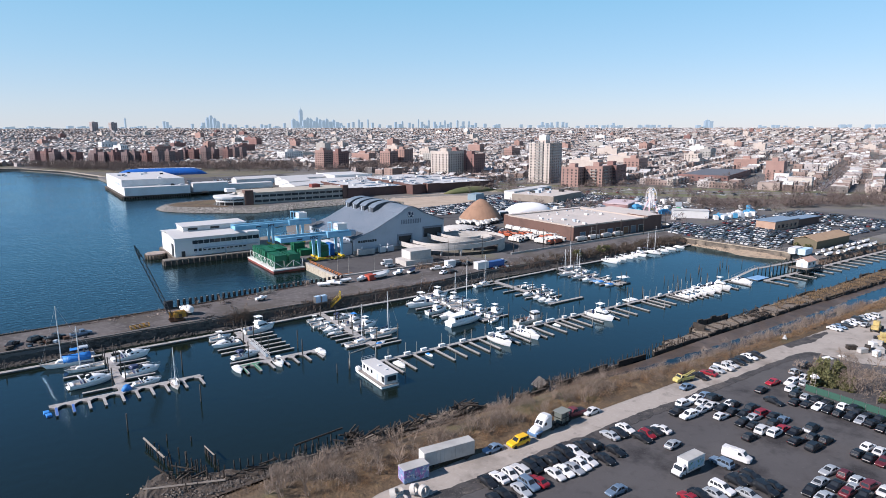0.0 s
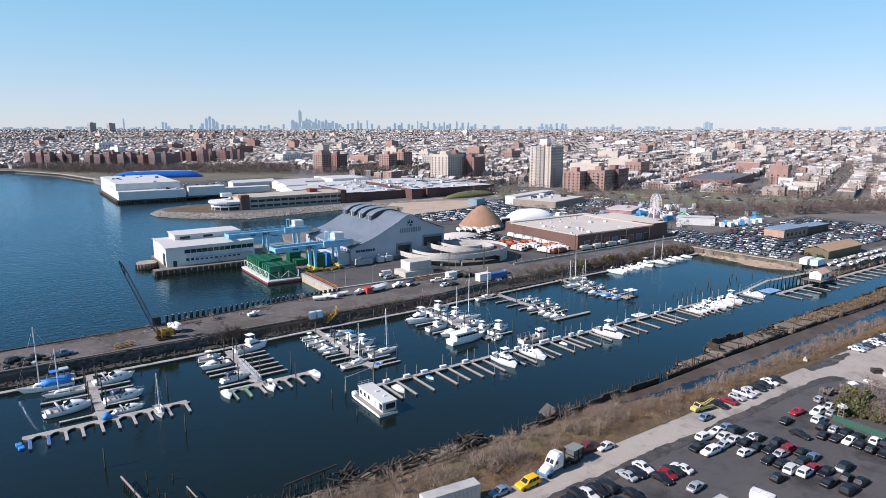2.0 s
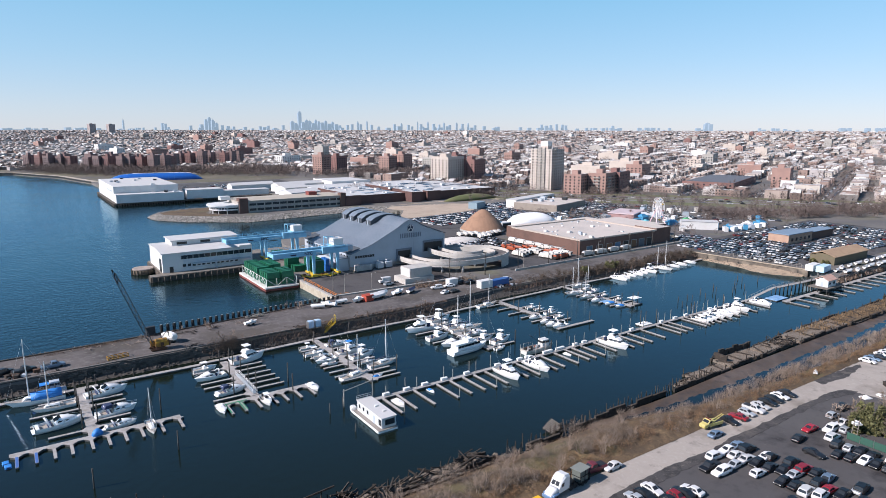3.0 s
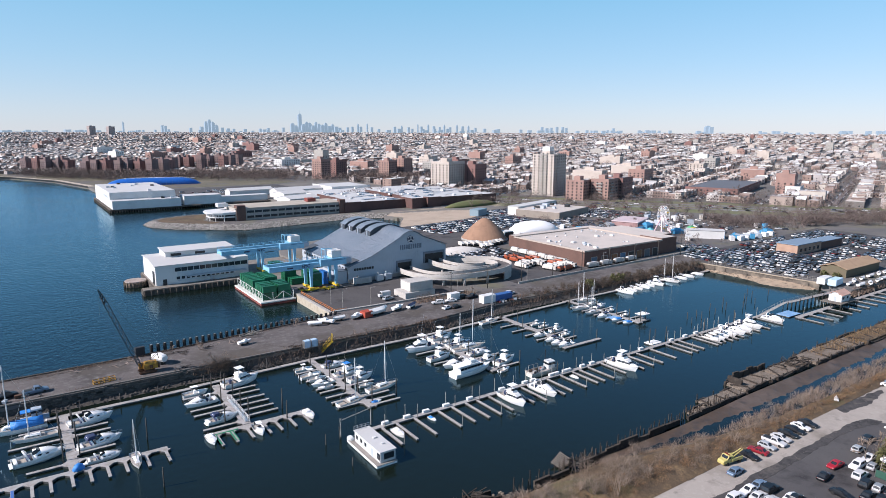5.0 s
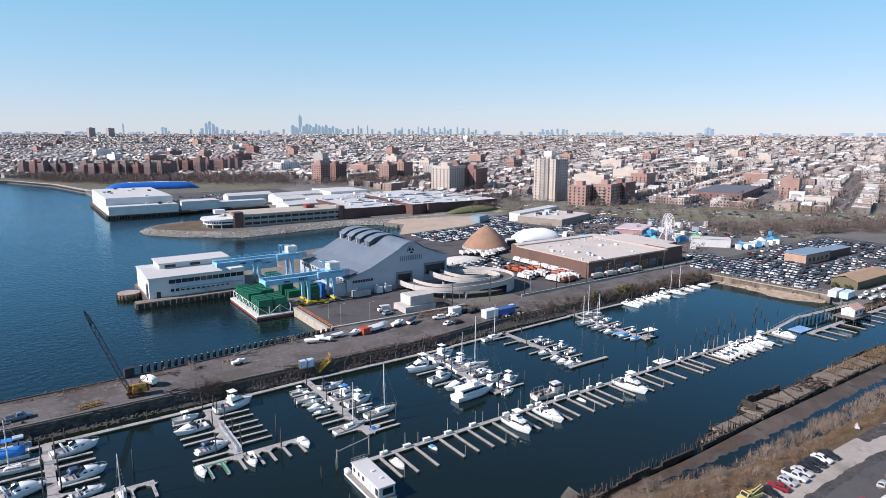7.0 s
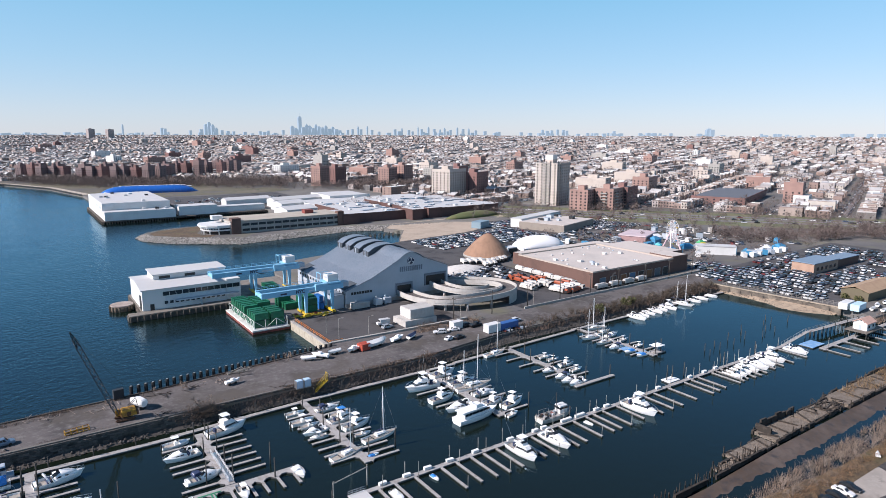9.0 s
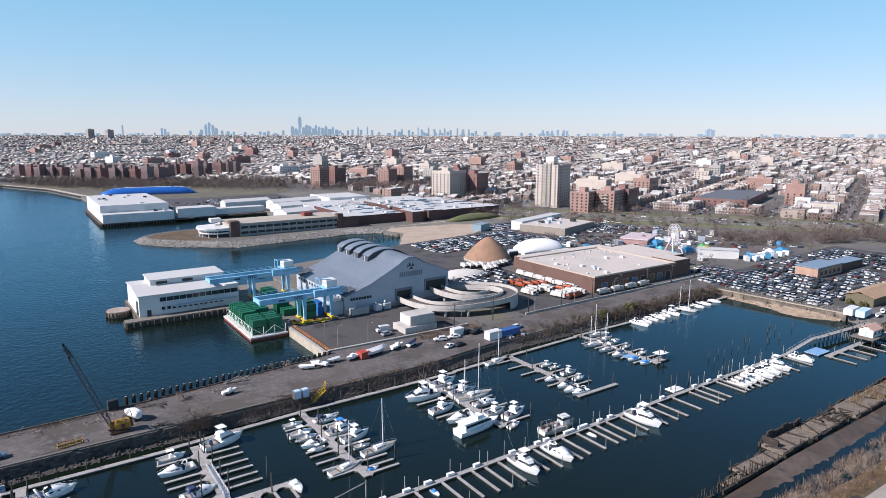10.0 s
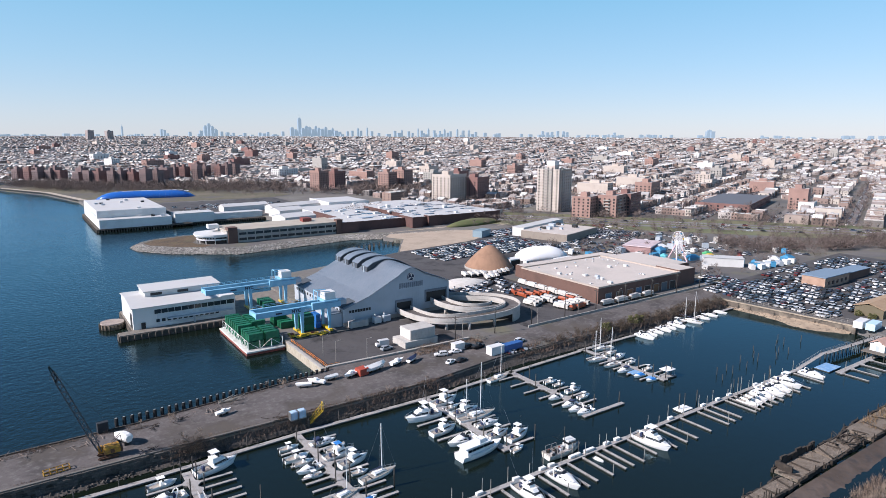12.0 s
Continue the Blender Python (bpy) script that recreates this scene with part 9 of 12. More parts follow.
bmesh.ops.recalc_face_normals(bm, faces=bm.faces)
part("cab", bm, LIME, wt)
part("windscreen", pane([(1.88, -0.75, 2.24), (1.88, 0.75, 2.24), (2.32, 0.8, 1.66), (2.32, -0.8, 1.66)]), GLASS, wt)
for y in (-0.98, 0.98):
    part("side_window", pane([(1.05, y, 2.15), (1.75, y, 2.15), (2.1, y, 1.6), (1.05, y, 1.6)]), GLASS, wt)
    part("side_locker", bev(boxes((-2.8, 0.8, y - 0.12, y + 0.12, 0.7, 1.5)), 0.05), LIME, wt)
part("light_bar", bev(boxes((1.2, 1.5, -0.7, 0.7, 2.36, 2.5)), 0.04), TAIL, wt)
part("flat_bed", boxes((-3.2, 0.8, -0.84, 0.84, 0.8, 1.1)), DARK, wt)
part("tool_locker", bev(boxes((-0.2, 0.7, -0.8, 0.8, 1.1, 1.9)), 0.08), LIME, wt)
part("towing_arm", rod(rod(bmesh.new(), (0.6, 0.4, 1.2), (-3.6, 0.25, 2.6), 0.12, 5), (0.6, -0.4, 1.2), (-3.6, -0.25, 2.6), 0.12, 5), LIME, wt)
wheels(wt, (-2.0, 2.1), 2.1, 0.45)
PALE_YELLOW = mat("bleached yellow paint", (0.46, 0.36, 0.14), 0.6, grain=[(0.8, (0.30, 0.21, 0.09), 0.45, 0.68)])
for u, v, a in ((219.4, 89.4, 10), (209.0, 83.6, 40)):
    ob = thing("yellow_loader", pose(u, v, 3.05, 0, 0, a), "old yellow loader parked beside the gravel road", "loader", "yellow loaders")
    part("body", bev(boxes((-2.2, 1.4, -1.0, 1.0, 0.8, 2.0)), 0.15), PALE_YELLOW, ob)
    part("cab", bev(boxes((-1.0, 0.6, -0.8, 0.8, 2.0, 3.2)), 0.1), PALE_YELLOW, ob)
    part("bucket", bev(boxes((2.4, 3.2, -1.3, 1.3, 0.1, 1.2)), 0.1), DARK, ob)
    part("boom", boxes((1.0, 2.6, -0.6, -0.4, 1.0, 1.3), (1.0, 2.6, 0.4, 0.6, 1.0, 1.3)), PALE_YELLOW, ob)
    wheels(ob, (-1.4, 1.0), 2.3, 0.7)
for k in range(9):
    u, v = 196 + 3.2 * (k % 4) + rng.random(), 80 + 3.0 * (k // 4) + rng.random()
    open_box("scrap_bin", u, v, 3.02, 1.8 + rng.random(), 1.4, 1.0 + 0.6 * rng.random(), (WHITE_WALL, TRAILER, OLD_WOOD)[k % 3], "rough bin of scrap beside the loaders", "bin", 40 * k)


# ---- driftwood and scrap on the quay ----
def driftwood(u, v, n, spread, seed):
    r = random.Random(seed)
    bm = bmesh.new()
    for _ in range(n):
        a, l = r.uniform(0, 6.28), r.uniform(0.8, 2.8)
        x, y, z = r.gauss(0, spread), r.gauss(0, spread * 0.6), r.uniform(0.08, 0.35)
        rod(bm, (x, y, z), (x + l * math.cos(a), y + l * math.sin(a), max(0.06, z + r.uniform(-0.2, 0.5))), r.uniform(0.05, 0.13), 5, 0.04)
    ob = part("driftwood_heap", bm, OLD_WOOD if seed % 2 else PALE_BARK, at=pose(u, v, 3.5))
    tagged(ob, "loose heap of broken timber on the quay", "timber", "driftwood heaps on the quay", kind="stuff")


for i, (u, v, n, sp_) in enumerate(((63.1, 226.2, 16, 1.5), (78.4, 227.4, 22, 1.6), (70.5, 227.0, 12, 1.4), (47.0, 226.6, 14, 2.2), (92, 213.4, 10, 1.4), (36, 226.4, 12, 2.4), (59.5, 213.0, 8, 1.2), (106, 214.0, 8, 1.5))):
    driftwood(u, v, n, sp_, 31 + i)


# ---- stumps of the lost slip ----
slip = thing("slip_stumps", pose(0, 0, 0), "rotted pile stumps of a lost boat slip", "timber ruin")
r_p = random.Random(12)
for u, v in [(33.9, 143.0), (38.0, 140.2), (34.7, 135.8), (39.0, 132.8), (39.2, 130.9), (39.7, 129.3), (40.1, 127.7), (40.6, 125.7), (35.8, 128.9), (35.4, 132.7), (33.3, 137.7), (32.0, 140.4), (31.3, 142.3), (33.8, 131.6), (34.8, 127.2), (32.8, 133.1)]:
    part("stump", rod(bmesh.new(), (0, 0, -1.2), (r_p.uniform(-0.2, 0.2), r_p.uniform(-0.2, 0.2), r_p.uniform(0.6, 1.9)), 0.15, 6, 0.11), OLD_WOOD, slip, at=pose(u, v, 0))


# ---- depot: warehouse, salt dome, tent and trucks ----
wh = thing("brick_warehouse", pose(0, 0, 0), "large flat-roofed brown brick warehouse with loading doors", "building")
part("wall", boxes((255.6, 316.0, 247.0, 300.5, 3.0, 10.2)), BRICK, wh)
part("annex", boxes((316.1, 329.0, 247.4, 262.0, 3.0, 11.4)), BRICK, wh)
part("rear_wing", boxes((262.0, 330.0, 300.6, 312.0, 3.0, 9.4)), BRICK, wh)
part("rear_wing", boxes((316.1, 345.0, 262.1, 300.0, 3.0, 9.8)), BRICK, wh)
part("roof", boxes((256.1, 315.6, 247.5, 300.0, 10.2, 10.3)), GRAVEL_ROOF, wh)
part("annex_roof", boxes((316.5, 328.6, 247.8, 261.6, 11.4, 11.5)), GRAVEL_ROOF, wh)
part("wing_roof", boxes((262.4, 329.6, 301.0, 311.6, 9.4, 9.5), (316.5, 344.6, 262.5, 299.6, 9.8, 9.9)), GRAVEL_ROOF, wh)
part("parapet", boxes((255.5, 316.1, 246.9, 247.45, 10.2, 10.9), (255.5, 256.05, 247.5, 300.5, 10.2, 10.9), (255.5, 316.1, 300.05, 300.6, 10.2, 10.9), (315.65, 316.15, 247.5, 300.0, 10.2, 10.9)), mat("stone coping", (0.42, 0.36, 0.31), 0.9), wh)
# door colours are scaled to 0.6, the front's shade put into the paint
for k, (u, c) in enumerate(((262.5, CRANE_BLUE), (270, BRICK), (277.5, RUST_RED), (284, CRANE_BLUE), (290.5, DARK), (297, RUST_RED), (303.5, GREY_CLAD), (310, DARK))):
    d = part("loading_door", boxes((u - 2.0, u + 2.0, 246.86, 247.1, 3.05, 7.0)), mat(f"shade-toned door {k}", tuple(0.6 * x for x in ((0.10, 0.2, 0.3), (0.15, 0.09, 0.07), (0.28, 0.13, 0.06), (0.08, 0.22, 0.40), (0.03, 0.03, 0.03), (0.30, 0.15, 0.07), (0.16, 0.2, 0.24), (0.04, 0.04, 0.04))[k]), 0.6), wh, "closed roller door")
    part("door_frame", boxes((u - 2.2, u - 2.0, 246.8, 247.0, 3.0, 7.2), (u + 2.0, u + 2.2, 246.8, 247.0, 3.0, 7.2), (u - 2.2, u + 2.2, 246.8, 247.0, 7.0, 7.2)), CONCRETE, d)
r3 = random.Random(31)
for k in range(34):
    u, v = r3.uniform(259, 313), r3.uniform(250, 297)
    s = r3.choice((0.35, 0.4, 0.5, 0.6, 1.1))
    part("roof_unit", bev(boxes((-s, s, -s * 0.7, s * 0.7, 0, s * 0.9)), 0.06), (WHITE_WALL, GREY_CLAD, WHITE_WALL)[k % 3], wh, at=pose(u, v, 10.3, 0, 0, r3.choice((0, 90))))
dome = thing("salt_dome", pose(263.5, 337.0, 3.0), "tan conical salt storage dome", "building")
bm = bmesh.new()
rings = []
n = 32
for r_, z in ((14.2, 0.0), (14.2, 1.4), (12.0, 4.2), (8.9, 7.6), (5.4, 10.8), (2.4, 12.9), (0.3, 13.6)):
    rings.append([(r_ * math.cos(2 * math.pi * i / n), r_ * math.sin(2 * math.pi * i / n), z) for i in range(n)])
loft(bm, rings, smooth=False)
part("shell", bm, SALT, dome)
part("base_wall", rod(bmesh.new(), (0, 0, 0), (0, 0, 1.5), 14.35, 32), CONCRETE, dome)
part("door_hood", bev(boxes((8.0, 15.2, -9.5, -3.5, 0, 5.4)), 0.1), WHITE_WALL, dome, "white doorway hood")
part("doorway", boxes((8.6, 15.3, -9.56, -9.5, 0, 4.8)), DARK, dome)
tent = thing("storage_tent", pose(309.0, 342.0, 3.0, 0, 0, -18), "white arched fabric storage tent", "tent")
bm = bmesh.new()
n = 14
rings = []
for k in range(9):
    x = -15.5 + 31 * k / 8
    e = 1 - 0.55 * abs(2 * k / 8 - 1) ** 3
    rings.append([(x, 9.5 * e ** 0.6 * math.cos(math.pi * i / n), 7.6 * e * math.sin(math.pi * i / n) ** 0.75) for i in range(n + 1)])
loft(bm, rings, close=True, smooth=True)
part("fabric", bm, TENT, tent)
part("end_door", boxes((-15.4, -14.2, -3, 3, 0, 3.6)), WHITE_WALL, tent)
wp = thing("salt_heap", pose(226, 312, 3.02), "low pale heap of road salt under sheeting", "heap")
bm = bmesh.new()
n = 24
loft(bm, [[(r_ * 1.35 * math.cos(2 * math.pi * i / n) * (1 + 0.08 * math.sin(5 * i)), r_ * 0.8 * math.sin(2 * math.pi * i / n), z) for i in range(n)] for r_, z in ((11, 0), (9.6, 1.2), (6.5, 2.2), (2.5, 2.6))], smooth=True)
part("sheeting", bm, mat("off-white sheeting", (0.62, 0.59, 0.55), 0.8, grain=[(0.4, (0.5, 0.46, 0.41), 0.5, 0.7)], bump=0.15, bump_scale=0.8), wp)
for u, v, l in ((300.0, 322.0, 12.0), (311, 325.0, 14.0), (287.0, 330, 5.0)):
    ob = thing("site_office", pose(u, v, 3.02, 0, 0, 4), "long white site office cabin in the depot", "cabin", "site offices")
    part("body", bev(boxes((-l / 2, l / 2, -1.5, 1.5, 0.4, 3.1)), 0.06), WHITE_WALL, ob)
    part("skirt", boxes((-l / 2 + 0.1, l / 2 - 0.1, -1.4, 1.4, 0, 0.4)), DARK, ob)
    for k in range(int(l / 3)):
        part("window", boxes((-0.5, 0.5, -0.04, 0.04, 1.5, 2.4)), GLASS, ob, at=pose(-l / 2 + 1.5 + 3 * k, -1.52, 0))


def garbage_truck(body="w"):
    cream = mat("dusty cream truck paint", (0.52, 0.50, 0.47), 0.55, grain=[(0.8, (0.40, 0.38, 0.35), 0.5, 0.75)], per_object=0.25)
    paint = cream if body == "w" else mat("orange plough paint", (0.30, 0.065, 0.025), 0.5)
    ob = thing("refuse_truck" if body == "w" else "salt_spreader", pose(0, 0, -90), "white refuse truck with a rounded rear body" if body == "w" else "orange salt spreader truck", "truck", "depot trucks")
    part("cab", bev(boxes((2.4, 4.2, -1.2, 1.2, 0.6, 2.9)), 0.15), paint, ob)
    part("windscreen", boxes((4.05, 4.23, -1.05, 1.05, 1.7, 2.6)), GLASS, ob)
    bm = bmesh.new()
    loft(bm, [[(x, -1.22, 0.95), (x, 1.22, 0.95), (x, 1.22, h * 0.7), (x, 0.8, h), (x, -0.8, h), (x, -1.22, h * 0.7)] for x, h in ((-4.4, 2.4), (-3.6, 3.3), (2.1, 3.4))])
    part("hopper_body", bm, paint, ob)
    part("hopper_opening" if body != "w" else "roof_hatch", boxes((-3.3, 1.9, -0.62, 0.62, 3.25, 3.46)) if body != "w" else boxes((-3.9, -2.6, -0.7, 0.7, 3.05, 3.36), (0.2, 1.2, -0.5, 0.5, 3.3, 3.47)), DARK if body != "w" else GREY_CLAD, ob, "dark open hopper" if body != "w" else "")
    part("tailgate", boxes((-4.55, -4.38, -1.1, 1.1, 0.7, 2.3)), DARK, ob)
    part("chassis", boxes((-4.2, 4.0, -0.8, 0.8, 0.5, 0.95)), DARK, ob)
    for x in (-2.6, -1.3, 3.0):
        part("wheel", rod(bmesh.new(), (x, -1.2, 0.5), (x, 1.2, 0.5), 0.5, 10), TYRE, ob)
    return ob


gt, sp = garbage_truck(), garbage_truck("o")
TRUCKS = [("w", 252.2, 294 - 7.2 * k, -92) for k in range(6)] + [("w", 228 + 3.4 * k, 262 + 1.5 * (k % 3), -80) for k in range(5)] + [("w", 236 + 3.2 * k, 250.5 + 0.8 * (k % 2), -75) for k in range(5)]
TRUCKS += [("w", 250.0 + 3.4 * k, 318 + 0.8 * k, 60) for k in range(5)] + [("w", 238 + 3.3 * k, 326 - 1.0 * k, 75) for k in range(4)] + [("w", 244 + 3.2 * k, 314 + 0.4 * k, 70) for k in range(3)]
TRUCKS += [("w", 258 + 9.5 * k, 243.6, 2) for k in range(4)]
TRUCKS += [("o", 235 + 3.4 * (k % 4) + 1.3 * math.sin(7 * k), 274 + 7.0 * (k // 4) + 1.2 * math.cos(5 * k), -85 + 50 * math.sin(3 * k)) for k in range(7)] + [("o", 246 + 4.4 * k, 258.4, -80) for k in range(2)] + [("o", 240 + 3.4 * k, 246.4, 10) for k in range(2)]
for i, (c, u, v, a) in enumerate(TRUCKS):
    copy_thing(gt if c == "w" else sp, pose(u, v, 3.05, 0, 0, a + 4 * math.sin(i * 1.7)) @ Matrix.Diagonal((0.88, 0.85, 0.82, 1) if c == "w" else (0.78, 0.85, 0.72, 1)))
for ob in (gt, sp):
    for o in (*ob.children_recursive, ob):
        bpy.data.objects.remove(o)
# vehicles and sheds on the quay road
for c, kind, u, v, a in (("w", "suv", 156.4, 229.0, 160), ("w", "saloon", 162.4, 228.8, 165), ("k", "suv", 169.6, 230.4, 10), ("w", "saloon", 155.4, 221.4, 20), ("k", "saloon", 159.2, 220.8, 15), ("w", "suv", 190.0, 226.0, 10), ("k", "saloon", 181.0, 227.5, 5), ("s", "suv", 144.4, 246.2, 10), ("k", "pickup", 172.4, 228.6, 8)):
    ob = car(c, kind)
    ob.matrix_basis = pose(u, v, 3.52 if v < 234 and u < 176 else 3.08, 0, 0, a)
vb = thing("step_van", pose(144.8, 250.0, 3.06, 0, 0, 175), "white step van on the apron", "van")
part("body", bev(boxes((-2.4, 1.6, -1.0, 1.0, 0.6, 2.7)), 0.1), PAINTS["w"], vb)
part("hood", bev(boxes((1.6, 2.6, -0.95, 0.95, 0.6, 1.6)), 0.12), PAINTS["w"], vb)
part("windscreen", boxes((1.5, 1.64, -0.85, 0.85, 1.6, 2.4)), GLASS, vb)
for x in (-1.5, 1.6):
    part("wheel", rod(bmesh.new(), (x, -0.95, 0.38), (x, 0.95, 0.38), 0.38, 10), TYRE, vb)
for u, v, l, w, h_, m, lab in ((165.2, 231.0, 4.6, 2.6, 2.6, WHITE_WALL, "small white cabin with a flat roof"), (173.6, 220.2, 6.0, 3.0, 3.0, WHITE_WALL, "white office cabin above the basin"), (181.2, 220.6, 9.0, 2.6, 2.8, mat("blue cabin paint", (0.03, 0.10, 0.30), 0.5), "long blue steel container above the basin")):
    open_box("site_cabin", u, v, 3.5 if u < 176 else 3.06, l, w, h_, m, lab, "cabin", 3)
for k in range(16):
    s = r3.uniform(0.5, 1.3)
    open_box("crate", 176 + 1.6 * (k % 8) + r3.random(), 217.8 + 1.4 * (k // 8), 3.06, s, s * 0.8, s * 0.7, (OLD_WOOD, RUST_RED, GREY_CLAD, DOCK_WOOD)[k % 4], "assorted crate of yard gear", "crate", 25 * k)
for c, kind, u, v, a in (("k", "suv", 14.6, 217.6, 35), ("k", "pickup", 18.9, 216.4, 20), ("b", "pickup", 25.4, 216.2, 8), ("k", "saloon", 9.0, 217.0, 60)):
    ob = car(c, kind)
    ob.matrix_basis = pose(u, v, 3.52, 0, 0, a)
scrap = random.Random(77)
for k in range(14):
    w_ = scrap.uniform(0.4, 1.1)
    open_box("scrap_box", 6 + 21 * scrap.random(), 212.8 + 2.4 * scrap.random(), 3.5, w_ * 1.6, w_, w_ * 0.8, (DARK, OLD_WOOD, GREY_CLAD, RUSTY)[k % 4], "dark box of scrap on the quay edge", "scrap box", 33 * k)
# fence and wall between depot and road
sheet("depot_wall", [(205, 237.6), (340, 240.4), (340, 240.9), (205, 238.1)], 3.9, CONCRETE, "low stained concrete wall beside the service road", "wall", low=2.9)

# ---- far jetty, garage, mall and wharf ----
gar = thing("parking_garage", pose(0, 0, 0), "low concrete parking structure with dark window bands", "building")
part("body", boxes((160.5, 247.0, 502.0, 532.0, 3.0, 11.6)), CONCRETE, gar)
part("roof", boxes((160.0, 247.4, 501.6, 532.4, 11.6, 12.2)), mat("sandy roof deck", (0.40, 0.36, 0.30), 0.95, grain=[(0.1, (0.34, 0.30, 0.25), 0.45, 0.7)]), gar)
for z in (4.6, 8.4):
    part("window_band", boxes((168.0, 246.0, 501.8, 502.2, z, z + 1.7)), GLASS, gar, "dark window band")
    for k in range(14):
        part("pier_post", boxes((168.0 + 6 * k, 168.7 + 6 * k, 501.6, 502.0, z - 0.2, z + 1.9)), CONCRETE, gar)
part("stair_tower", boxes((161.0, 167.5, 500.8, 508, 3.0, 14.2)), BRICK, gar)
part("roof_hut", bev(boxes((152.5, 160.0, 520, 526, 11.8, 14.6)), 0.1), WHITE_WALL, gar)
part("roof_hut", bev(boxes((222, 229, 515, 522, 12.2, 15.0)), 0.1), RUST_RED, gar)
TERR = [(160.4, 503), (152, 503.4), (146.5, 506.5), (143.5, 511), (143, 518), (146, 527), (160.4, 531)]


def terrace(name, grow, z0, z1, material):
    bm = bmesh.new()
    slab(bm, [(160.4 + (u - 160.4) * grow, 517 + (v - 517) * (1 + (grow - 1) * 0.5)) for u, v in TERR][::-1], z0, z1)
    part(name, bm, material, gar)


terrace("terrace_floor", 1.0, 5.6, 6.5, WHITE_WALL)
terrace("terrace_glass", 0.94, 6.5, 7.7, GLASS)
terrace("curved_terrace", 1.05, 7.7, 8.6, WHITE_WALL)
terrace("terrace_deck", 1.1, 8.6, 9.6, WHITE_WALL)
# dark core added to stand for the shade of the open ground level
terrace("lower_glass", 0.8, 3.0, 5.6, GLASS)
for i, (u, v) in enumerate(TERR[1:-1]):
    part("terrace_post", rod(bmesh.new(), (u + 0.6, v + (0.6 if v < 517 else -0.6), 3.0), (u + 0.6, v + (0.6 if v < 517 else -0.6), 5.6), 0.3, 6), WHITE_WALL, gar)
for i in range(14):
    f = i / 13 * 4
    k = min(3, int(f))
    a, b = Vector(TERR[k + 1]), Vector(TERR[k + 2])
    c = a.lerp(b, f - k)
    part("mullion", boxes((-0.3, 0.3, -0.3, 0.3, 6.5, 7.7)), WHITE_WALL, gar, at=pose(c.x + 0.4, c.y, 0))
part("stair_tower", boxes((243.5, 248.4, 500.6, 506, 3.0, 14.0)), BRICK, gar)

mall = thing("shopping_mall", pose(0, 0, 0), "long brown brick shopping mall with white flat roofs", "building")
DKBRICK = mat("dark red-brown brick", (0.115, 0.062, 0.055), 0.9, grain=[(0.2, (0.09, 0.05, 0.045), 0.45, 0.7)])
for u0, u1, v0, v1, h_, m in ((247.5, 262, 500, 535, 14.0, DKBRICK), (262, 308, 506, 590, 13.0, DKBRICK), (308, 318, 494, 520, 14.4, DKBRICK), (318, 405, 500, 600, 13.4, DKBRICK), (326, 340, 497, 505, 14.2, DKBRICK), (262, 340, 590.2, 640, 12.0, WHITE_WALL), (300, 345, 640.2, 690, 14.0, WHITE_WALL), (345, 400, 600.2, 650, 11.0, WHITE_WALL), (405.2, 425, 520, 560, 11.0, CONCRETE)):
    h_ -= 3.2
    w = part("block", boxes((u0, u1, v0, v1, 3.0, h_)), m, mall)
    part("roof", boxes((u0 + 0.4, u1 - 0.4, v0 + 0.4, v1 - 0.4, h_, h_ + 0.25)), WHITE_ROOF, w)
    part("parapet", boxes((u0 - 0.1, u1 + 0.1, v0 - 0.1, v0 + 0.35, h_, h_ + 0.7), (u0 - 0.1, u0 + 0.35, v0 + 0.36, v1, h_, h_ + 0.7)), m, w)
SOLAR = mat("dark blue solar panels", (0.04, 0.07, 0.13), 0.25)
for k in range(70):
    u, v = r3.uniform(268, 398), r3.uniform(510, 588)
    if 306 < u < 322:
        continue
    part("roof_panel", boxes((-r3.uniform(2, 7), r3.uniform(2, 7), -1.6, 1.6, 0, 0.3)), (SOLAR, SOLAR, GREY_CLAD)[k % 3], mall, at=pose(u, v, 10.5 if u > 318 else 10.1))
for k in range(26):
    u, v = r3.uniform(266, 400), r3.uniform(508, 640)
    s = r3.uniform(0.8, 2.0)
    part("roof_unit", boxes((-s, s, -s, s, 0, s)), WHITE_WALL, mall, at=pose(u, v, 10.4 if v < 590 and u > 318 else 10.0))
for u, v, l, w, h_, a in ((238, 575, 30, 22, 9, 10), (262, 655, 40, 16, 9, 8), (290, 668, 34, 14, 8, 8), (250, 625, 26, 20, 8.6, 10), (230, 690, 46, 14, 7.5, 5)):
    ob = thing("white_shed", pose(u, v, 3.0, 0, 0, a), "low white metal shed with a shallow gable roof", "building", "sheds behind the mall")
    bm = bmesh.new()
    loft(bm, [[(x, -w / 2, 0), (x, w / 2, 0), (x, w / 2, h_ - 2.2), (x, 0, h_), (x, -w / 2, h_ - 2.2)] for x in (-l / 2, l / 2)])
    bmesh.ops.recalc_face_normals(bm, faces=bm.faces)
    part("wall", bm, WHITE_WALL, ob)
    bm = bmesh.new()
    loft(bm, [[(x, -w / 2 - 0.4, h_ - 2.3), (x, 0, h_ + 0.05), (x, w / 2 + 0.4, h_ - 2.3), (x, w / 2 + 0.4, h_ - 2.1), (x, 0, h_ + 0.25), (x, -w / 2 - 0.4, h_ - 2.1)] for x in (-l / 2 - 0.4, l / 2 + 0.4)])
    bmesh.ops.recalc_face_normals(bm, faces=bm.faces)
    part("roof", bm, WHITE_ROOF, ob)
whf = thing("wharf_store", pose(0, 0, 0), "big white wharf store standing on dark piles", "building")
part("lower_block", boxes((94.6, 149.5, 628.0, 746.0, 2.6, 9.6)), WHITE_WALL, whf)
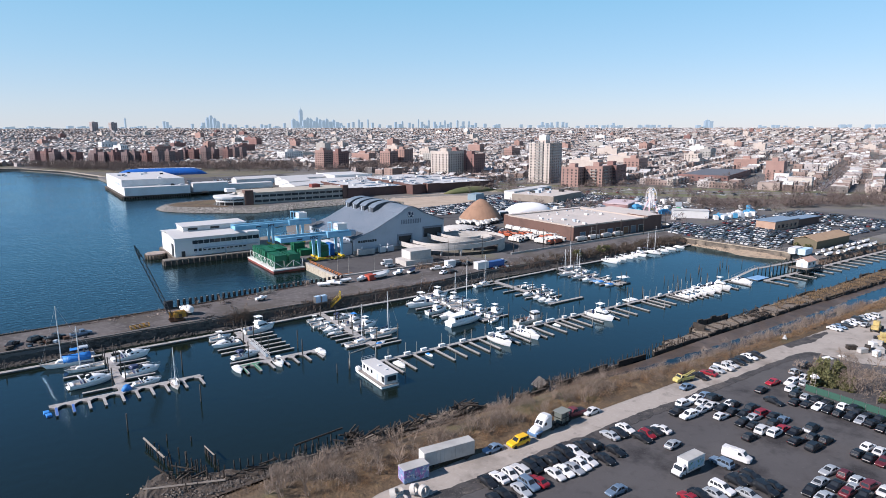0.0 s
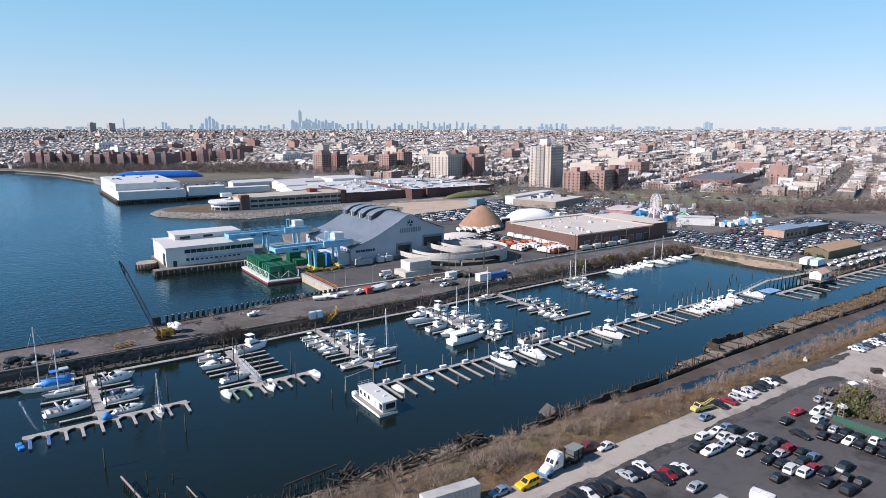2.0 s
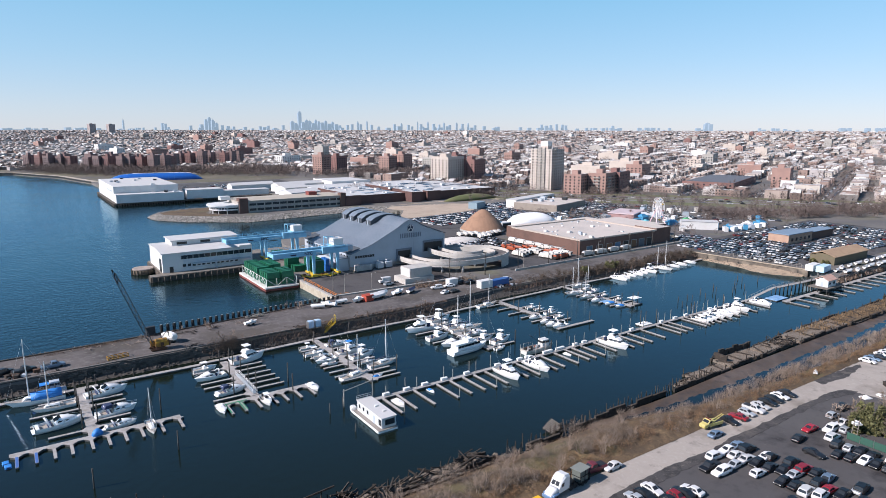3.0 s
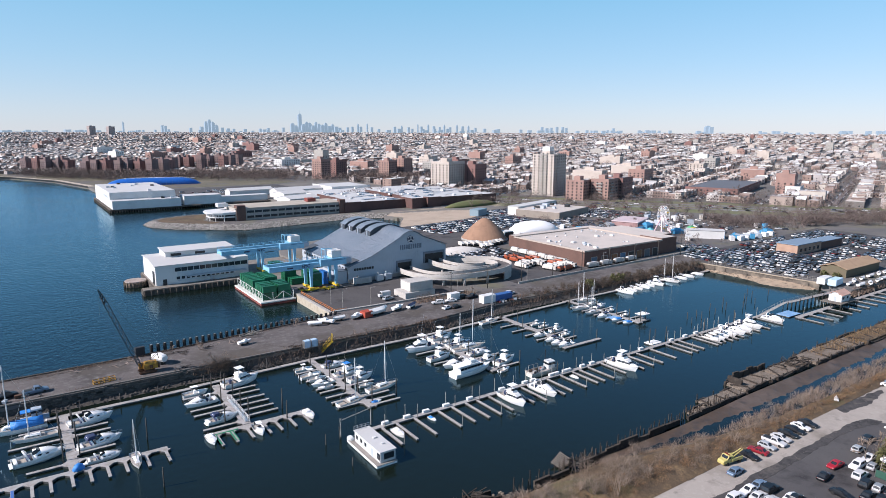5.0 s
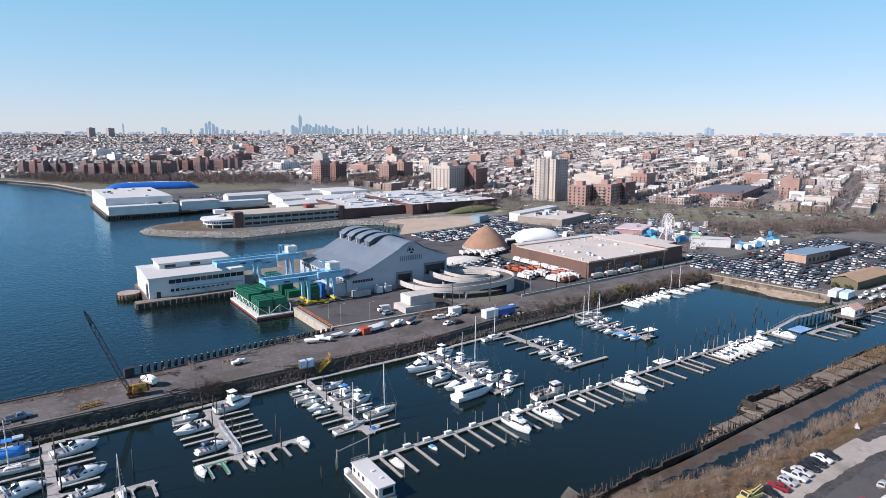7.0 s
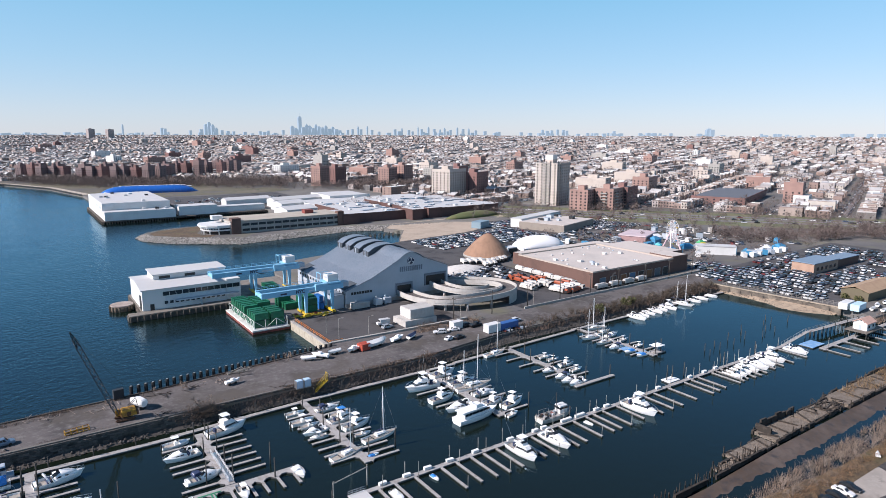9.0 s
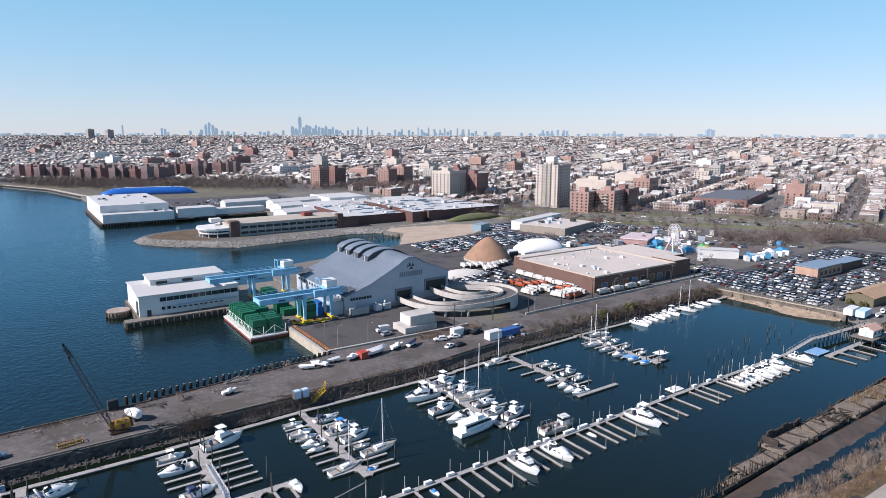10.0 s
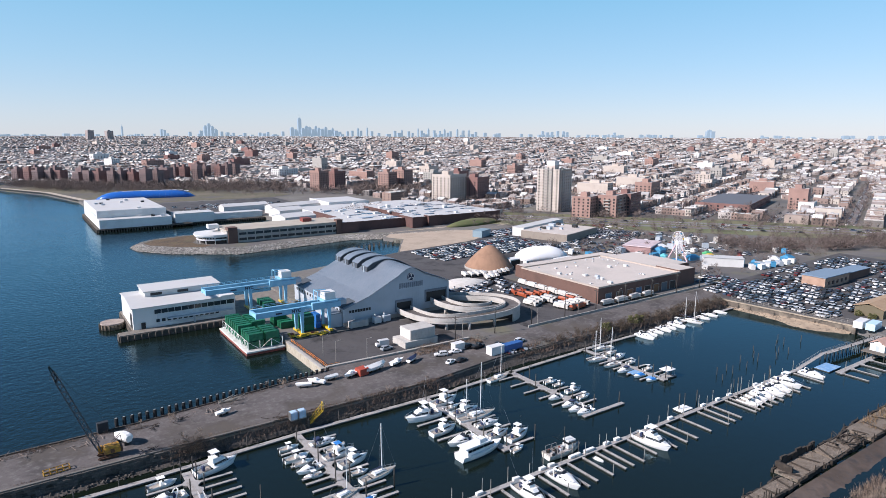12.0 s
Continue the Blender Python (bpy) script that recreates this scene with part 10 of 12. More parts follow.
part("terrace_roof", boxes((94.9, 149.2, 628.3, 642.0, 9.6, 9.8)), WHITE_ROOF, whf)
part("upper_block", boxes((94.7, 148.0, 642.2, 745.9, 9.6, 15.6)), WHITE_WALL, whf)
part("roof", boxes((95.2, 147.6, 642.6, 745.4, 15.6, 15.8)), WHITE_ROOF, whf)
for k in range(14):
    part("roof_unit", boxes((-1.4, 1.4, -1.2, 1.2, 0, 1.3)), (GREY_CLAD, DARK, WHITE_WALL)[k % 3], whf, at=pose(r3.uniform(98, 144), r3.uniform(646, 742) if k > 5 else r3.uniform(631, 640), 15.8 if k > 5 else 9.8))
for k in range(4):
    part("wall_panel", boxes((94.5, 94.62, 650 + 9 * k, 655 + 9 * k, 10.5, 12.0)), GREY_CLAD, whf)
part("deck", boxes((92.5, 166, 626.5, 748, 1.7, 2.6)), PIERW, whf)
bm = bmesh.new()
for k in range(28):
    rod(bm, (93.5 + 2.05 * k, 626.3, -3), (93.5 + 2.05 * k, 626.3, 2.0), 0.5, 6)
    rod(bm, (92.4, 628 + 4.2 * k, -3), (92.4, 628 + 4.2 * k, 2.0), 0.5, 6)
tagged(part("far_pile", bm, PIERW, whf), kind="stuff")
s2 = thing("wharf_shed", pose(0, 0, 0), "long white wharf shed on dark piles", "building")
part("block", boxes((153.5, 186, 634, 652, 2.4, 10.2)), WHITE_WALL, s2)
part("long_block", boxes((186.1, 232, 640, 652, 2.4, 7.4)), WHITE_WALL, s2)
part("roof", boxes((153.3, 186.2, 633.8, 652, 10.2, 10.5), (186.3, 232.2, 639.8, 652, 7.4, 7.7)), WHITE_ROOF, s2)
part("deck", boxes((152, 234, 632.5, 654.5, 1.5, 2.4)), PIERW, s2)
bm = bmesh.new()
for k in range(40):
    rod(bm, (152.5 + 2.05 * k, 632.3, -3), (152.5 + 2.05 * k, 632.3, 1.8), 0.45, 6)
tagged(part("far_pile", bm, PIERW, s2), kind="stuff")
bl = thing("blue_sports_bubble", pose(172, 877.0, 3.0, 0, 0, -10), "long bright blue inflated sports hall", "building")
bm = bmesh.new()
rings = []
for k in range(17):
    x = -54 + 108 * k / 16
    e = max(0.04, 1 - abs(2 * k / 16 - 1) ** 6)
    rings.append([(x, 11 * e ** 0.5 * math.cos(math.pi * i / 12), 8.6 * e * math.sin(math.pi * i / 12) ** 0.8) for i in range(13)])
loft(bm, rings, smooth=True)
part("skin", bm, mat("bright blue fabric skin", (0.02, 0.12, 0.44), 0.28), bl)
bm = bmesh.new()
for k in range(1, 16):
    x = -54 + 108 * k / 16
    e = max(0.04, 1 - abs(2 * k / 16 - 1) ** 6)
    for i in range(12):
        p = [(x, 11.05 * e ** 0.5 * math.cos(math.pi * j / 12), 8.65 * e * math.sin(math.pi * j / 12) ** 0.8) for j in (i, i + 1)]
        rod(bm, p[0], p[1], 0.10, 4, caps=False)
# white strips over the crown paint in the sun's glint on the skin
bm2 = bmesh.new()
for k in range(1, 15):
    xa, xb = -54 + 108 * k / 16 + 0.5, -54 + 108 * (k + 1) / 16 - 0.5
    loft(bm2, [[(x, 11.2 * math.cos(math.pi * j / 12), 8.75 * math.sin(math.pi * j / 12) ** 0.8 * max(0.04, 1 - abs(2 * k / 16 - 1) ** 6)) for j in (5, 6, 7)] for x in (xa, xb)], close=False)
part("crown_panel", bm2, mat("painted crown glint", (0.7, 0.72, 0.74), 0.5), bl, "white strips painting the sun's glint along the crown")
part("seam_strap", bm, mat("pale blue seam", (0.10, 0.22, 0.5), 0.5), bl)
sheet("wharf_car_park", [(168, 657), (240, 657), (300, 700), (300, 800), (170, 800)], 3.04, ASPHALT, "dark asphalt car park of the wharf store", "pavement")
sheet("jetty_lawn", [(112, 535), (113, 525), (129, 506), (143, 498), (150, 503), (142, 511), (141, 520), (146, 532), (160, 534), (160, 552), (144, 553), (119, 544)], 3.06, DRY_GRASS, "patch of dry lawn on the jetty", "ground")
GREENH = mat("winter green turf", (0.10, 0.115, 0.045), 0.95, grain=[(0.08, (0.15, 0.13, 0.07), 0.45, 0.7)])
SANDB = mat("beach sand", (0.42, 0.35, 0.27), 0.95, grain=[(0.1, (0.34, 0.28, 0.22), 0.45, 0.7)])
strip("small_beach", [[(281, 484, 3.1), (330, 486, 3.1), (392, 492, 3.1)], [(281, 477, 2.0), (330, 472, 2.4), (392, 470, 3.06)], [(280, 471, -0.3), (318, 466, -0.3), (336, 458, 3.0)]], SANDB, "small sandy beach at the head of the inlet", "beach", rough=0.2, step=3)
hill = thing("grass_mound", pose(366, 486, 3.0, 0, 0, 6), "low rounded mound of winter green turf", "mound")
bm = bmesh.new()
n = 30
loft(bm, [[(r_ * 32 * math.cos(2 * math.pi * i / n), r_ * 9.5 * math.sin(2 * math.pi * i / n), z) for i in range(n)] for r_, z in ((1.0, 0), (0.8, 2.2), (0.5, 4.0), (0.2, 4.8))], smooth=True)
part("turf", bm, GREENH, hill)
open_box("blue_store", 330, 430, 3.02, 14, 8, 5, mat("dull blue-grey siding", (0.20, 0.28, 0.33), 0.6), "blue-grey store shed by the beach", "shed", 24)
# old pile row of a vanished pier in the inlet
for k in range(24):
    ob = part("pier_stump", rod(bmesh.new(), (0, 0, -3), (0, 0, 2.0 + r3.random()), 0.3, 6), PIERW, at=pose(226 + 2.1 * k, 445 + 0.3 * k + (k % 2) * 1.6, 0))
    tagged(ob, "dark timber stump of a vanished pier", "pile", "pier stumps in the inlet")
for u, v in ((214, 428), (224, 432), (228, 433), (238, 436)):
    ob = part("dolphin_post", rod(bmesh.new(), (0, 0, -3), (0, 0, 4.2), 0.7, 7), PIERW, at=pose(u, v, 0))
    tagged(ob, "thick dark timber dolphin in the inlet", "pile", "pier stumps in the inlet")

# ---- lots full of small far cars ----
FAR_PAINT = palette("far car paint", [(0.02, 0.022, 0.026), (0.68, 0.68, 0.68), (0.03, 0.035, 0.05), (0.38, 0.40, 0.43), (0.75, 0.75, 0.75), (0.14, 0.18, 0.24), (0.66, 0.66, 0.65), (0.02, 0.02, 0.02), (0.16, 0.03, 0.03), (0.48, 0.50, 0.52), (0.06, 0.09, 0.15), (0.72, 0.72, 0.71)], 0.3)


def far_cars(name, places, label):
    """One mesh of many parked cars. places: (u, v, z, turn)."""
    V, Fc, M = [], [], []
    for u, v, z, a in places:
        c, s = math.cos(a), math.sin(a)
        b = len(V)
        k = r3.uniform(0.9, 1.08)
        for x0, x1, w, h_ in ((-2.2, 2.2, 0.85, 0.25), (-2.3, 2.25, 0.9, 0.85), (-1.7, 1.1, 0.82, 0.88), (-1.2, 0.5, 0.66, 1.45)):
            for x, y in ((x0, -w), (x1, -w), (x1, w), (x0, w)):
                V.append((u + (x * c - y * s) * k, v + (x * s + y * c) * k, z + h_ * k))
        for r_ in range(3):
            for i in range(4):
                j = (i + 1) % 4
                Fc.append((b + 4 * r_ + i, b + 4 * r_ + j, b + 4 * r_ + 4 + j, b + 4 * r_ + 4 + i))
                M.append(1 if r_ == 2 else 0)
        Fc.append((b + 12, b + 13, b + 14, b + 15))
        M.append(0)
    me = bpy.data.meshes.new(name)
    me.from_pydata(V, [], Fc)
    me.materials.append(FAR_PAINT)
    me.materials.append(GLASS)
    me.polygons.foreach_set("material_index", M)
    return tagged(new(name, me), label, "cars", kind="stuff")


def lot(u0, u1, v0, v1, du, dv, turn, skip=0.06, z=3.08, holes=(), tilt=0.0):
    out = []
    u = u0
    while u < u1:
        v = v0
        while v < v1:
            if r3.random() > skip and not any(a < u < b and c < v < d for a, b, c, d in holes):
                x, y = u - (u0 + u1) / 2, v - (v0 + v1) / 2
                c, s = math.cos(tilt), math.sin(tilt)
                out.append(((u0 + u1) / 2 + x * c - y * s + r3.gauss(0, 0.2), (v0 + v1) / 2 + x * s + y * c + r3.gauss(0, 0.15), z, turn + tilt + r3.gauss(0, 0.04) + (math.pi if r3.random() < 0.5 else 0)))
            v += dv
        u += du
    return out


NE_HOLES = ((334, 374, 162, 174), (371, 430, 200, 218))
near_lot = []
for u, w in ((321, 0), (326, 0), (331.5, 0), (339, 0), (344.2, 0), (352, 0), (357.2, 0), (365, 0), (370.4, 0)):
    near_lot += lot(u, u + 1, 176 if u > 324 else 178, 236 if u < 345 else 232, 5, 2.55, 0, 0.2, holes=NE_HOLES)
for u in (378, 384, 393, 398.4, 407, 412.5, 421, 427, 436, 442, 451, 457, 466):
    near_lot += lot(u, u + 1, 172, 238, 5, 2.6, 0, 0.28, holes=NE_HOLES)
far_cars("lot_car", near_lot, "rows of parked cars filling the lot beyond the basin")
mid = []
for k in range(6):
    mid += lot(250, 346, 368 + 7.4 * k, 369 + 7.4 * k, 2.6, 9, math.pi / 2, 0.08, tilt=0.14, holes=((200, 284, 300, 374),))
for k in range(3):
    mid += lot(338, 404, 428 + 7.0 * k, 429 + 7.0 * k, 2.6, 9, math.pi / 2, 0.15, tilt=0.14)
mid += lot(176, 290, 664, 760, 9, 3.4, 0, 0.82)
mid += lot(398, 440, 362, 400, 5.4, 2.7, 0, 0.15, tilt=0.35)
mid += lot(212, 250, 285, 310, 5.6, 2.8, 0.3, 0.3)
mid += lot(334, 356, 220, 250, 5.6, 2.8, 0, 0.5)
far_cars("yard_car", mid, "rows of parked cars in the lots behind the depot")
b1 = thing("tan_office", pose(0, 0, 3.0), "tan brick office with a blue-grey flat roof", "building")
part("wall", boxes((374, 400, 203.5, 215, 0, 5.2)), mat("tan brick", (0.40, 0.27, 0.20), 0.9, grain=[(0.3, (0.33, 0.215, 0.16), 0.45, 0.7)]), b1)
part("roof", boxes((373.6, 400.4, 203.1, 215.4, 5.2, 5.6)), mat("blue-grey felt roof", (0.17, 0.24, 0.32), 0.8), b1)
part("wing", boxes((400.5, 428, 205, 213, 0, 4.2)), BRICK, b1)
part("wing_roof", boxes((400.4, 428.4, 204.6, 213.4, 4.2, 4.5)), bpy.data.materials["blue-grey felt roof"], b1)
for k in range(5):
    part("window", boxes((377 + 4.6 * k, 379 + 4.6 * k, 203.42, 203.5, 1.4, 3.2)), GLASS, b1)
b2 = thing("gabled_store", pose(354.0, 168.4, 3.0), "dark brown store with a shallow tan gable roof", "building")
part("wall", boxes((-17, 17, -5.6, 5.6, 0, 4.2)), mat("olive brown siding", (0.13, 0.11, 0.07), 0.8), b2)
bm = bmesh.new()
loft(bm, [[(x, -6.2, 4.0), (x, 0, 6.0), (x, 6.2, 4.0), (x, 6.2, 3.8), (x, 0, 5.75), (x, -6.2, 3.8)] for x in (-17.6, 17.6)])
bmesh.ops.recalc_face_normals(bm, faces=bm.faces)
part("roof", bm, mat("tan shingle roof", (0.36, 0.25, 0.16), 0.9, grain=[(0.4, (0.30, 0.2, 0.13), 0.45, 0.7)]), b2)
part("gable", boxes((-17.05, -16.98, -3.0, 3.0, 4.2, 5.0)), bpy.data.materials["olive brown siding"], b2)
for u, v in ((336.4, 171.5), (335.8, 166.0)):
    leafy(u - 0.8, v, 3.0, 1.6, 2.0, int(u * v))

# ---- department store and the amusement ground ----
dp = thing("flat_store", pose(380, 400, 3.0, 0, 0, 18), "flat-roofed grey-brown store with roof plant", "building")
part("wall", boxes((-24, 26, -20, 18, 0, 5.4)), mat("grey-brown block wall", (0.27, 0.235, 0.20), 0.9, grain=[(0.2, (0.22, 0.19, 0.165), 0.45, 0.7)]), dp)
part("roof", boxes((-23.6, 25.6, -19.6, 17.6, 5.4, 5.6)), GRAVEL_ROOF, dp)
part("white_wing", boxes((-20, 44, 18.2, 28, 0, 6.6)), WHITE_WALL, dp)
part("wing_roof", boxes((-20.2, 44.2, 18.1, 28.2, 6.6, 6.9)), WHITE_ROOF, dp)
for k in range(9):
    s = r3.uniform(0.8, 2.2)
    part("roof_unit", boxes((-s, s, -s, s, 0, s * 1.2)), (GREY_CLAD, DARK)[k % 2], dp, at=pose(r3.uniform(-18, 20), r3.uniform(-12, 12), 5.6))
RIDEB = mat("bright blue ride canvas", (0.05, 0.24, 0.42), 0.6)
fw_ = thing("ferris_wheel", pose(370, 287, 3.0, 0, 0, 62), "small white and pink fairground wheel", "fairground wheel")
bm = bmesh.new()
n, cz, R = 20, 12.0, 6.9
for y in (-0.9, 0.9):
    for i in range(n):
        a, b = 2 * math.pi * i / n, 2 * math.pi * (i + 1) / n
        for r_ in (R, R * 0.82):
            rod(bm, (r_ * math.cos(a), y, cz + r_ * math.sin(a)), (r_ * math.cos(b), y, cz + r_ * math.sin(b)), 0.12, 4, caps=False)
        rod(bm, (0.4 * math.cos(a), y, cz + 0.4 * math.sin(a)), (R * math.cos(a), y, cz + R * math.sin(a)), 0.09, 4, caps=False)
part("wheel_rim", bm, mat("white ride steel", (0.78, 0.76, 0.76), 0.5), fw_)
bm = bmesh.new()
for y in (-2.2, 2.2):
    for x in (-6, 6):
        rod(bm, (x, y * 1.6, 0), (0, y * 0.5, cz), 0.4, 6)
part("support_leg", bm, mat("pale pink ride paint", (0.75, 0.52, 0.54), 0.5), fw_)
for i in range(n // 2):
    a = 4 * math.pi * i / n
    part("gondola", bev(boxes((-0.45, 0.45, -0.45, 0.45, -1.2, -0.4)), 0.1), (RIDEB, YELLOW_PAINT, RUST_RED)[i % 3], fw_, at=pose(R * math.cos(a), 0, cz + R * math.sin(a)))
part("base", boxes((-7, 7, -4, 4, 0, 1.0)), RIDEB, fw_)
for u, v, l, w, h_, m, lab in ((362, 281, 15, 10, 4.5, RIDEB, "bright blue"), (384, 286, 12, 8, 5, RIDEB, "bright blue"), (374, 300, 8, 7, 4, mat("aqua ride canvas", (0.12, 0.45, 0.52), 0.6), "aqua"), (397, 283, 9, 7, 4.5, YELLOW_PAINT, "yellow"), (405, 290, 8, 6, 4, mat("green ride canvas", (0.08, 0.36, 0.16), 0.6), "green"), (392, 296, 9, 6, 4, TENT, "white"), (386, 312, 13, 9, 6, RIDEB, "bright blue"), (395, 318, 14, 8, 6, TENT, "white"), (412, 272, 9, 6, 4, RUST_RED, "red"), (420, 254, 14, 9, 5, TENT, "white"), (431, 252, 12, 9, 5.5, RIDEB, "bright blue"), (395, 262, 7, 5, 3.6, TENT, "white"), (404, 258, 8, 5, 3.6, RIDEB, "blue")):
    l, w, h_ = 0.66 * l, 0.66 * w, 0.72 * h_
    ob = thing("fair_tent", pose(u, v, 3.0, 0, 0, r3.uniform(-20, 40)), f"{lab} peaked fairground tent", "tent", "fairground tents")
    bm = bmesh.new()
    loft(bm, [[(-l / 2, -w / 2, h_ * 0.55), (l / 2, -w / 2, h_ * 0.55), (l / 2, w / 2, h_ * 0.55), (-l / 2, w / 2, h_ * 0.55)], [(-l * 0.2, -w * 0.06, h_), (l * 0.2, -w * 0.06, h_), (l * 0.2, w * 0.06, h_), (-l * 0.2, w * 0.06, h_)]])
    part("canopy", bm, m, ob)
    part("wall", boxes((-l / 2 + 0.2, l / 2 - 0.2, -w / 2 + 0.2, w / 2 - 0.2, 0, h_ * 0.56)), m if lab != "white" else WHITE_WALL, ob)
rbn = thing("ride_hall", pose(386, 326, 3.0, 0, 0, 24), "low pale pink-roofed ride hall of the fairground", "building")
part("wall", boxes((-14, 14, -9, 9, 0, 4.0)), mat("faded pinkish siding", (0.34, 0.22, 0.215), 0.7, grain=[(0.3, (0.26, 0.15, 0.15), 0.45, 0.7)]), rbn)
part("roof", bev(boxes((-14.5, 14.5, -9.5, 9.5, 4.0, 4.8)), 0.3), mat("pale pink sheet roof", (0.56, 0.45, 0.46), 0.6, grain=[(0.3, (0.46, 0.38, 0.39), 0.45, 0.7)]), rbn)
ws = thing("white_store", pose(384, 266, 3.0, 0, 0, -50), "long white store with a blue end wall", "building")
part("wall", boxes((-11, 11, -4, 4, 0, 5)), WHITE_WALL, ws)
part("roof", boxes((-11.3, 11.3, -4.3, 4.3, 5, 5.3)), WHITE_ROOF, ws)
part("end_wall", boxes((11.02, 11.2, -4, 4, 0, 5)), RIDEB, ws)
for k in range(10):
    open_box("fair_stall", 392 + 6.5 * (k % 6) + r3.random(), 246 + 5.0 * (k // 6) + r3.random(), 3.0, r3.uniform(3, 6), 2.6, 2.8, (TENT, WHITE_WALL, RIDEB, GREY_CLAD)[k % 4], "small closed fairground stall", "stall", 18 * k)

# scattered vehicles in the yards between depot and fairground
yard = []
for u0, u1, v0, v1, n_ in ((334, 352, 205, 300, 26), (400, 470, 250, 330, 60), (330, 380, 318, 372, 55), (345, 392, 330, 380, 30), (392, 470, 330, 420, 50)):
    for _ in range(n_):
        yard.append((r3.uniform(u0, u1), r3.uniform(v0, v1), 3.08, r3.choice((0.3, 1.87)) + r3.gauss(0, 0.1)))
far_cars("scattered_car", yard, "loosely parked cars in the yards")
for k in range(26):
    u, v = r3.uniform(334, 460), r3.uniform(246, 345)
    open_box("fair_stall", u, v, 3.0, r3.uniform(3, 7), r3.uniform(2.4, 4), r3.uniform(2.4, 3.6), (TENT, GREY_CLAD, RIDEB, WHITE_WALL, CONCRETE)[k % 5], "small closed fairground stall", "stall", r3.uniform(0, 90))


# ---- the city behind ----
CENTRE = Vector((25.0, 34.0))


def rise(u, v):
    """Height of the ground: flat near the shore, a long low ridge far inland."""
    r = np.hypot(np.asarray(u) - CENTRE.x, np.asarray(v) - CENTRE.y)
    f = np.clip((r - 2300.0) / 2600.0, 0, 1)
    return 3.0 + 44.0 * f * f * (3 - 2 * f)


bm = bmesh.new()
rows = []
for r_ in (2250, 2500, 2800, 3100, 3400, 3700, 4000, 4300, 4600, 4900, 5300, 6200):
    rows.append([(CENTRE.x + r_ * math.sin(radians(a)), CENTRE.y + r_ * math.cos(radians(a)), float(rise(CENTRE.x + r_ * math.sin(radians(a)), CENTRE.y + r_ * math.cos(radians(a)))) + 0.05) for a in range(-24, 92, 2)])
loft(bm, rows, close=False)
bmesh.ops.recalc_face_normals(bm, faces=bm.faces)
if sum(f.normal.z for f in bm.faces) < 0:
    bmesh.ops.reverse_faces(bm, faces=bm.faces)
tagged(part("far_ground", bm, CITY_GROUND), "long low built-up ridge far inland", "ground", kind="structure")

GRID = radians(20.5)
EU, EV = np.array([math.cos(GRID), math.sin(GRID)]), np.array([-math.sin(GRID), math.cos(GRID)])
KEEP_OUT = [(440, 545, 425, 545), (425, 510, 640, 700), (345, 445, 830, 910), (430, 500, 770, 830), (640, 800, 380, 470), (690, 760, 370, 410)]


def in_city(u, v, margin=0.0):
    """True inland of the parkway and off the bay, the park and the large blocks."""
    inland = (u - 522) * 0.777 + (v - 362) * 0.629 > 38 + margin
    shore = u > np.interp(v, [400, 640, 800, 900, 1010, 1120, 1200, 1300, 1500, 5200], [400, 400, 400, 385, 330, 150, 0, -240, -1400, -2400])
    ok = inland & shore
    for a, b, c, d in KEEP_OUT:
        ok &= ~((u > a) & (u < b) & (v > c) & (v < d))
    return ok


def in_sight(u, v, spread=38.5):
    a = np.degrees(np.arctan2(u - 20, v - 25))
    return (a > 34.35 - spread) & (a < 34.35 + spread)


rs = np.random.RandomState(17)
BLOCK, STREET, DEEP, AVE = 150.0, 14.0, 46.0, 12.0


SHIFT = {k: random.Random(k + 50).uniform(-36, 36) for k in range(-8, 24)}


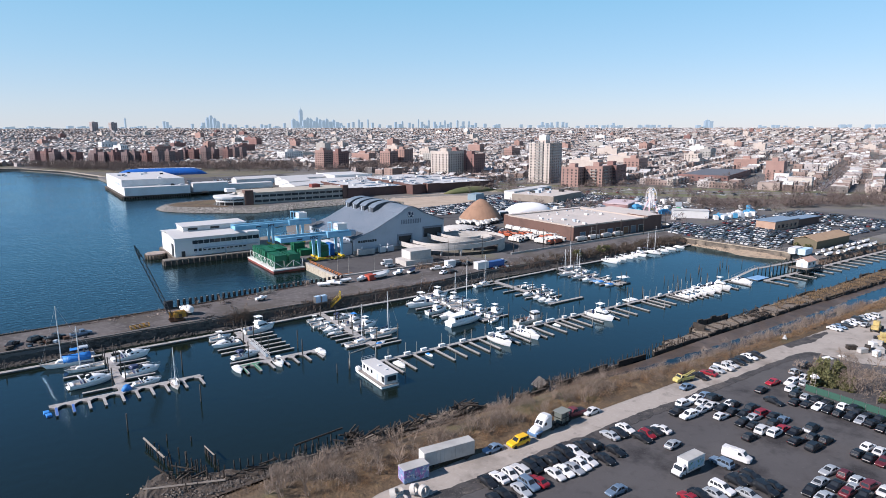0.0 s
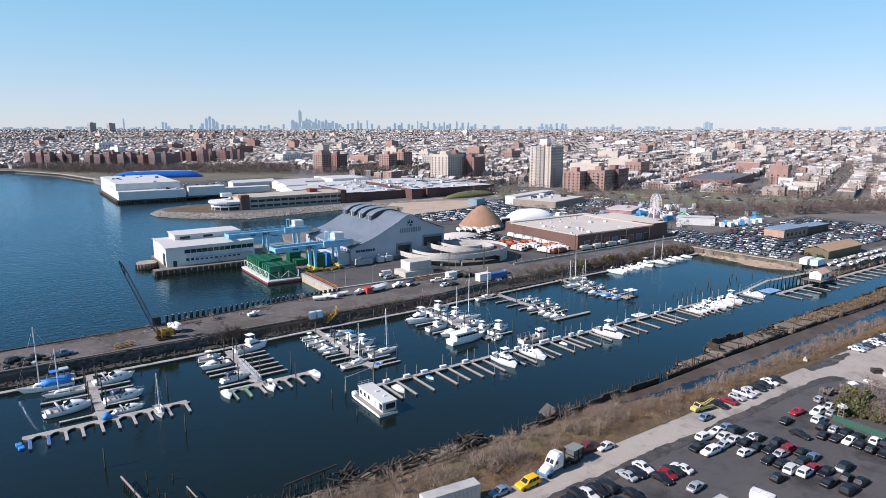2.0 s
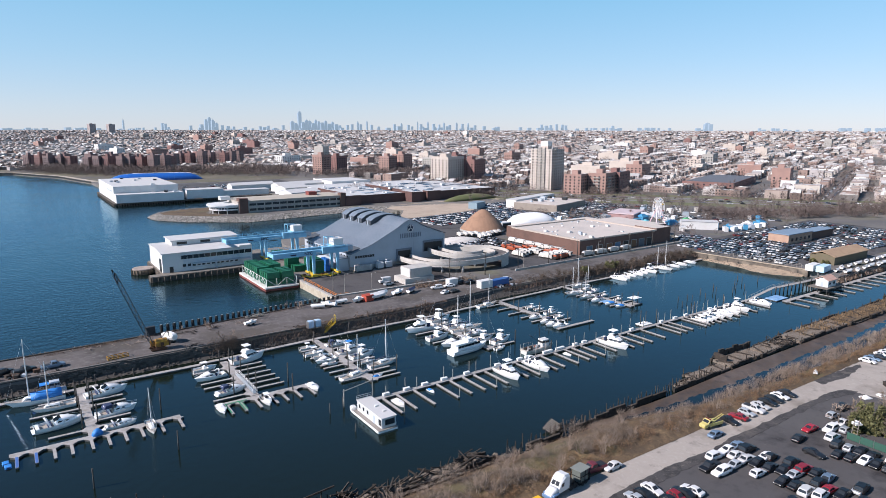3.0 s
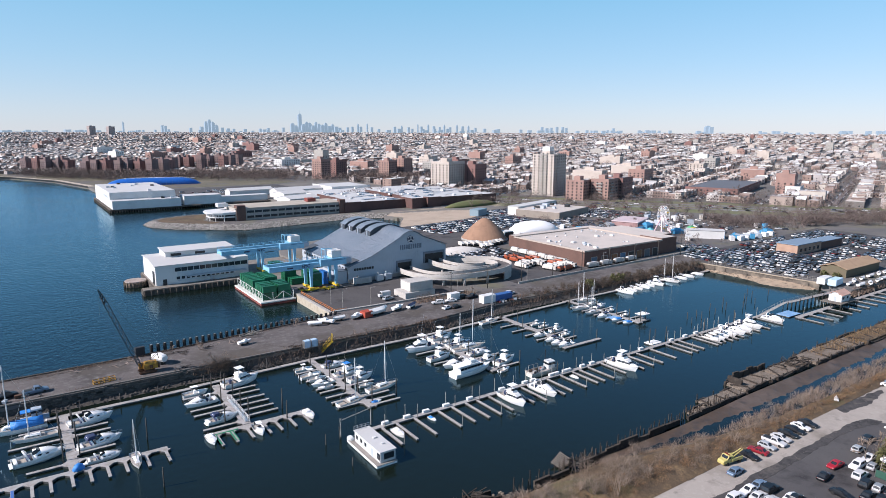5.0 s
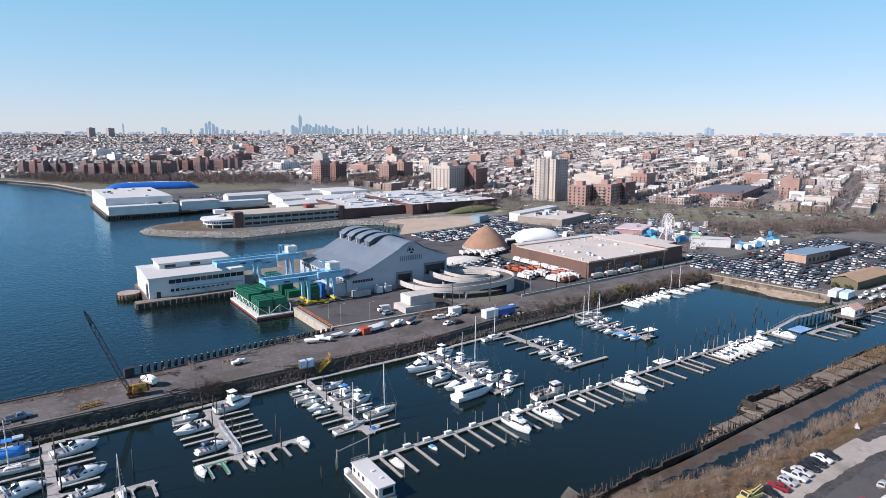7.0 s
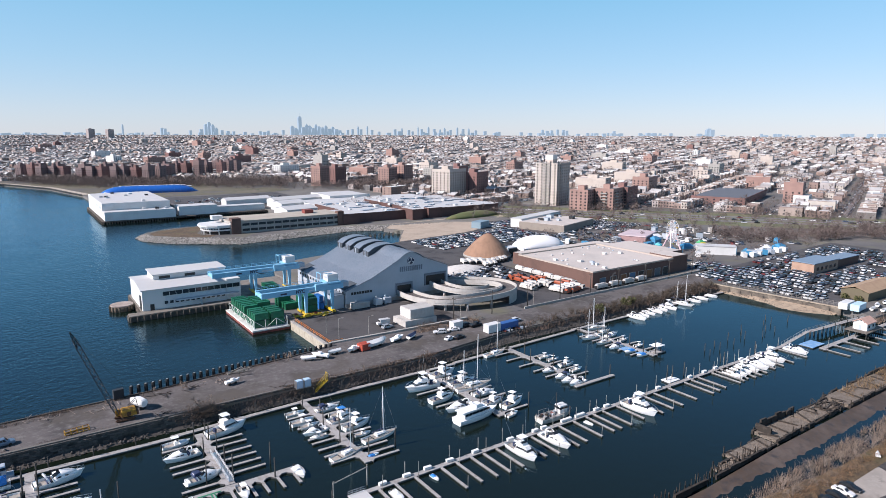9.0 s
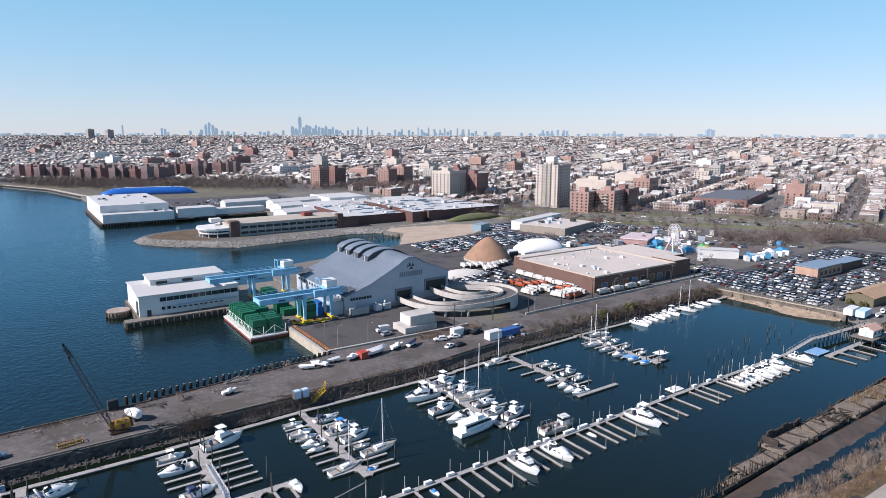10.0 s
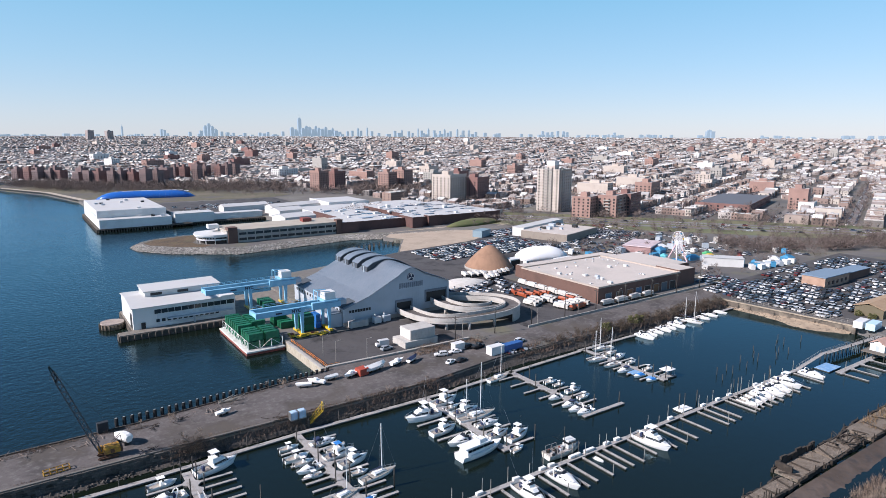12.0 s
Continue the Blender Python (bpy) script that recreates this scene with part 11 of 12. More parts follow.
def house_rows():
    """Centres, half sizes, heights and kinds of all row houses, block by block."""
    out = []

    def row(a0, b0, length, kind, far, flip, side):
        """One row of houses along the block, or across it where flip is set."""
        x = rs.uniform(0, 3)
        w0 = (5.6 if kind < 6 else 7.6) * (1.6 if far else 1.0)
        tall = rs.uniform(4.8, 6.5)
        deep = rs.uniform(10, 13.5)
        while x < length - w0:
            w = w0 * rs.uniform(0.9, 1.12)
            big = rs.rand() < 0.012
            if big:
                w = min(rs.uniform(16, 34), length - x)
            d = deep + rs.uniform(-1.5, 1.5) if not big else rs.uniform(13, 18)
            h = rs.uniform(6.5, 10) if big else (tall + rs.normal(0, 0.5) if kind < 6 else rs.uniform(4.4, 6.6))
            if rs.rand() > 0.05:
                gable = 1 if (kind >= 6 and rs.rand() < 0.45 and not big) else 0
                y = side * d / 2
                if flip:
                    out.append((a0 + y, b0 + x + w / 2, d / 2, w / 2, h, gable))
                else:
                    out.append((a0 + x + w / 2, b0 + y, w / 2, d / 2, h, gable))
            x += w + (0.0 if kind < 6 else rs.uniform(1.0, 2.6))

    for i in range(-10, 40):
        for j in range(-46, 112):
            a0, b0 = i * (BLOCK + STREET) + 20, j * (DEEP + AVE) + 10
            c = EU * (a0 + BLOCK / 2) + EV * (b0 + DEEP / 2)
            r = math.hypot(c[0] - 25, c[1] - 34)
            if r > 4900 or not in_sight(np.array(c[0]), np.array(c[1]), 41) or r < 380:
                continue
            far = r > 1900
            if r > 950:
                b0 += SHIFT[i // 2]
            if r > 1500:
                rj = random.Random(1000 * i + j)
                a0, b0 = a0 + rj.uniform(-55, 55), b0 + rj.uniform(-22, 22)
            kind = rs.randint(0, 10)
            style = rs.rand()
            if style < 0.40:
                x = 4.0
                while x < BLOCK - 30:
                    gap = rs.uniform(28, 36)
                    row(a0 + x, b0 + 3, DEEP - 6, kind, far, True, 1)
                    row(a0 + x + gap, b0 + 3, DEEP - 6, kind, far, True, -1)
                    x += gap + rs.uniform(7, 14)
            else:
                end = 18 if style < 0.75 else 0
                row(a0 + end, b0 + rs.uniform(3, 5), BLOCK - 2 * end, kind, far, False, 1)
                row(a0 + end, b0 + DEEP - rs.uniform(3, 5), BLOCK - 2 * end, kind, far, False, -1)
                if DEEP > 52 and rs.rand() < 0.6:
                    row(a0 + end, b0 + DEEP / 2 - 5, BLOCK - 2 * end, 8, far, False, 0.6)
                if end:
                    row(a0 + 2, b0 + 3, DEEP - 6, kind, far, True, 1)
                    row(a0 + BLOCK - 2, b0 + 3, DEEP - 6, kind, far, True, -1)
    return np.array(out)


H = house_rows()
pu, pv = H[:, 0] * EU[0] + H[:, 1] * EV[0], H[:, 0] * EU[1] + H[:, 1] * EV[1]
ok = in_city(pu, pv) & in_sight(pu, pv, 37.5)
H, pu, pv = H[ok], pu[ok], pv[ok]
pz = rise(pu, pv)

WALLS = palette("row house walls", [(0.282, 0.212, 0.187), (0.381, 0.339, 0.322), (0.192, 0.144, 0.124), (0.452, 0.42, 0.399), (0.237, 0.176, 0.153), (0.506, 0.493, 0.474), (0.202, 0.148, 0.132), (0.345, 0.285, 0.255), (0.282, 0.204, 0.174), (0.398, 0.366, 0.356), (0.183, 0.172, 0.166), (0.488, 0.447, 0.399)], 0.9, grain_scale=0.15)
ROOFS = palette("row house roofs", [(0.507, 0.505, 0.51), (0.304, 0.299, 0.302), (0.617, 0.623, 0.6), (0.233, 0.227, 0.227), (0.414, 0.406, 0.402), (0.57, 0.564, 0.558), (0.186, 0.185, 0.182), (0.453, 0.437, 0.43), (0.335, 0.299, 0.282), (0.632, 0.638, 0.6), (0.257, 0.227, 0.215), (0.374, 0.371, 0.37), (0.531, 0.521, 0.514), (0.296, 0.279, 0.271)], 0.8, grain_scale=0.12)


def house_mesh(name, sel, label):
    h = H[sel]
    n = len(h)
    a, b = h[:, 2], h[:, 3]
    z0 = pz[sel] - 1.0
    z1 = z0 + 1.0 + h[:, 4]
    sx, sy = np.array([-1, 1, 1, -1]), np.array([-1, -1, 1, 1])
    lx, ly = a[:, None] * sx, b[:, None] * sy
    x = pu[sel][:, None] + lx * EU[0] + ly * EV[0]
    y = pv[sel][:, None] + lx * EU[1] + ly * EV[1]
    V = np.zeros((n, 10, 3))
    V[:, :4, 0], V[:, :4, 1], V[:, :4, 2] = x, y, z0[:, None]
    V[:, 4:8, 0], V[:, 4:8, 1], V[:, 4:8, 2] = x, y, z1[:, None]
    gable = h[:, 5] > 0.5
    rise_ = np.where(gable, 2.6, 0.0)
    for k, s in ((8, -1), (9, 1)):
        V[:, k, 0] = pu[sel] + s * b * EV[0]
        V[:, k, 1] = pv[sel] + s * b * EV[1]
        V[:, k, 2] = z1 + rise_
    faces, mats = [], []
    for i in range(n):
        o = 10 * i
        faces += [(o, o + 1, o + 5, o + 4), (o + 1, o + 2, o + 6, o + 5), (o + 2, o + 3, o + 7, o + 6), (o + 3, o, o + 4, o + 7)]
        mats += [0, 0, 0, 0]
        if gable[i]:
            faces += [(o + 4, o + 5, o + 8), (o + 6, o + 7, o + 9), (o + 5, o + 6, o + 9, o + 8), (o + 7, o + 4, o + 8, o + 9)]
            mats += [0, 0, 1, 1]
        else:
            faces.append((o + 4, o + 5, o + 6, o + 7))
            mats.append(1)
    me = bpy.data.meshes.new(name)
    me.from_pydata(V.reshape(-1, 3).tolist(), [], faces)
    me.materials.append(WALLS)
    me.materials.append(ROOFS)
    me.polygons.foreach_set("material_index", mats)
    return tagged(new(name, me), label, "houses", kind="stuff")


dist = np.hypot(pu - 25, pv - 34)
house_mesh("row_house", dist < 1900, "dense rows of low brick houses with pale flat roofs")
house_mesh("distant_house", dist >= 1900, "distant carpet of low city houses")

# windows, stair heads, chimneys and parapets of the nearer row houses
near = np.where(dist < 1150)[0]
V, Fc, M = [], [], []


def add_box(c, ax, ay, z0, z1, m):
    o = len(V)
    for s, t in ((-1, -1), (1, -1), (1, 1), (-1, 1)):
        for z in (z0, z1):
            V.append((c[0] + s * ax[0] + t * ay[0], c[1] + s * ax[1] + t * ay[1], z))
    for i in range(4):
        j = (i + 1) % 4
        Fc.append((o + 2 * i, o + 2 * j, o + 2 * j + 1, o + 2 * i + 1))
        M.append(m)
    Fc.append((o + 1, o + 3, o + 5, o + 7))
    M.append(m)


for i in near:
    c, a, b, z, h = np.array([pu[i], pv[i]]), H[i, 2], H[i, 3], pz[i], H[i, 4]
    for f in range(max(2, int(h / 3.1))):
        zz = z + 1.0 + 3.0 * f
        if zz + 1.5 > z + h - 0.3:
            break
        k = max(2, int(a / 1.6))
        for q in range(k):
            t = -a + 2 * a * (q + 0.5) / k
            add_box(c + EU * t - EV * b, EU * 0.5, EV * 0.05, zz, zz + 1.45, 2)
        for q in range(2):
            add_box(c - EU * a + EV * (b * (q - 0.5)), EU * 0.05, EV * 0.5, zz, zz + 1.45, 2)
    if H[i, 5] < 0.5:
        add_box(c - EV * (b - 0.15), EU * a, EV * 0.16, z + h, z + h + 0.5, 0)
        add_box(c - EU * (a - 0.12), EU * 0.12, EV * (b - 0.35), z + h, z + h + 0.45, 0)
        if rs.rand() < 0.5:
            add_box(c + EU * rs.uniform(-0.4, 0.4) * a + EV * rs.uniform(-0.2, 0.6) * b, EU * 0.9, EV * 1.2, z + h, z + h + rs.uniform(0.8, 2.0), 1)
    else:
        add_box(c + EU * a * 0.4 + EV * b * 0.3, EU * 0.35, EV * 0.35, z + h + 0.8, z + h + 3.4, 0)
me = bpy.data.meshes.new("house_detail")
me.from_pydata(V, [], Fc)
for m in (WALLS, ROOFS, GLASS):
    me.materials.append(m)
me.polygons.foreach_set("material_index", M)
tagged(new("house_detail", me), "windows, parapets and stair heads of the row houses", "house details", kind="stuff")


# ---- tall and large single buildings ----
def apartment(u, v, w, d, h, turn, wall, label, cols=8, rows=None, balconies=False, crown=True, roof=None, sides=3, floor=2.95, z=None, joined=False):
    """A flat-roofed block with its windows; its south-western faces are the glazed ones."""
    z = float(rise(u, v)) if z is None else z
    ob = thing("apartment_block", pose(u, v, z, 0, 0, turn), label, "apartment building", "apartment blocks")
    part("wall", boxes((-w / 2, w / 2, -d / 2, d / 2, 0, h)), wall, ob)
    part("roof", boxes((-w / 2 + 0.3, w / 2 - 0.3, -d / 2 + 0.3, d / 2 - 0.3, h, h + 0.2)), roof or GRAVEL_ROOF, ob)
    part("parapet", boxes((-w / 2 - 0.1, w / 2 + 0.1, -d / 2 - 0.1, -d / 2 + 0.3, h, h + 1.0), (-w / 2 - 0.1, -w / 2 + 0.3, -d / 2 + 0.3, d / 2, h, h + 1.0)), wall, ob)
    if crown:
        part("roof_house", boxes((-w * 0.18, w * 0.14, -d * 0.1, d * 0.25, h + 0.2, h + 4.2)), wall, ob)
    n = rows or int((h - 1.5) / floor)
    wm = bpy.data.meshes.get("window pane mesh")
    if wm is None:
        b_ = boxes((-0.75, 0.75, -0.08, 0.02, 0, 1.5))
        wm = bpy.data.meshes.new("window pane mesh")
        b_.to_mesh(wm)
        b_.free()
        wm.materials.append(GLASS)
    if joined:
        b_ = bmesh.new()
        for f in range(n):
            zz = 1.2 + floor * f
            for k in range(cols):
                x = -w / 2 + w * (k + 0.5) / cols
                box(b_, x - 0.85, x + 0.85, -d / 2 - 0.08, -d / 2, zz, zz + 1.6)
            for k in range(sides):
                y = -d / 2 + d * (k + 0.5) / sides
                box(b_, -w / 2 - 0.08, -w / 2, y - 0.85, y + 0.85, zz, zz + 1.6)
        tagged(part("far_window", b_, GLASS, ob), kind="stuff")
        return ob
    for f in range(n):
        zz = 1.2 + floor * f
        for k in range(cols):
            shared("window", wm, ob, pose(-w / 2 + w * (k + 0.5) / cols, -d / 2 - 0.02, zz))
        for k in range(sides):
            shared("window", wm, ob, pose(-w / 2 - 0.02, -d / 2 + d * (k + 0.5) / sides, zz, 0, 0, -90))
        if balconies:
            part("balcony", boxes((-w * 0.32, -w * 0.12, -d / 2 - 1.3, -d / 2 - 0.03, zz - 0.6, zz + 0.3)), CONCRETE, ob)
            part("balcony", boxes((-w / 2 - 1.3, -w / 2 - 0.03, -d * 0.18, d * 0.18, zz - 0.6, zz + 0.3)), CONCRETE, ob)
    return ob


TANB = mat("pale tan brick", (0.50, 0.44, 0.39), 0.9, grain=[(0.1, (0.43, 0.37, 0.325), 0.45, 0.7)])
REDB = mat("red-brown brick", (0.22, 0.122, 0.11), 0.9, grain=[(0.1, (0.175, 0.098, 0.09), 0.45, 0.7)])
PINKB = mat("rosy brick", (0.33, 0.212, 0.18), 0.9, grain=[(0.1, (0.27, 0.172, 0.148), 0.45, 0.7)])
apartment(493, 521, 30, 24, 41.4, 20.5, TANB, "tall pale tan residential tower with balconies", 6, 15, True, sides=5)
tagged(part("tower_tank", boxes((-5.4, 4.2, -2.4, 6, 0, 4.4)), WHITE_WALL, at=pose(493, 521, 48.6, 0, 0, 20.5)), "white plant room on the tower roof", "plant room")
apartment(466, 668, 34, 26, 29, 20.5, TANB, "pale tan mid-rise apartment block", 7, 9, sides=5, joined=True)
apartment(500, 662, 26, 22, 25, 20.5, REDB, "brown brick mid-rise apartment block", 6, 7, joined=True)
apartment(488, 472, 26, 18, 18.5, 20.5, PINKB, "rosy brick six-storey apartment block", 6, 6, sides=4)
apartment(510, 460, 28, 18, 19.5, 20.5, PINKB, "rosy brick six-storey apartment block with balconies", 7, 6, True, sides=4)
apartment(538, 466, 30, 18, 19.5, 20.5, REDB, "red-brown six-storey apartment block", 7, 6, sides=4)
apartment(386, 862, 18, 18, 26, 20.5, PINKB, "red-brown nine-storey apartment block", 6, 8, sides=4, joined=True)
apartment(420, 884, 22, 18, 23, 20.5, REDB, "red-brown eight-storey apartment block", 6, 7, sides=3, joined=True)
apartment(456, 798, 18, 18, 25, 20.5, PINKB, "red-brown nine-storey apartment block", 6, 8, sides=4, joined=True)
apartment(484, 806, 20, 20, 27, 20.5, PINKB, "rosy brick nine-storey apartment block", 5, 9, sides=4, joined=True)
apartment(722, 392, 24, 18, 21, 20.5, PINKB, "square rosy brick loft building", 4, 4, sides=3, joined=True)
apartment(716, 380, 30, 14, 8.5, 20.5, WHITE_WALL, "white low commercial wing", 4, 2, crown=False, sides=2, joined=True)
apartment(693, 446, 132, 52, 7.0, 20.5, REDB, "wide brick warehouse with a dark flat roof", 16, 2, crown=False, roof=mat("dark slate roof felt", (0.11, 0.12, 0.14), 0.9), sides=8, joined=True)
r7 = random.Random(70)
SLABB = mat("dusty rose-brown brick", (0.205, 0.145, 0.14), 0.9, grain=[(0.1, (0.155, 0.11, 0.105), 0.45, 0.7)])
DARKFELT = mat("dark roof felt", (0.15, 0.145, 0.15), 0.9)
SLABS = [(48, 1226), (62, 1212), (76, 1200), (90, 1186), (104, 1172), (120, 1104), (134, 1092), (147, 1080), (160, 1070), (174, 1060), (188, 1052), (202, 1056), (216, 1068), (232, 1096), (248, 1130), (264, 1160), (280, 1166), (297, 1160), (314, 1156), (331, 1160), (348, 1172), (365, 1184)]
for i, (u, v) in enumerate(SLABS):
    apartment(u + r7.uniform(-3, 3), v + r7.uniform(-14, 10), 14, 11, 19 + r7.uniform(0, 4), 40, (SLABB, REDB, SLABB)[i % 3], "red-brown seven-storey housing slab near the bay", 2, 6, crown=r7.random() < 0.6, sides=3, joined=True, roof=DARKFELT)
    if i % 2:
        apartment(u + 12 + r7.uniform(-3, 3), v + 52 + r7.uniform(-8, 8), 14, 12, 20 + r7.uniform(0, 3), 40, SLABB, "red-brown seven-storey housing slab behind the park", 2, 6, crown=True, sides=3, joined=True, roof=DARKFELT)
SPOTS = [(545, 760), (640, 600), (690, 560), (760, 640), (600, 900), (520, 1000), (430, 1110), (350, 1380), (660, 1010), (880, 520), (930, 640), (560, 1260), (300, 1560), (240, 1720), (470, 1500), (980, 860), (820, 960), (720, 1240), (1060, 700), (900, 1180)]
for _ in range(900):
    a, r_ = radians(34.35 + r7.uniform(-34, 36)), r7.uniform(1500, 3900)
    u, v = 25 + r_ * math.sin(a), 34 + r_ * math.cos(a)
    if bool(in_city(np.array(u), np.array(v), 90)) and all(math.hypot(u - p, v - q) > 120 for p, q in SPOTS):
        SPOTS.append((u, v))
    if len(SPOTS) > 88:
        break
for i, (u, v) in enumerate(SPOTS):
    m = (REDB, TANB, PINKB, TANB, CONCRETE, PINKB, WHITE_WALL)[i % 7]
    apartment(u, v, r7.uniform(22, 44), r7.uniform(16, 22), r7.uniform(13, 20) if i % 11 else r7.uniform(22, 30), 20.5 + 90 * (i % 2), m, ("red-brown brick", "pale tan brick", "rosy brick", "pale tan brick", "grey concrete", "rosy brick", "white")[i % 7] + " apartment block among the row houses", 8 if i < 20 else 5, 5 if i < 20 else 4, floor=2.95 if i < 20 else 3.6, sides=4 if i < 20 else 3, joined=True)
TAUPE = mat("grey-brown concrete panels", (0.33, 0.29, 0.28), 0.9)
for u, v, h_ in ((428, 4080, 52), (521, 4060, 50)):
    apartment(u, v, 34, 30, h_, 20, TAUPE, "far tall grey-brown residential tower", 3, 8, floor=5.5, sides=3, joined=True)

# ---- winter trees of parks, yards and streets, as one mass of fine twigs ----
def tree_mass(name, u, v, z, hgt, per, material, label, seed, thin=0.16):
    r = np.random.RandomState(seed)
    n = len(u)
    a = r.uniform(0, 2 * np.pi, (n, per))
    t = r.uniform(0.25, 1.0, (n, per))
    rad = hgt[:, None] * 0.42 * np.sqrt(r.uniform(0.05, 1, (n, per))) * np.sin(np.pi * np.clip(t, 0.2, 0.93)) ** 0.5
    px_, py_ = u[:, None] + rad * np.cos(a), v[:, None] + rad * np.sin(a)
    pz_ = z[:, None] + hgt[:, None] * t
    s = hgt[:, None] * 0.19
    j = lambda k: r.normal(0, 1, (n, per)) * s * k
    tip = np.stack([px_ + 0.3 * rad * np.cos(a) + j(0.75), py_ + 0.3 * rad * np.sin(a) + j(0.75), pz_ + s * r.uniform(-0.1, 1.1, (n, per))], -1)
    b1 = np.stack([px_ + j(0.3), py_ + j(0.3), pz_ - s * 0.45], -1)
    b2 = b1 + np.stack([j(thin), j(thin), j(0.4 * thin)], -1)
    V = np.stack([b1, b2, tip], 2).reshape(-1, 3)
    # trunks
    w = 0.014 * hgt
    T = np.stack([np.stack([u - w, v, z - 0.5], -1), np.stack([u + w, v, z - 0.5], -1), np.stack([u, v, z + hgt * 0.8], -1)], 1).reshape(-1, 3)
    V = np.concatenate([V, T])
    me = bpy.data.meshes.new(name)
    me.from_pydata(V.tolist(), [], np.arange(len(V)).reshape(-1, 3).tolist())
    me.materials.append(material)
    return tagged(new(name, me), label, "trees", kind="stuff")


CITY_TWIG = mat("winter tree twigs", (0.135, 0.105, 0.095), 0.95, island=0.4)


def scatter(n, sel, seed):
    r = np.random.RandomState(seed)
    return sel(r, n)


def parkway(r, n):
    s = r.uniform(-190, 330, n)
    t = r.normal(0, 1, n) * 13
    k = np.where(r.rand(n) < 0.5, -30, 26)
    return 522 - 0.629 * s + 0.777 * (t + k) * 1.0, 362 + 0.777 * s + 0.629 * (t + k)


u, v = scatter(430, parkway, 3)
keep = (np.hypot(u - 710, v - 420) > 60)
u, v = u[keep], v[keep]
tree_mass("parkway_trees", u, v, np.full(len(u), 3.0), np.random.RandomState(4).uniform(4.5, 9, len(u)), 70, CITY_TWIG, "bare grey-brown trees along the parkway", 9)
r8 = np.random.RandomState(8)
# wood beyond the basin car park
n = 560
s, t = r8.uniform(0, 1, n), r8.uniform(0, 1, n)
u, v = 432 + 190 * s + 18 * t, 292 - 100 * s + 34 * (t - 0.4)
tree_mass("lot_side_wood", u, v, np.full(n, 3.0), r8.uniform(4, 8, n), 70, CITY_TWIG, "belt of bare trees behind the car park", 10)
# bare trees among the yards and the fairground
n = 170
u, v = r8.uniform(332, 470, n), r8.uniform(240, 400, n)
keep = ~((u > 345) & (u < 415) & (v > 365)) & (np.hypot(u - 370, v - 287) > 12) & (u + v > 590)
u, v = u[keep], v[keep]
tree_mass("yard_trees", u, v, np.full(len(u), 3.0), r8.uniform(3.5, 7.5, len(u)), 70, CITY_TWIG, "bare trees among the yards and fairground", 14)
# bare shrubs on the near bank and trees behind the car park
r11 = np.random.RandomState(44)
SHRUB_TWIG = mat("tan shrub twigs", (0.20, 0.158, 0.128), 0.95, island=0.45)
n = 190
u = 46 + 190 * r11.uniform(0, 1, n) ** 1.4
v = np.where(u < 130, r11.uniform(102, 114.5, n), r11.uniform(100.6, 107, n))
tree_mass("bank_shrubs", u, v, np.where(v < 108.5, 3.0, 3.0 - (v - 108.5) * 0.36) - np.where(u > 130, 0.5, 0.0), r11.uniform(1.6, 4.2, n) * np.where(u < 130, 1.0, 0.75), 260, SHRUB_TWIG, "bare tan-grey winter shrubs on the shore bank", 24, 0.045)
n = 620
u = 48 + 240 * r11.uniform(0, 1, n) ** 1.15
v0, v1, z0, _ = on_bank(0.10, 0.42)(u)
v = v0 + (v1 - v0) * r11.uniform(0, 1, n)
tree_mass("bank_brambles", u, v, np.full(n, 3.15), r11.uniform(0.7, 1.9, n), 110, mat("rust-brown bramble twigs", (0.20, 0.118, 0.062), 0.95, island=0.5), "rust-brown winter brambles along the road's edge", 26, 0.06)
n = 24
u, v = r11.uniform(163, 182, n), r11.uniform(56, 82, n)
tree_mass("lot_edge_trees", u, v, np.full(n, 3.0), r11.uniform(3.5, 7.0, n), 320, SHRUB_TWIG, "bare tan winter trees behind the car park fence", 25, 0.045)
# dark scrub on the basin's bank and the quay wall
r10 = np.random.RandomState(33)
DARK_TWIG = mat("dark scrub twigs", (0.085, 0.066, 0.05), 0.95, island=0.5)
n = 520
u, v = r10.uniform(181, 311, n), r10.uniform(216.4, 221.6, n)
keep = r10.rand(n) < np.interp(u, [181, 205, 225, 290, 311], [0.25, 0.5, 0.9, 1.0, 0.5])
u, v = u[keep], v[keep]
tree_mass("bank_scrub", u, v, np.interp(v, [216.4, 219, 221.6], [1.2, 2.8, 3.0]), r10.uniform(1.2, 3.0, len(u)), 160, DARK_TWIG, "dark tangled winter scrub on the basin's bank", 21, 0.08)
n = 130
u = np.concatenate([r10.normal(69.5, 2.0, 50), r10.normal(93, 6, 30), r10.uniform(112, 150, 50)])
v = r10.uniform(209.8, 211.8, n)
tree_mass("wall_scrub", u, v, np.interp(v, [209.8, 211.8], [1.0, 3.2]), np.where(np.arange(n) < 50, 2.6, 1.2) * r10.uniform(0.6, 1.2, n), 120, mat("brown wall scrub twigs", (0.14, 0.10, 0.075), 0.95, island=0.5), "brown bare scrub growing on the quay wall", 22, 0.045)
n = 60
u, v = r10.uniform(152, 180, n), r10.uniform(233.5, 240, n)
tree_mass("apron_scrub", u, v, np.full(n, 3.3), r10.uniform(0.8, 2.4, n), 60, BRUSH, "tan winter scrub between the apron and the quay road", 23, 0.07)
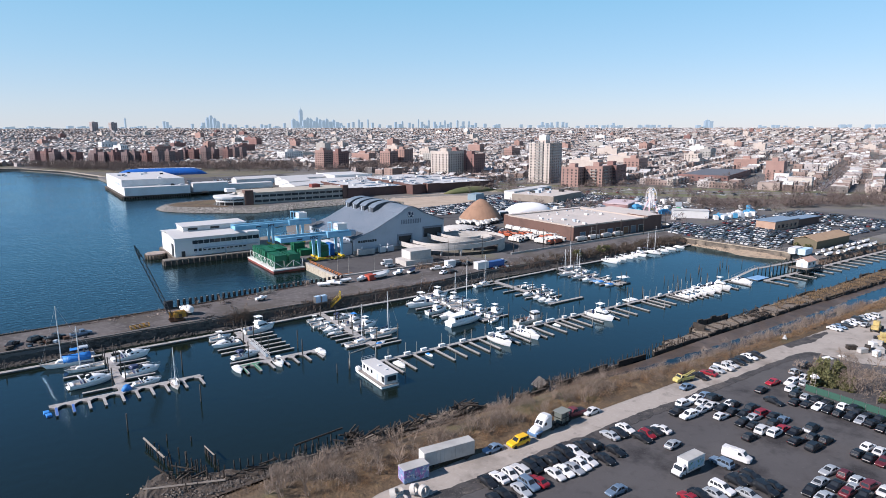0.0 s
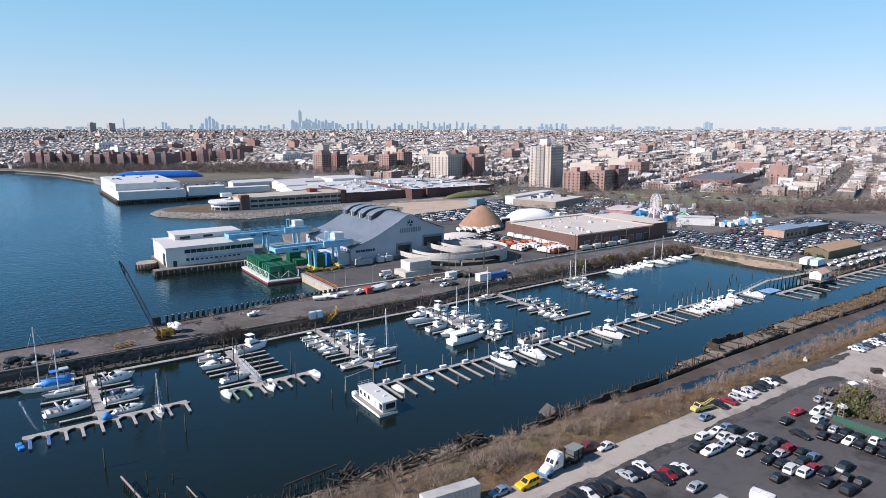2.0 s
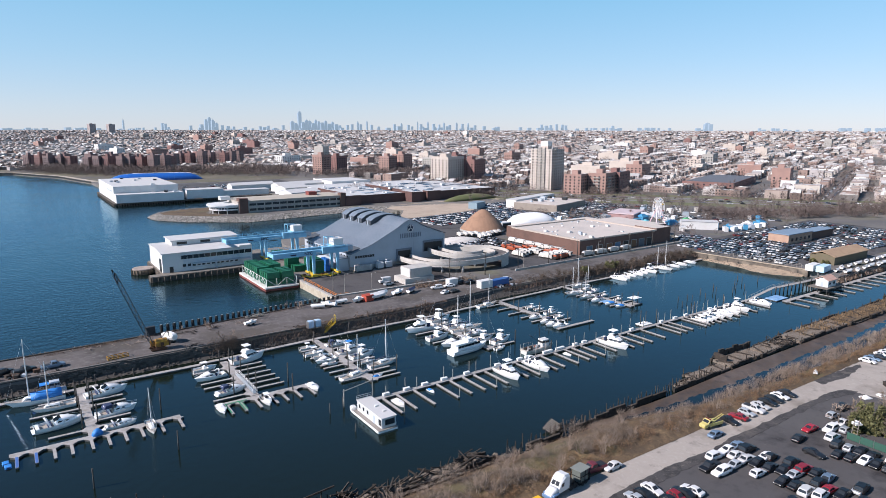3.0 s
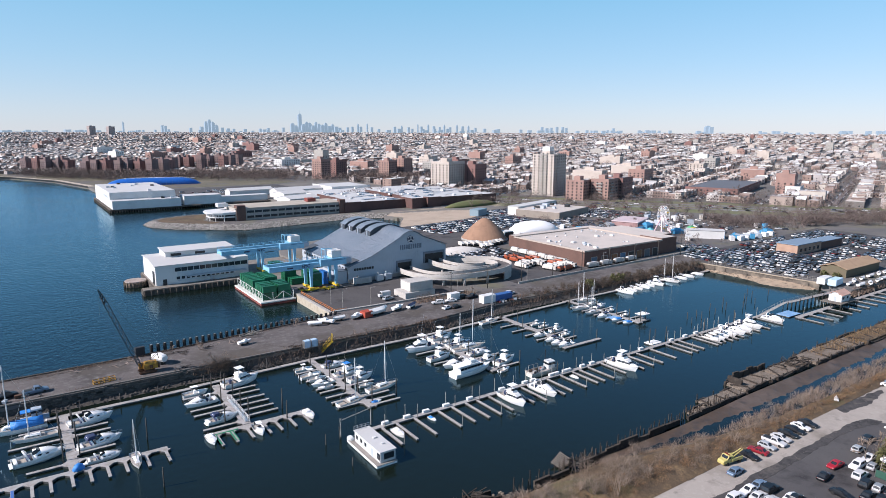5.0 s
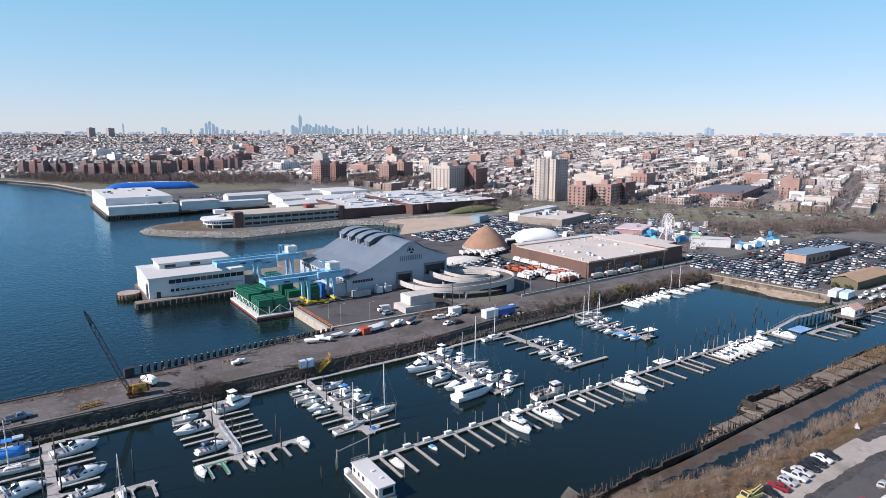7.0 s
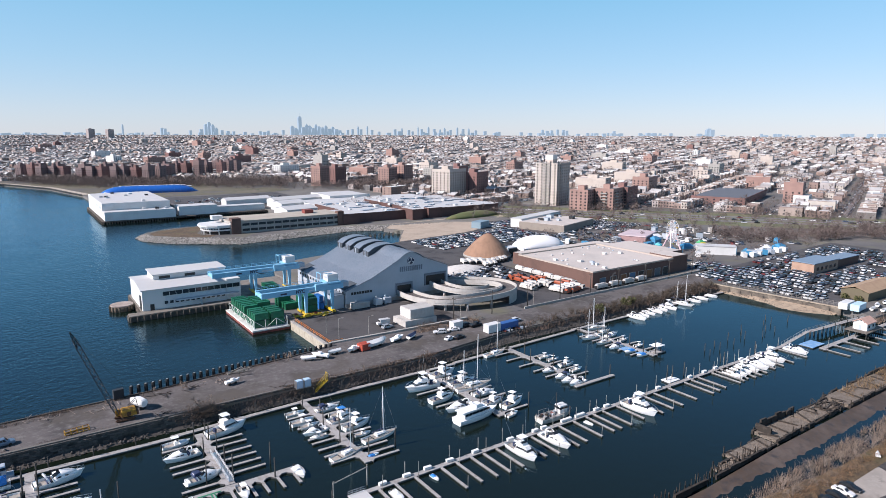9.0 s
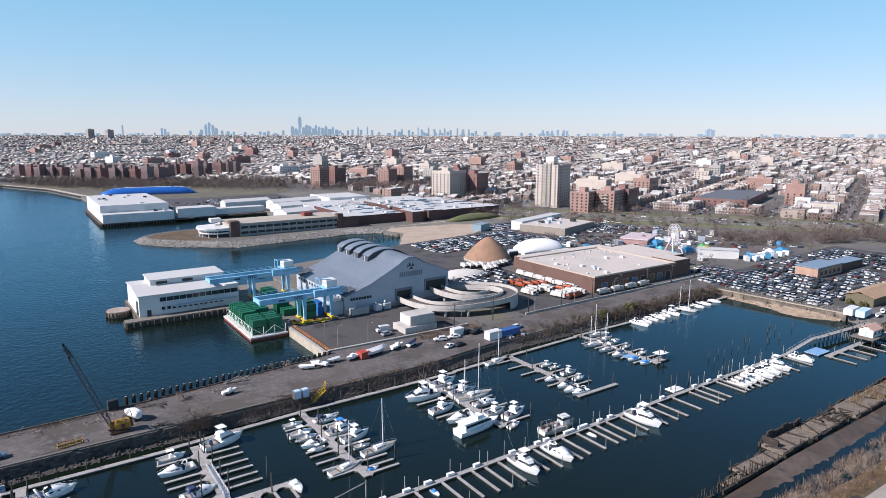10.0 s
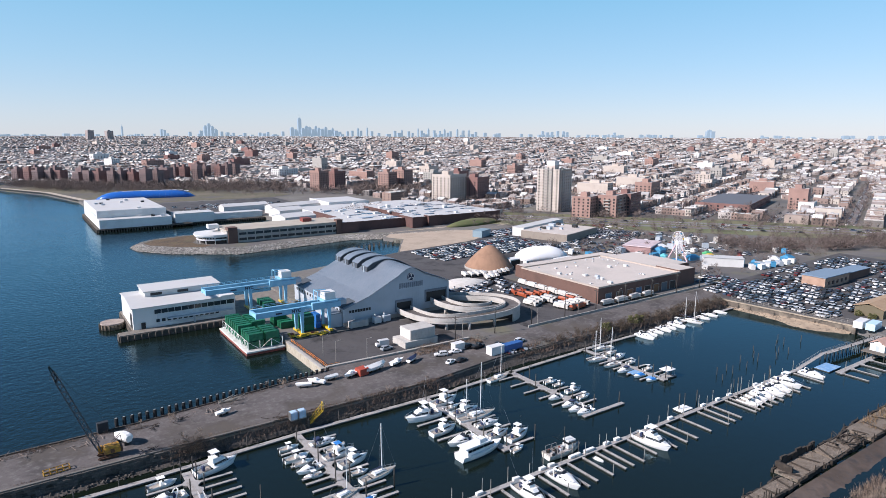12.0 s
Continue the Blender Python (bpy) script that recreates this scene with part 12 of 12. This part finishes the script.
# shore park
n = 1700
s = r8.uniform(0, 1, n)
cu, cv = np.interp(s, [0, 0.3, 0.6, 1], [30, 150, 300, 470]), np.interp(s, [0, 0.3, 0.6, 1], [1140, 1010, 930, 760])
u, v = cu + r8.normal(0, 22, n) + 12, cv + r8.normal(0, 34, n)
keep = (u > np.interp(v, [640, 800, 885, 1006, 1113, 1200], [330, 180, 125, 95, 45, -10])) & ~((u > 345) & (u < 445) & (v > 830) & (v < 910)) & ~((np.abs(u - 172) < 66) & (np.abs(v - 870) < 40))
u, v = u[keep], v[keep]
tree_mass("park_trees", u, v, np.full(len(u), 3.0), r8.uniform(6.5, 12.5, len(u)), 60, CITY_TWIG, "bare winter trees of the shore park", 11)
# street and yard trees
n = 30000
r_ = np.sqrt(r8.uniform(0.011, 1, n)) * 4300
a = np.radians(34.35 + r8.uniform(-37, 37, n))
u, v = 25 + r_ * np.sin(a), 34 + r_ * np.cos(a)
al, be = u * EU[0] + v * EU[1], u * EV[0] + v * EV[1]
lane = np.round((be - 10 + AVE / 2) / (DEEP + AVE)) * (DEEP + AVE) + 10 - AVE / 2
pick = r8.rand(n)
be2 = np.where(pick < 0.6, lane + np.where(r8.rand(n) < 0.5, -4.6, 4.6), lane + (DEEP + AVE) / 2 + r8.normal(0, 3, n))
u, v = al * EU[0] + be2 * EV[0], al * EU[1] + be2 * EV[1]
keep = in_city(u, v, -10)
u, v, r_ = u[keep], v[keep], r_[keep]
nearm = r_ < 1500
for nm, m, per, lab in (("street_trees", nearm, 42, "bare street trees between the houses"), ("distant_trees", ~nearm, 10, "distant bare trees between the houses")):
    tree_mass(nm, u[m], v[m], rise(u[m], v[m]), r8.uniform(6.5, 12, m.sum()), per, CITY_TWIG, lab, 12)

# shore lawn, promenade and sea wall along the bay
COAST = [(-300, 1300), (-60, 1200), (26, 1113), (74, 1006), (101, 885)]


def coast_band(name, a, b, z, material, label, category):
    """A flat band that follows the bay's edge from a to b metres inland."""
    bm = bmesh.new()
    rows_ = []
    for i, (u, v) in enumerate(COAST):
        p, q = COAST[max(0, i - 1)], COAST[min(len(COAST) - 1, i + 1)]
        d = Vector((q[0] - p[0], q[1] - p[1])).normalized()
        n_ = Vector((-d.y, d.x))
        rows_.append([(u + n_.x * a, v + n_.y * a, z - 0.5), (u + n_.x * a, v + n_.y * a, z), (u + n_.x * b, v + n_.y * b, z), (u + n_.x * b, v + n_.y * b, z - 0.5)])
    loft(bm, rows_)
    bmesh.ops.recalc_face_normals(bm, faces=bm.faces)
    return tagged(part(name, bm, material), label, category, kind="structure")


coast_band("sea_wall", -2.2, -0.2, 3.6, STONE, "dark stone sea wall along the bay", "sea wall")
coast_band("promenade", 0, 9, 3.10, mat("pale path paving", (0.42, 0.36, 0.29), 0.9, grain=[(0.1, (0.36, 0.31, 0.25), 0.45, 0.7)]), "pale promenade path along the bay", "path")
coast_band("shore_lawn", 9.3, 60, 3.08, mat("winter park lawn", (0.12, 0.108, 0.072), 0.95, grain=[(0.03, (0.16, 0.135, 0.10), 0.45, 0.62), (0.2, (0.075, 0.085, 0.045), 0.5, 0.68), (0.012, (0.10, 0.092, 0.088), 0.52, 0.6)]), "winter lawn of the shore park", "lawn")

sheet("park_lawn", [(175, 812), (300, 805), (335, 830), (335, 915), (300, 960), (240, 1000), (150, 1025), (118, 1010), (128, 920)], 3.07, bpy.data.materials["winter park lawn"], "winter lawn and paths of the shore park", "lawn")

# ---- parkway and streets ----
def lane_strip(name, a, b, width, z, material, label):
    d = Vector(b) - Vector(a)
    l = d.length
    bm = boxes((0, l, -width / 2, width / 2, -0.3, 0))
    return tagged(part(name, bm, material, at=pose(a[0], a[1], z, 0, 0, math.degrees(math.atan2(d.y, d.x)))), label, "road", kind="structure")


LIGHT_ROAD = mat("pale worn asphalt", (0.20, 0.195, 0.19), 0.9, grain=[(0.05, (0.16, 0.115, 0.11), 0.45, 0.7)])
TURF = mat("dull winter verge", (0.135, 0.15, 0.075), 0.95, grain=[(0.05, (0.20, 0.17, 0.11), 0.45, 0.7), (0.3, (0.12, 0.13, 0.06), 0.5, 0.7)])
lane_strip("parkway_verge", (380, 545), (680, 175), 84, 3.10, TURF, "dull grass verge of the parkway")
for k, off in enumerate((-14, 2, 16)):
    a, b = Vector((380, 545)), Vector((680, 175))
    nrm = Vector((0.777, 0.629)) * off
    lane_strip("parkway_road", a + nrm, b + nrm, 9.0, 3.16 + 0.01 * k, LIGHT_ROAD, "pale asphalt carriageway of the parkway")
for j in range(-13, 34):
    b0 = j * (DEEP + AVE) + 10 - AVE / 2
    for a0, a1 in ((430, 2300),):
        p, q = EU * a0 + EV * b0, EU * a1 + EV * b0
        seg = [EU * s + EV * b0 for s in np.linspace(a0, a1, 40)]
        good = [s for s in seg if bool(in_city(np.array(s[0]), np.array(s[1]), 5)) and bool(in_sight(np.array(s[0]), np.array(s[1]), 42))]
        if len(good) > 3:
            lane_strip("city_street", Vector(good[0]), Vector(good[-1]), 8.0, 3.10, LIGHT_ROAD, "narrow residential street between row houses")
st_cars = []
for j in range(-13, 18):
    b0 = j * (DEEP + AVE) + 10 - AVE / 2
    for s in np.arange(430, 1300, 6.2):
        for off in (-3.0, 3.0):
            p = EU * s + EV * (b0 + off)
            if r7.random() < 0.75 and bool(in_city(np.array(p[0]), np.array(p[1]), 5)) and bool(in_sight(np.array(p[0]), np.array(p[1]), 37)):
                st_cars.append((p[0], p[1], 3.12, GRID))
for k in range(60):
    s, off = r7.uniform(-150, 250), r7.choice((-16, -12, 0, 4, 14, 18))
    st_cars.append((522 - 0.629 * s + 0.777 * (off - 2), 362 + 0.777 * s + 0.629 * (off - 2), 3.2, radians(-51)))
far_cars("street_car", st_cars, "cars parked along the city streets")

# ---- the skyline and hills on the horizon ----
# aerial haze is painted in: blue-grey base colour plus a pale blue glow
PAINTED_HAZE = bpy.data.materials.new("painted distance haze")
PAINTED_HAZE.use_nodes = True
hb_ = PAINTED_HAZE.node_tree.nodes["Principled BSDF"]
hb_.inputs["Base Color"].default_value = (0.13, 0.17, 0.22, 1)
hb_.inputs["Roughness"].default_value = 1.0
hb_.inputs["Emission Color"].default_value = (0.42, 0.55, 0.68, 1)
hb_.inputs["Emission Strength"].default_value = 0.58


def bearing(a, r=4880.0):
    return CENTRE.x + r * math.sin(radians(a)), CENTRE.y + r * math.cos(radians(a))


bm = bmesh.new()
ridge = []
for k in range(0, 330):
    a = -10 + k * 0.27
    u, v = bearing(a, 4930)
    hgt = 50 + 5 * noise.noise(Vector((a * 0.35, 3, 0))) + 2.2 * noise.noise(Vector((a * 2.1, 7, 0))) + (6 if a < 14 else 0) * (1 - max(0, a) / 14)
    ridge.append([(u, v, 20), (u, v, hgt), (*bearing(a, 5300), hgt - 14)])
loft(bm, ridge, close=False)
tagged(part("backdrop_hills", bm, PAINTED_HAZE), "hills along the horizon in painted haze blue", "hills", kind="structure")
r9 = random.Random(90)
TOWERS = []


def pxa(x):
    return 34.35 + math.degrees(math.atan((x - 784) / 1119.7))


for x, top, w in ((535, 186, 5.5), (522, 118, 6), (528, 104, 5), (541, 112, 6), (547, 128, 5), (552, 120, 6), (558, 104, 6), (563, 130, 4), (568, 116, 5), (574, 108, 6), (580, 120, 5), (586, 100, 6), (592, 112, 5), (598, 96, 6), (604, 88, 5), (372, 128, 5), (378, 142, 5), (384, 124, 5), (390, 104, 5), (364, 92, 5), (228, 122, 2.4), (296, 100, 4), (301, 96, 4), (636, 116, 3), (641, 96, 4), (652, 118, 2.5), (660, 92, 4), (618, 90, 4), (626, 96, 4), (700, 96, 4), (712, 104, 3), (724, 92, 4), (740, 116, 2), (746, 98, 4), (758, 112, 3), (768, 100, 4), (778, 96, 3), (786, 108, 3), (796, 94, 4), (808, 110, 3), (818, 100, 4), (828, 104, 3), (956, 96, 4), (964, 88, 5), (972, 92, 4), (982, 98, 4), (992, 96, 4), (998, 90, 4), (1080, 88, 4), (1244, 106, 9), (1250, 98, 6), (345, 84, 4), (400, 86, 4), (410, 80, 5), (420, 78, 4), (466, 80, 4), (480, 84, 4), (506, 88, 4), (840, 90, 4), (856, 84, 5), (880, 80, 5)):
    TOWERS.append((x, top, w))
for _ in range(120):
    x = r9.uniform(0, 1568)
    TOWERS.append((x, r9.uniform(58, 76) + (8 if 500 < x < 1010 else 0), r9.uniform(3, 8)))
for x, top, w in TOWERS:
    a = pxa(x)
    u, v = bearing(a, r9.uniform(4780, 4870))
    bm = bmesh.new()
    hw = w * 4.3 / 2
    box(bm, -hw, hw, -hw, hw, -10, top - 40 - (8 if top > 100 else 0))
    if top > 100:
        box(bm, -hw * 0.65, hw * 0.65, -hw * 0.65, hw * 0.65, top - 48, top - 40)
        if r9.random() < 0.5 or top > 180:
            rod(bm, (0, 0, top - 40), (0, 0, top - 40 + (26 if top > 180 else 9)), hw * 0.16, 4, 0.3)
    tagged(part("skyline_tower", bm, PAINTED_HAZE, at=pose(u, v, 40, 0, 0, -a + 20)), "high-rise tower on the far skyline in painted haze blue", "tower", "towers of the far skyline")
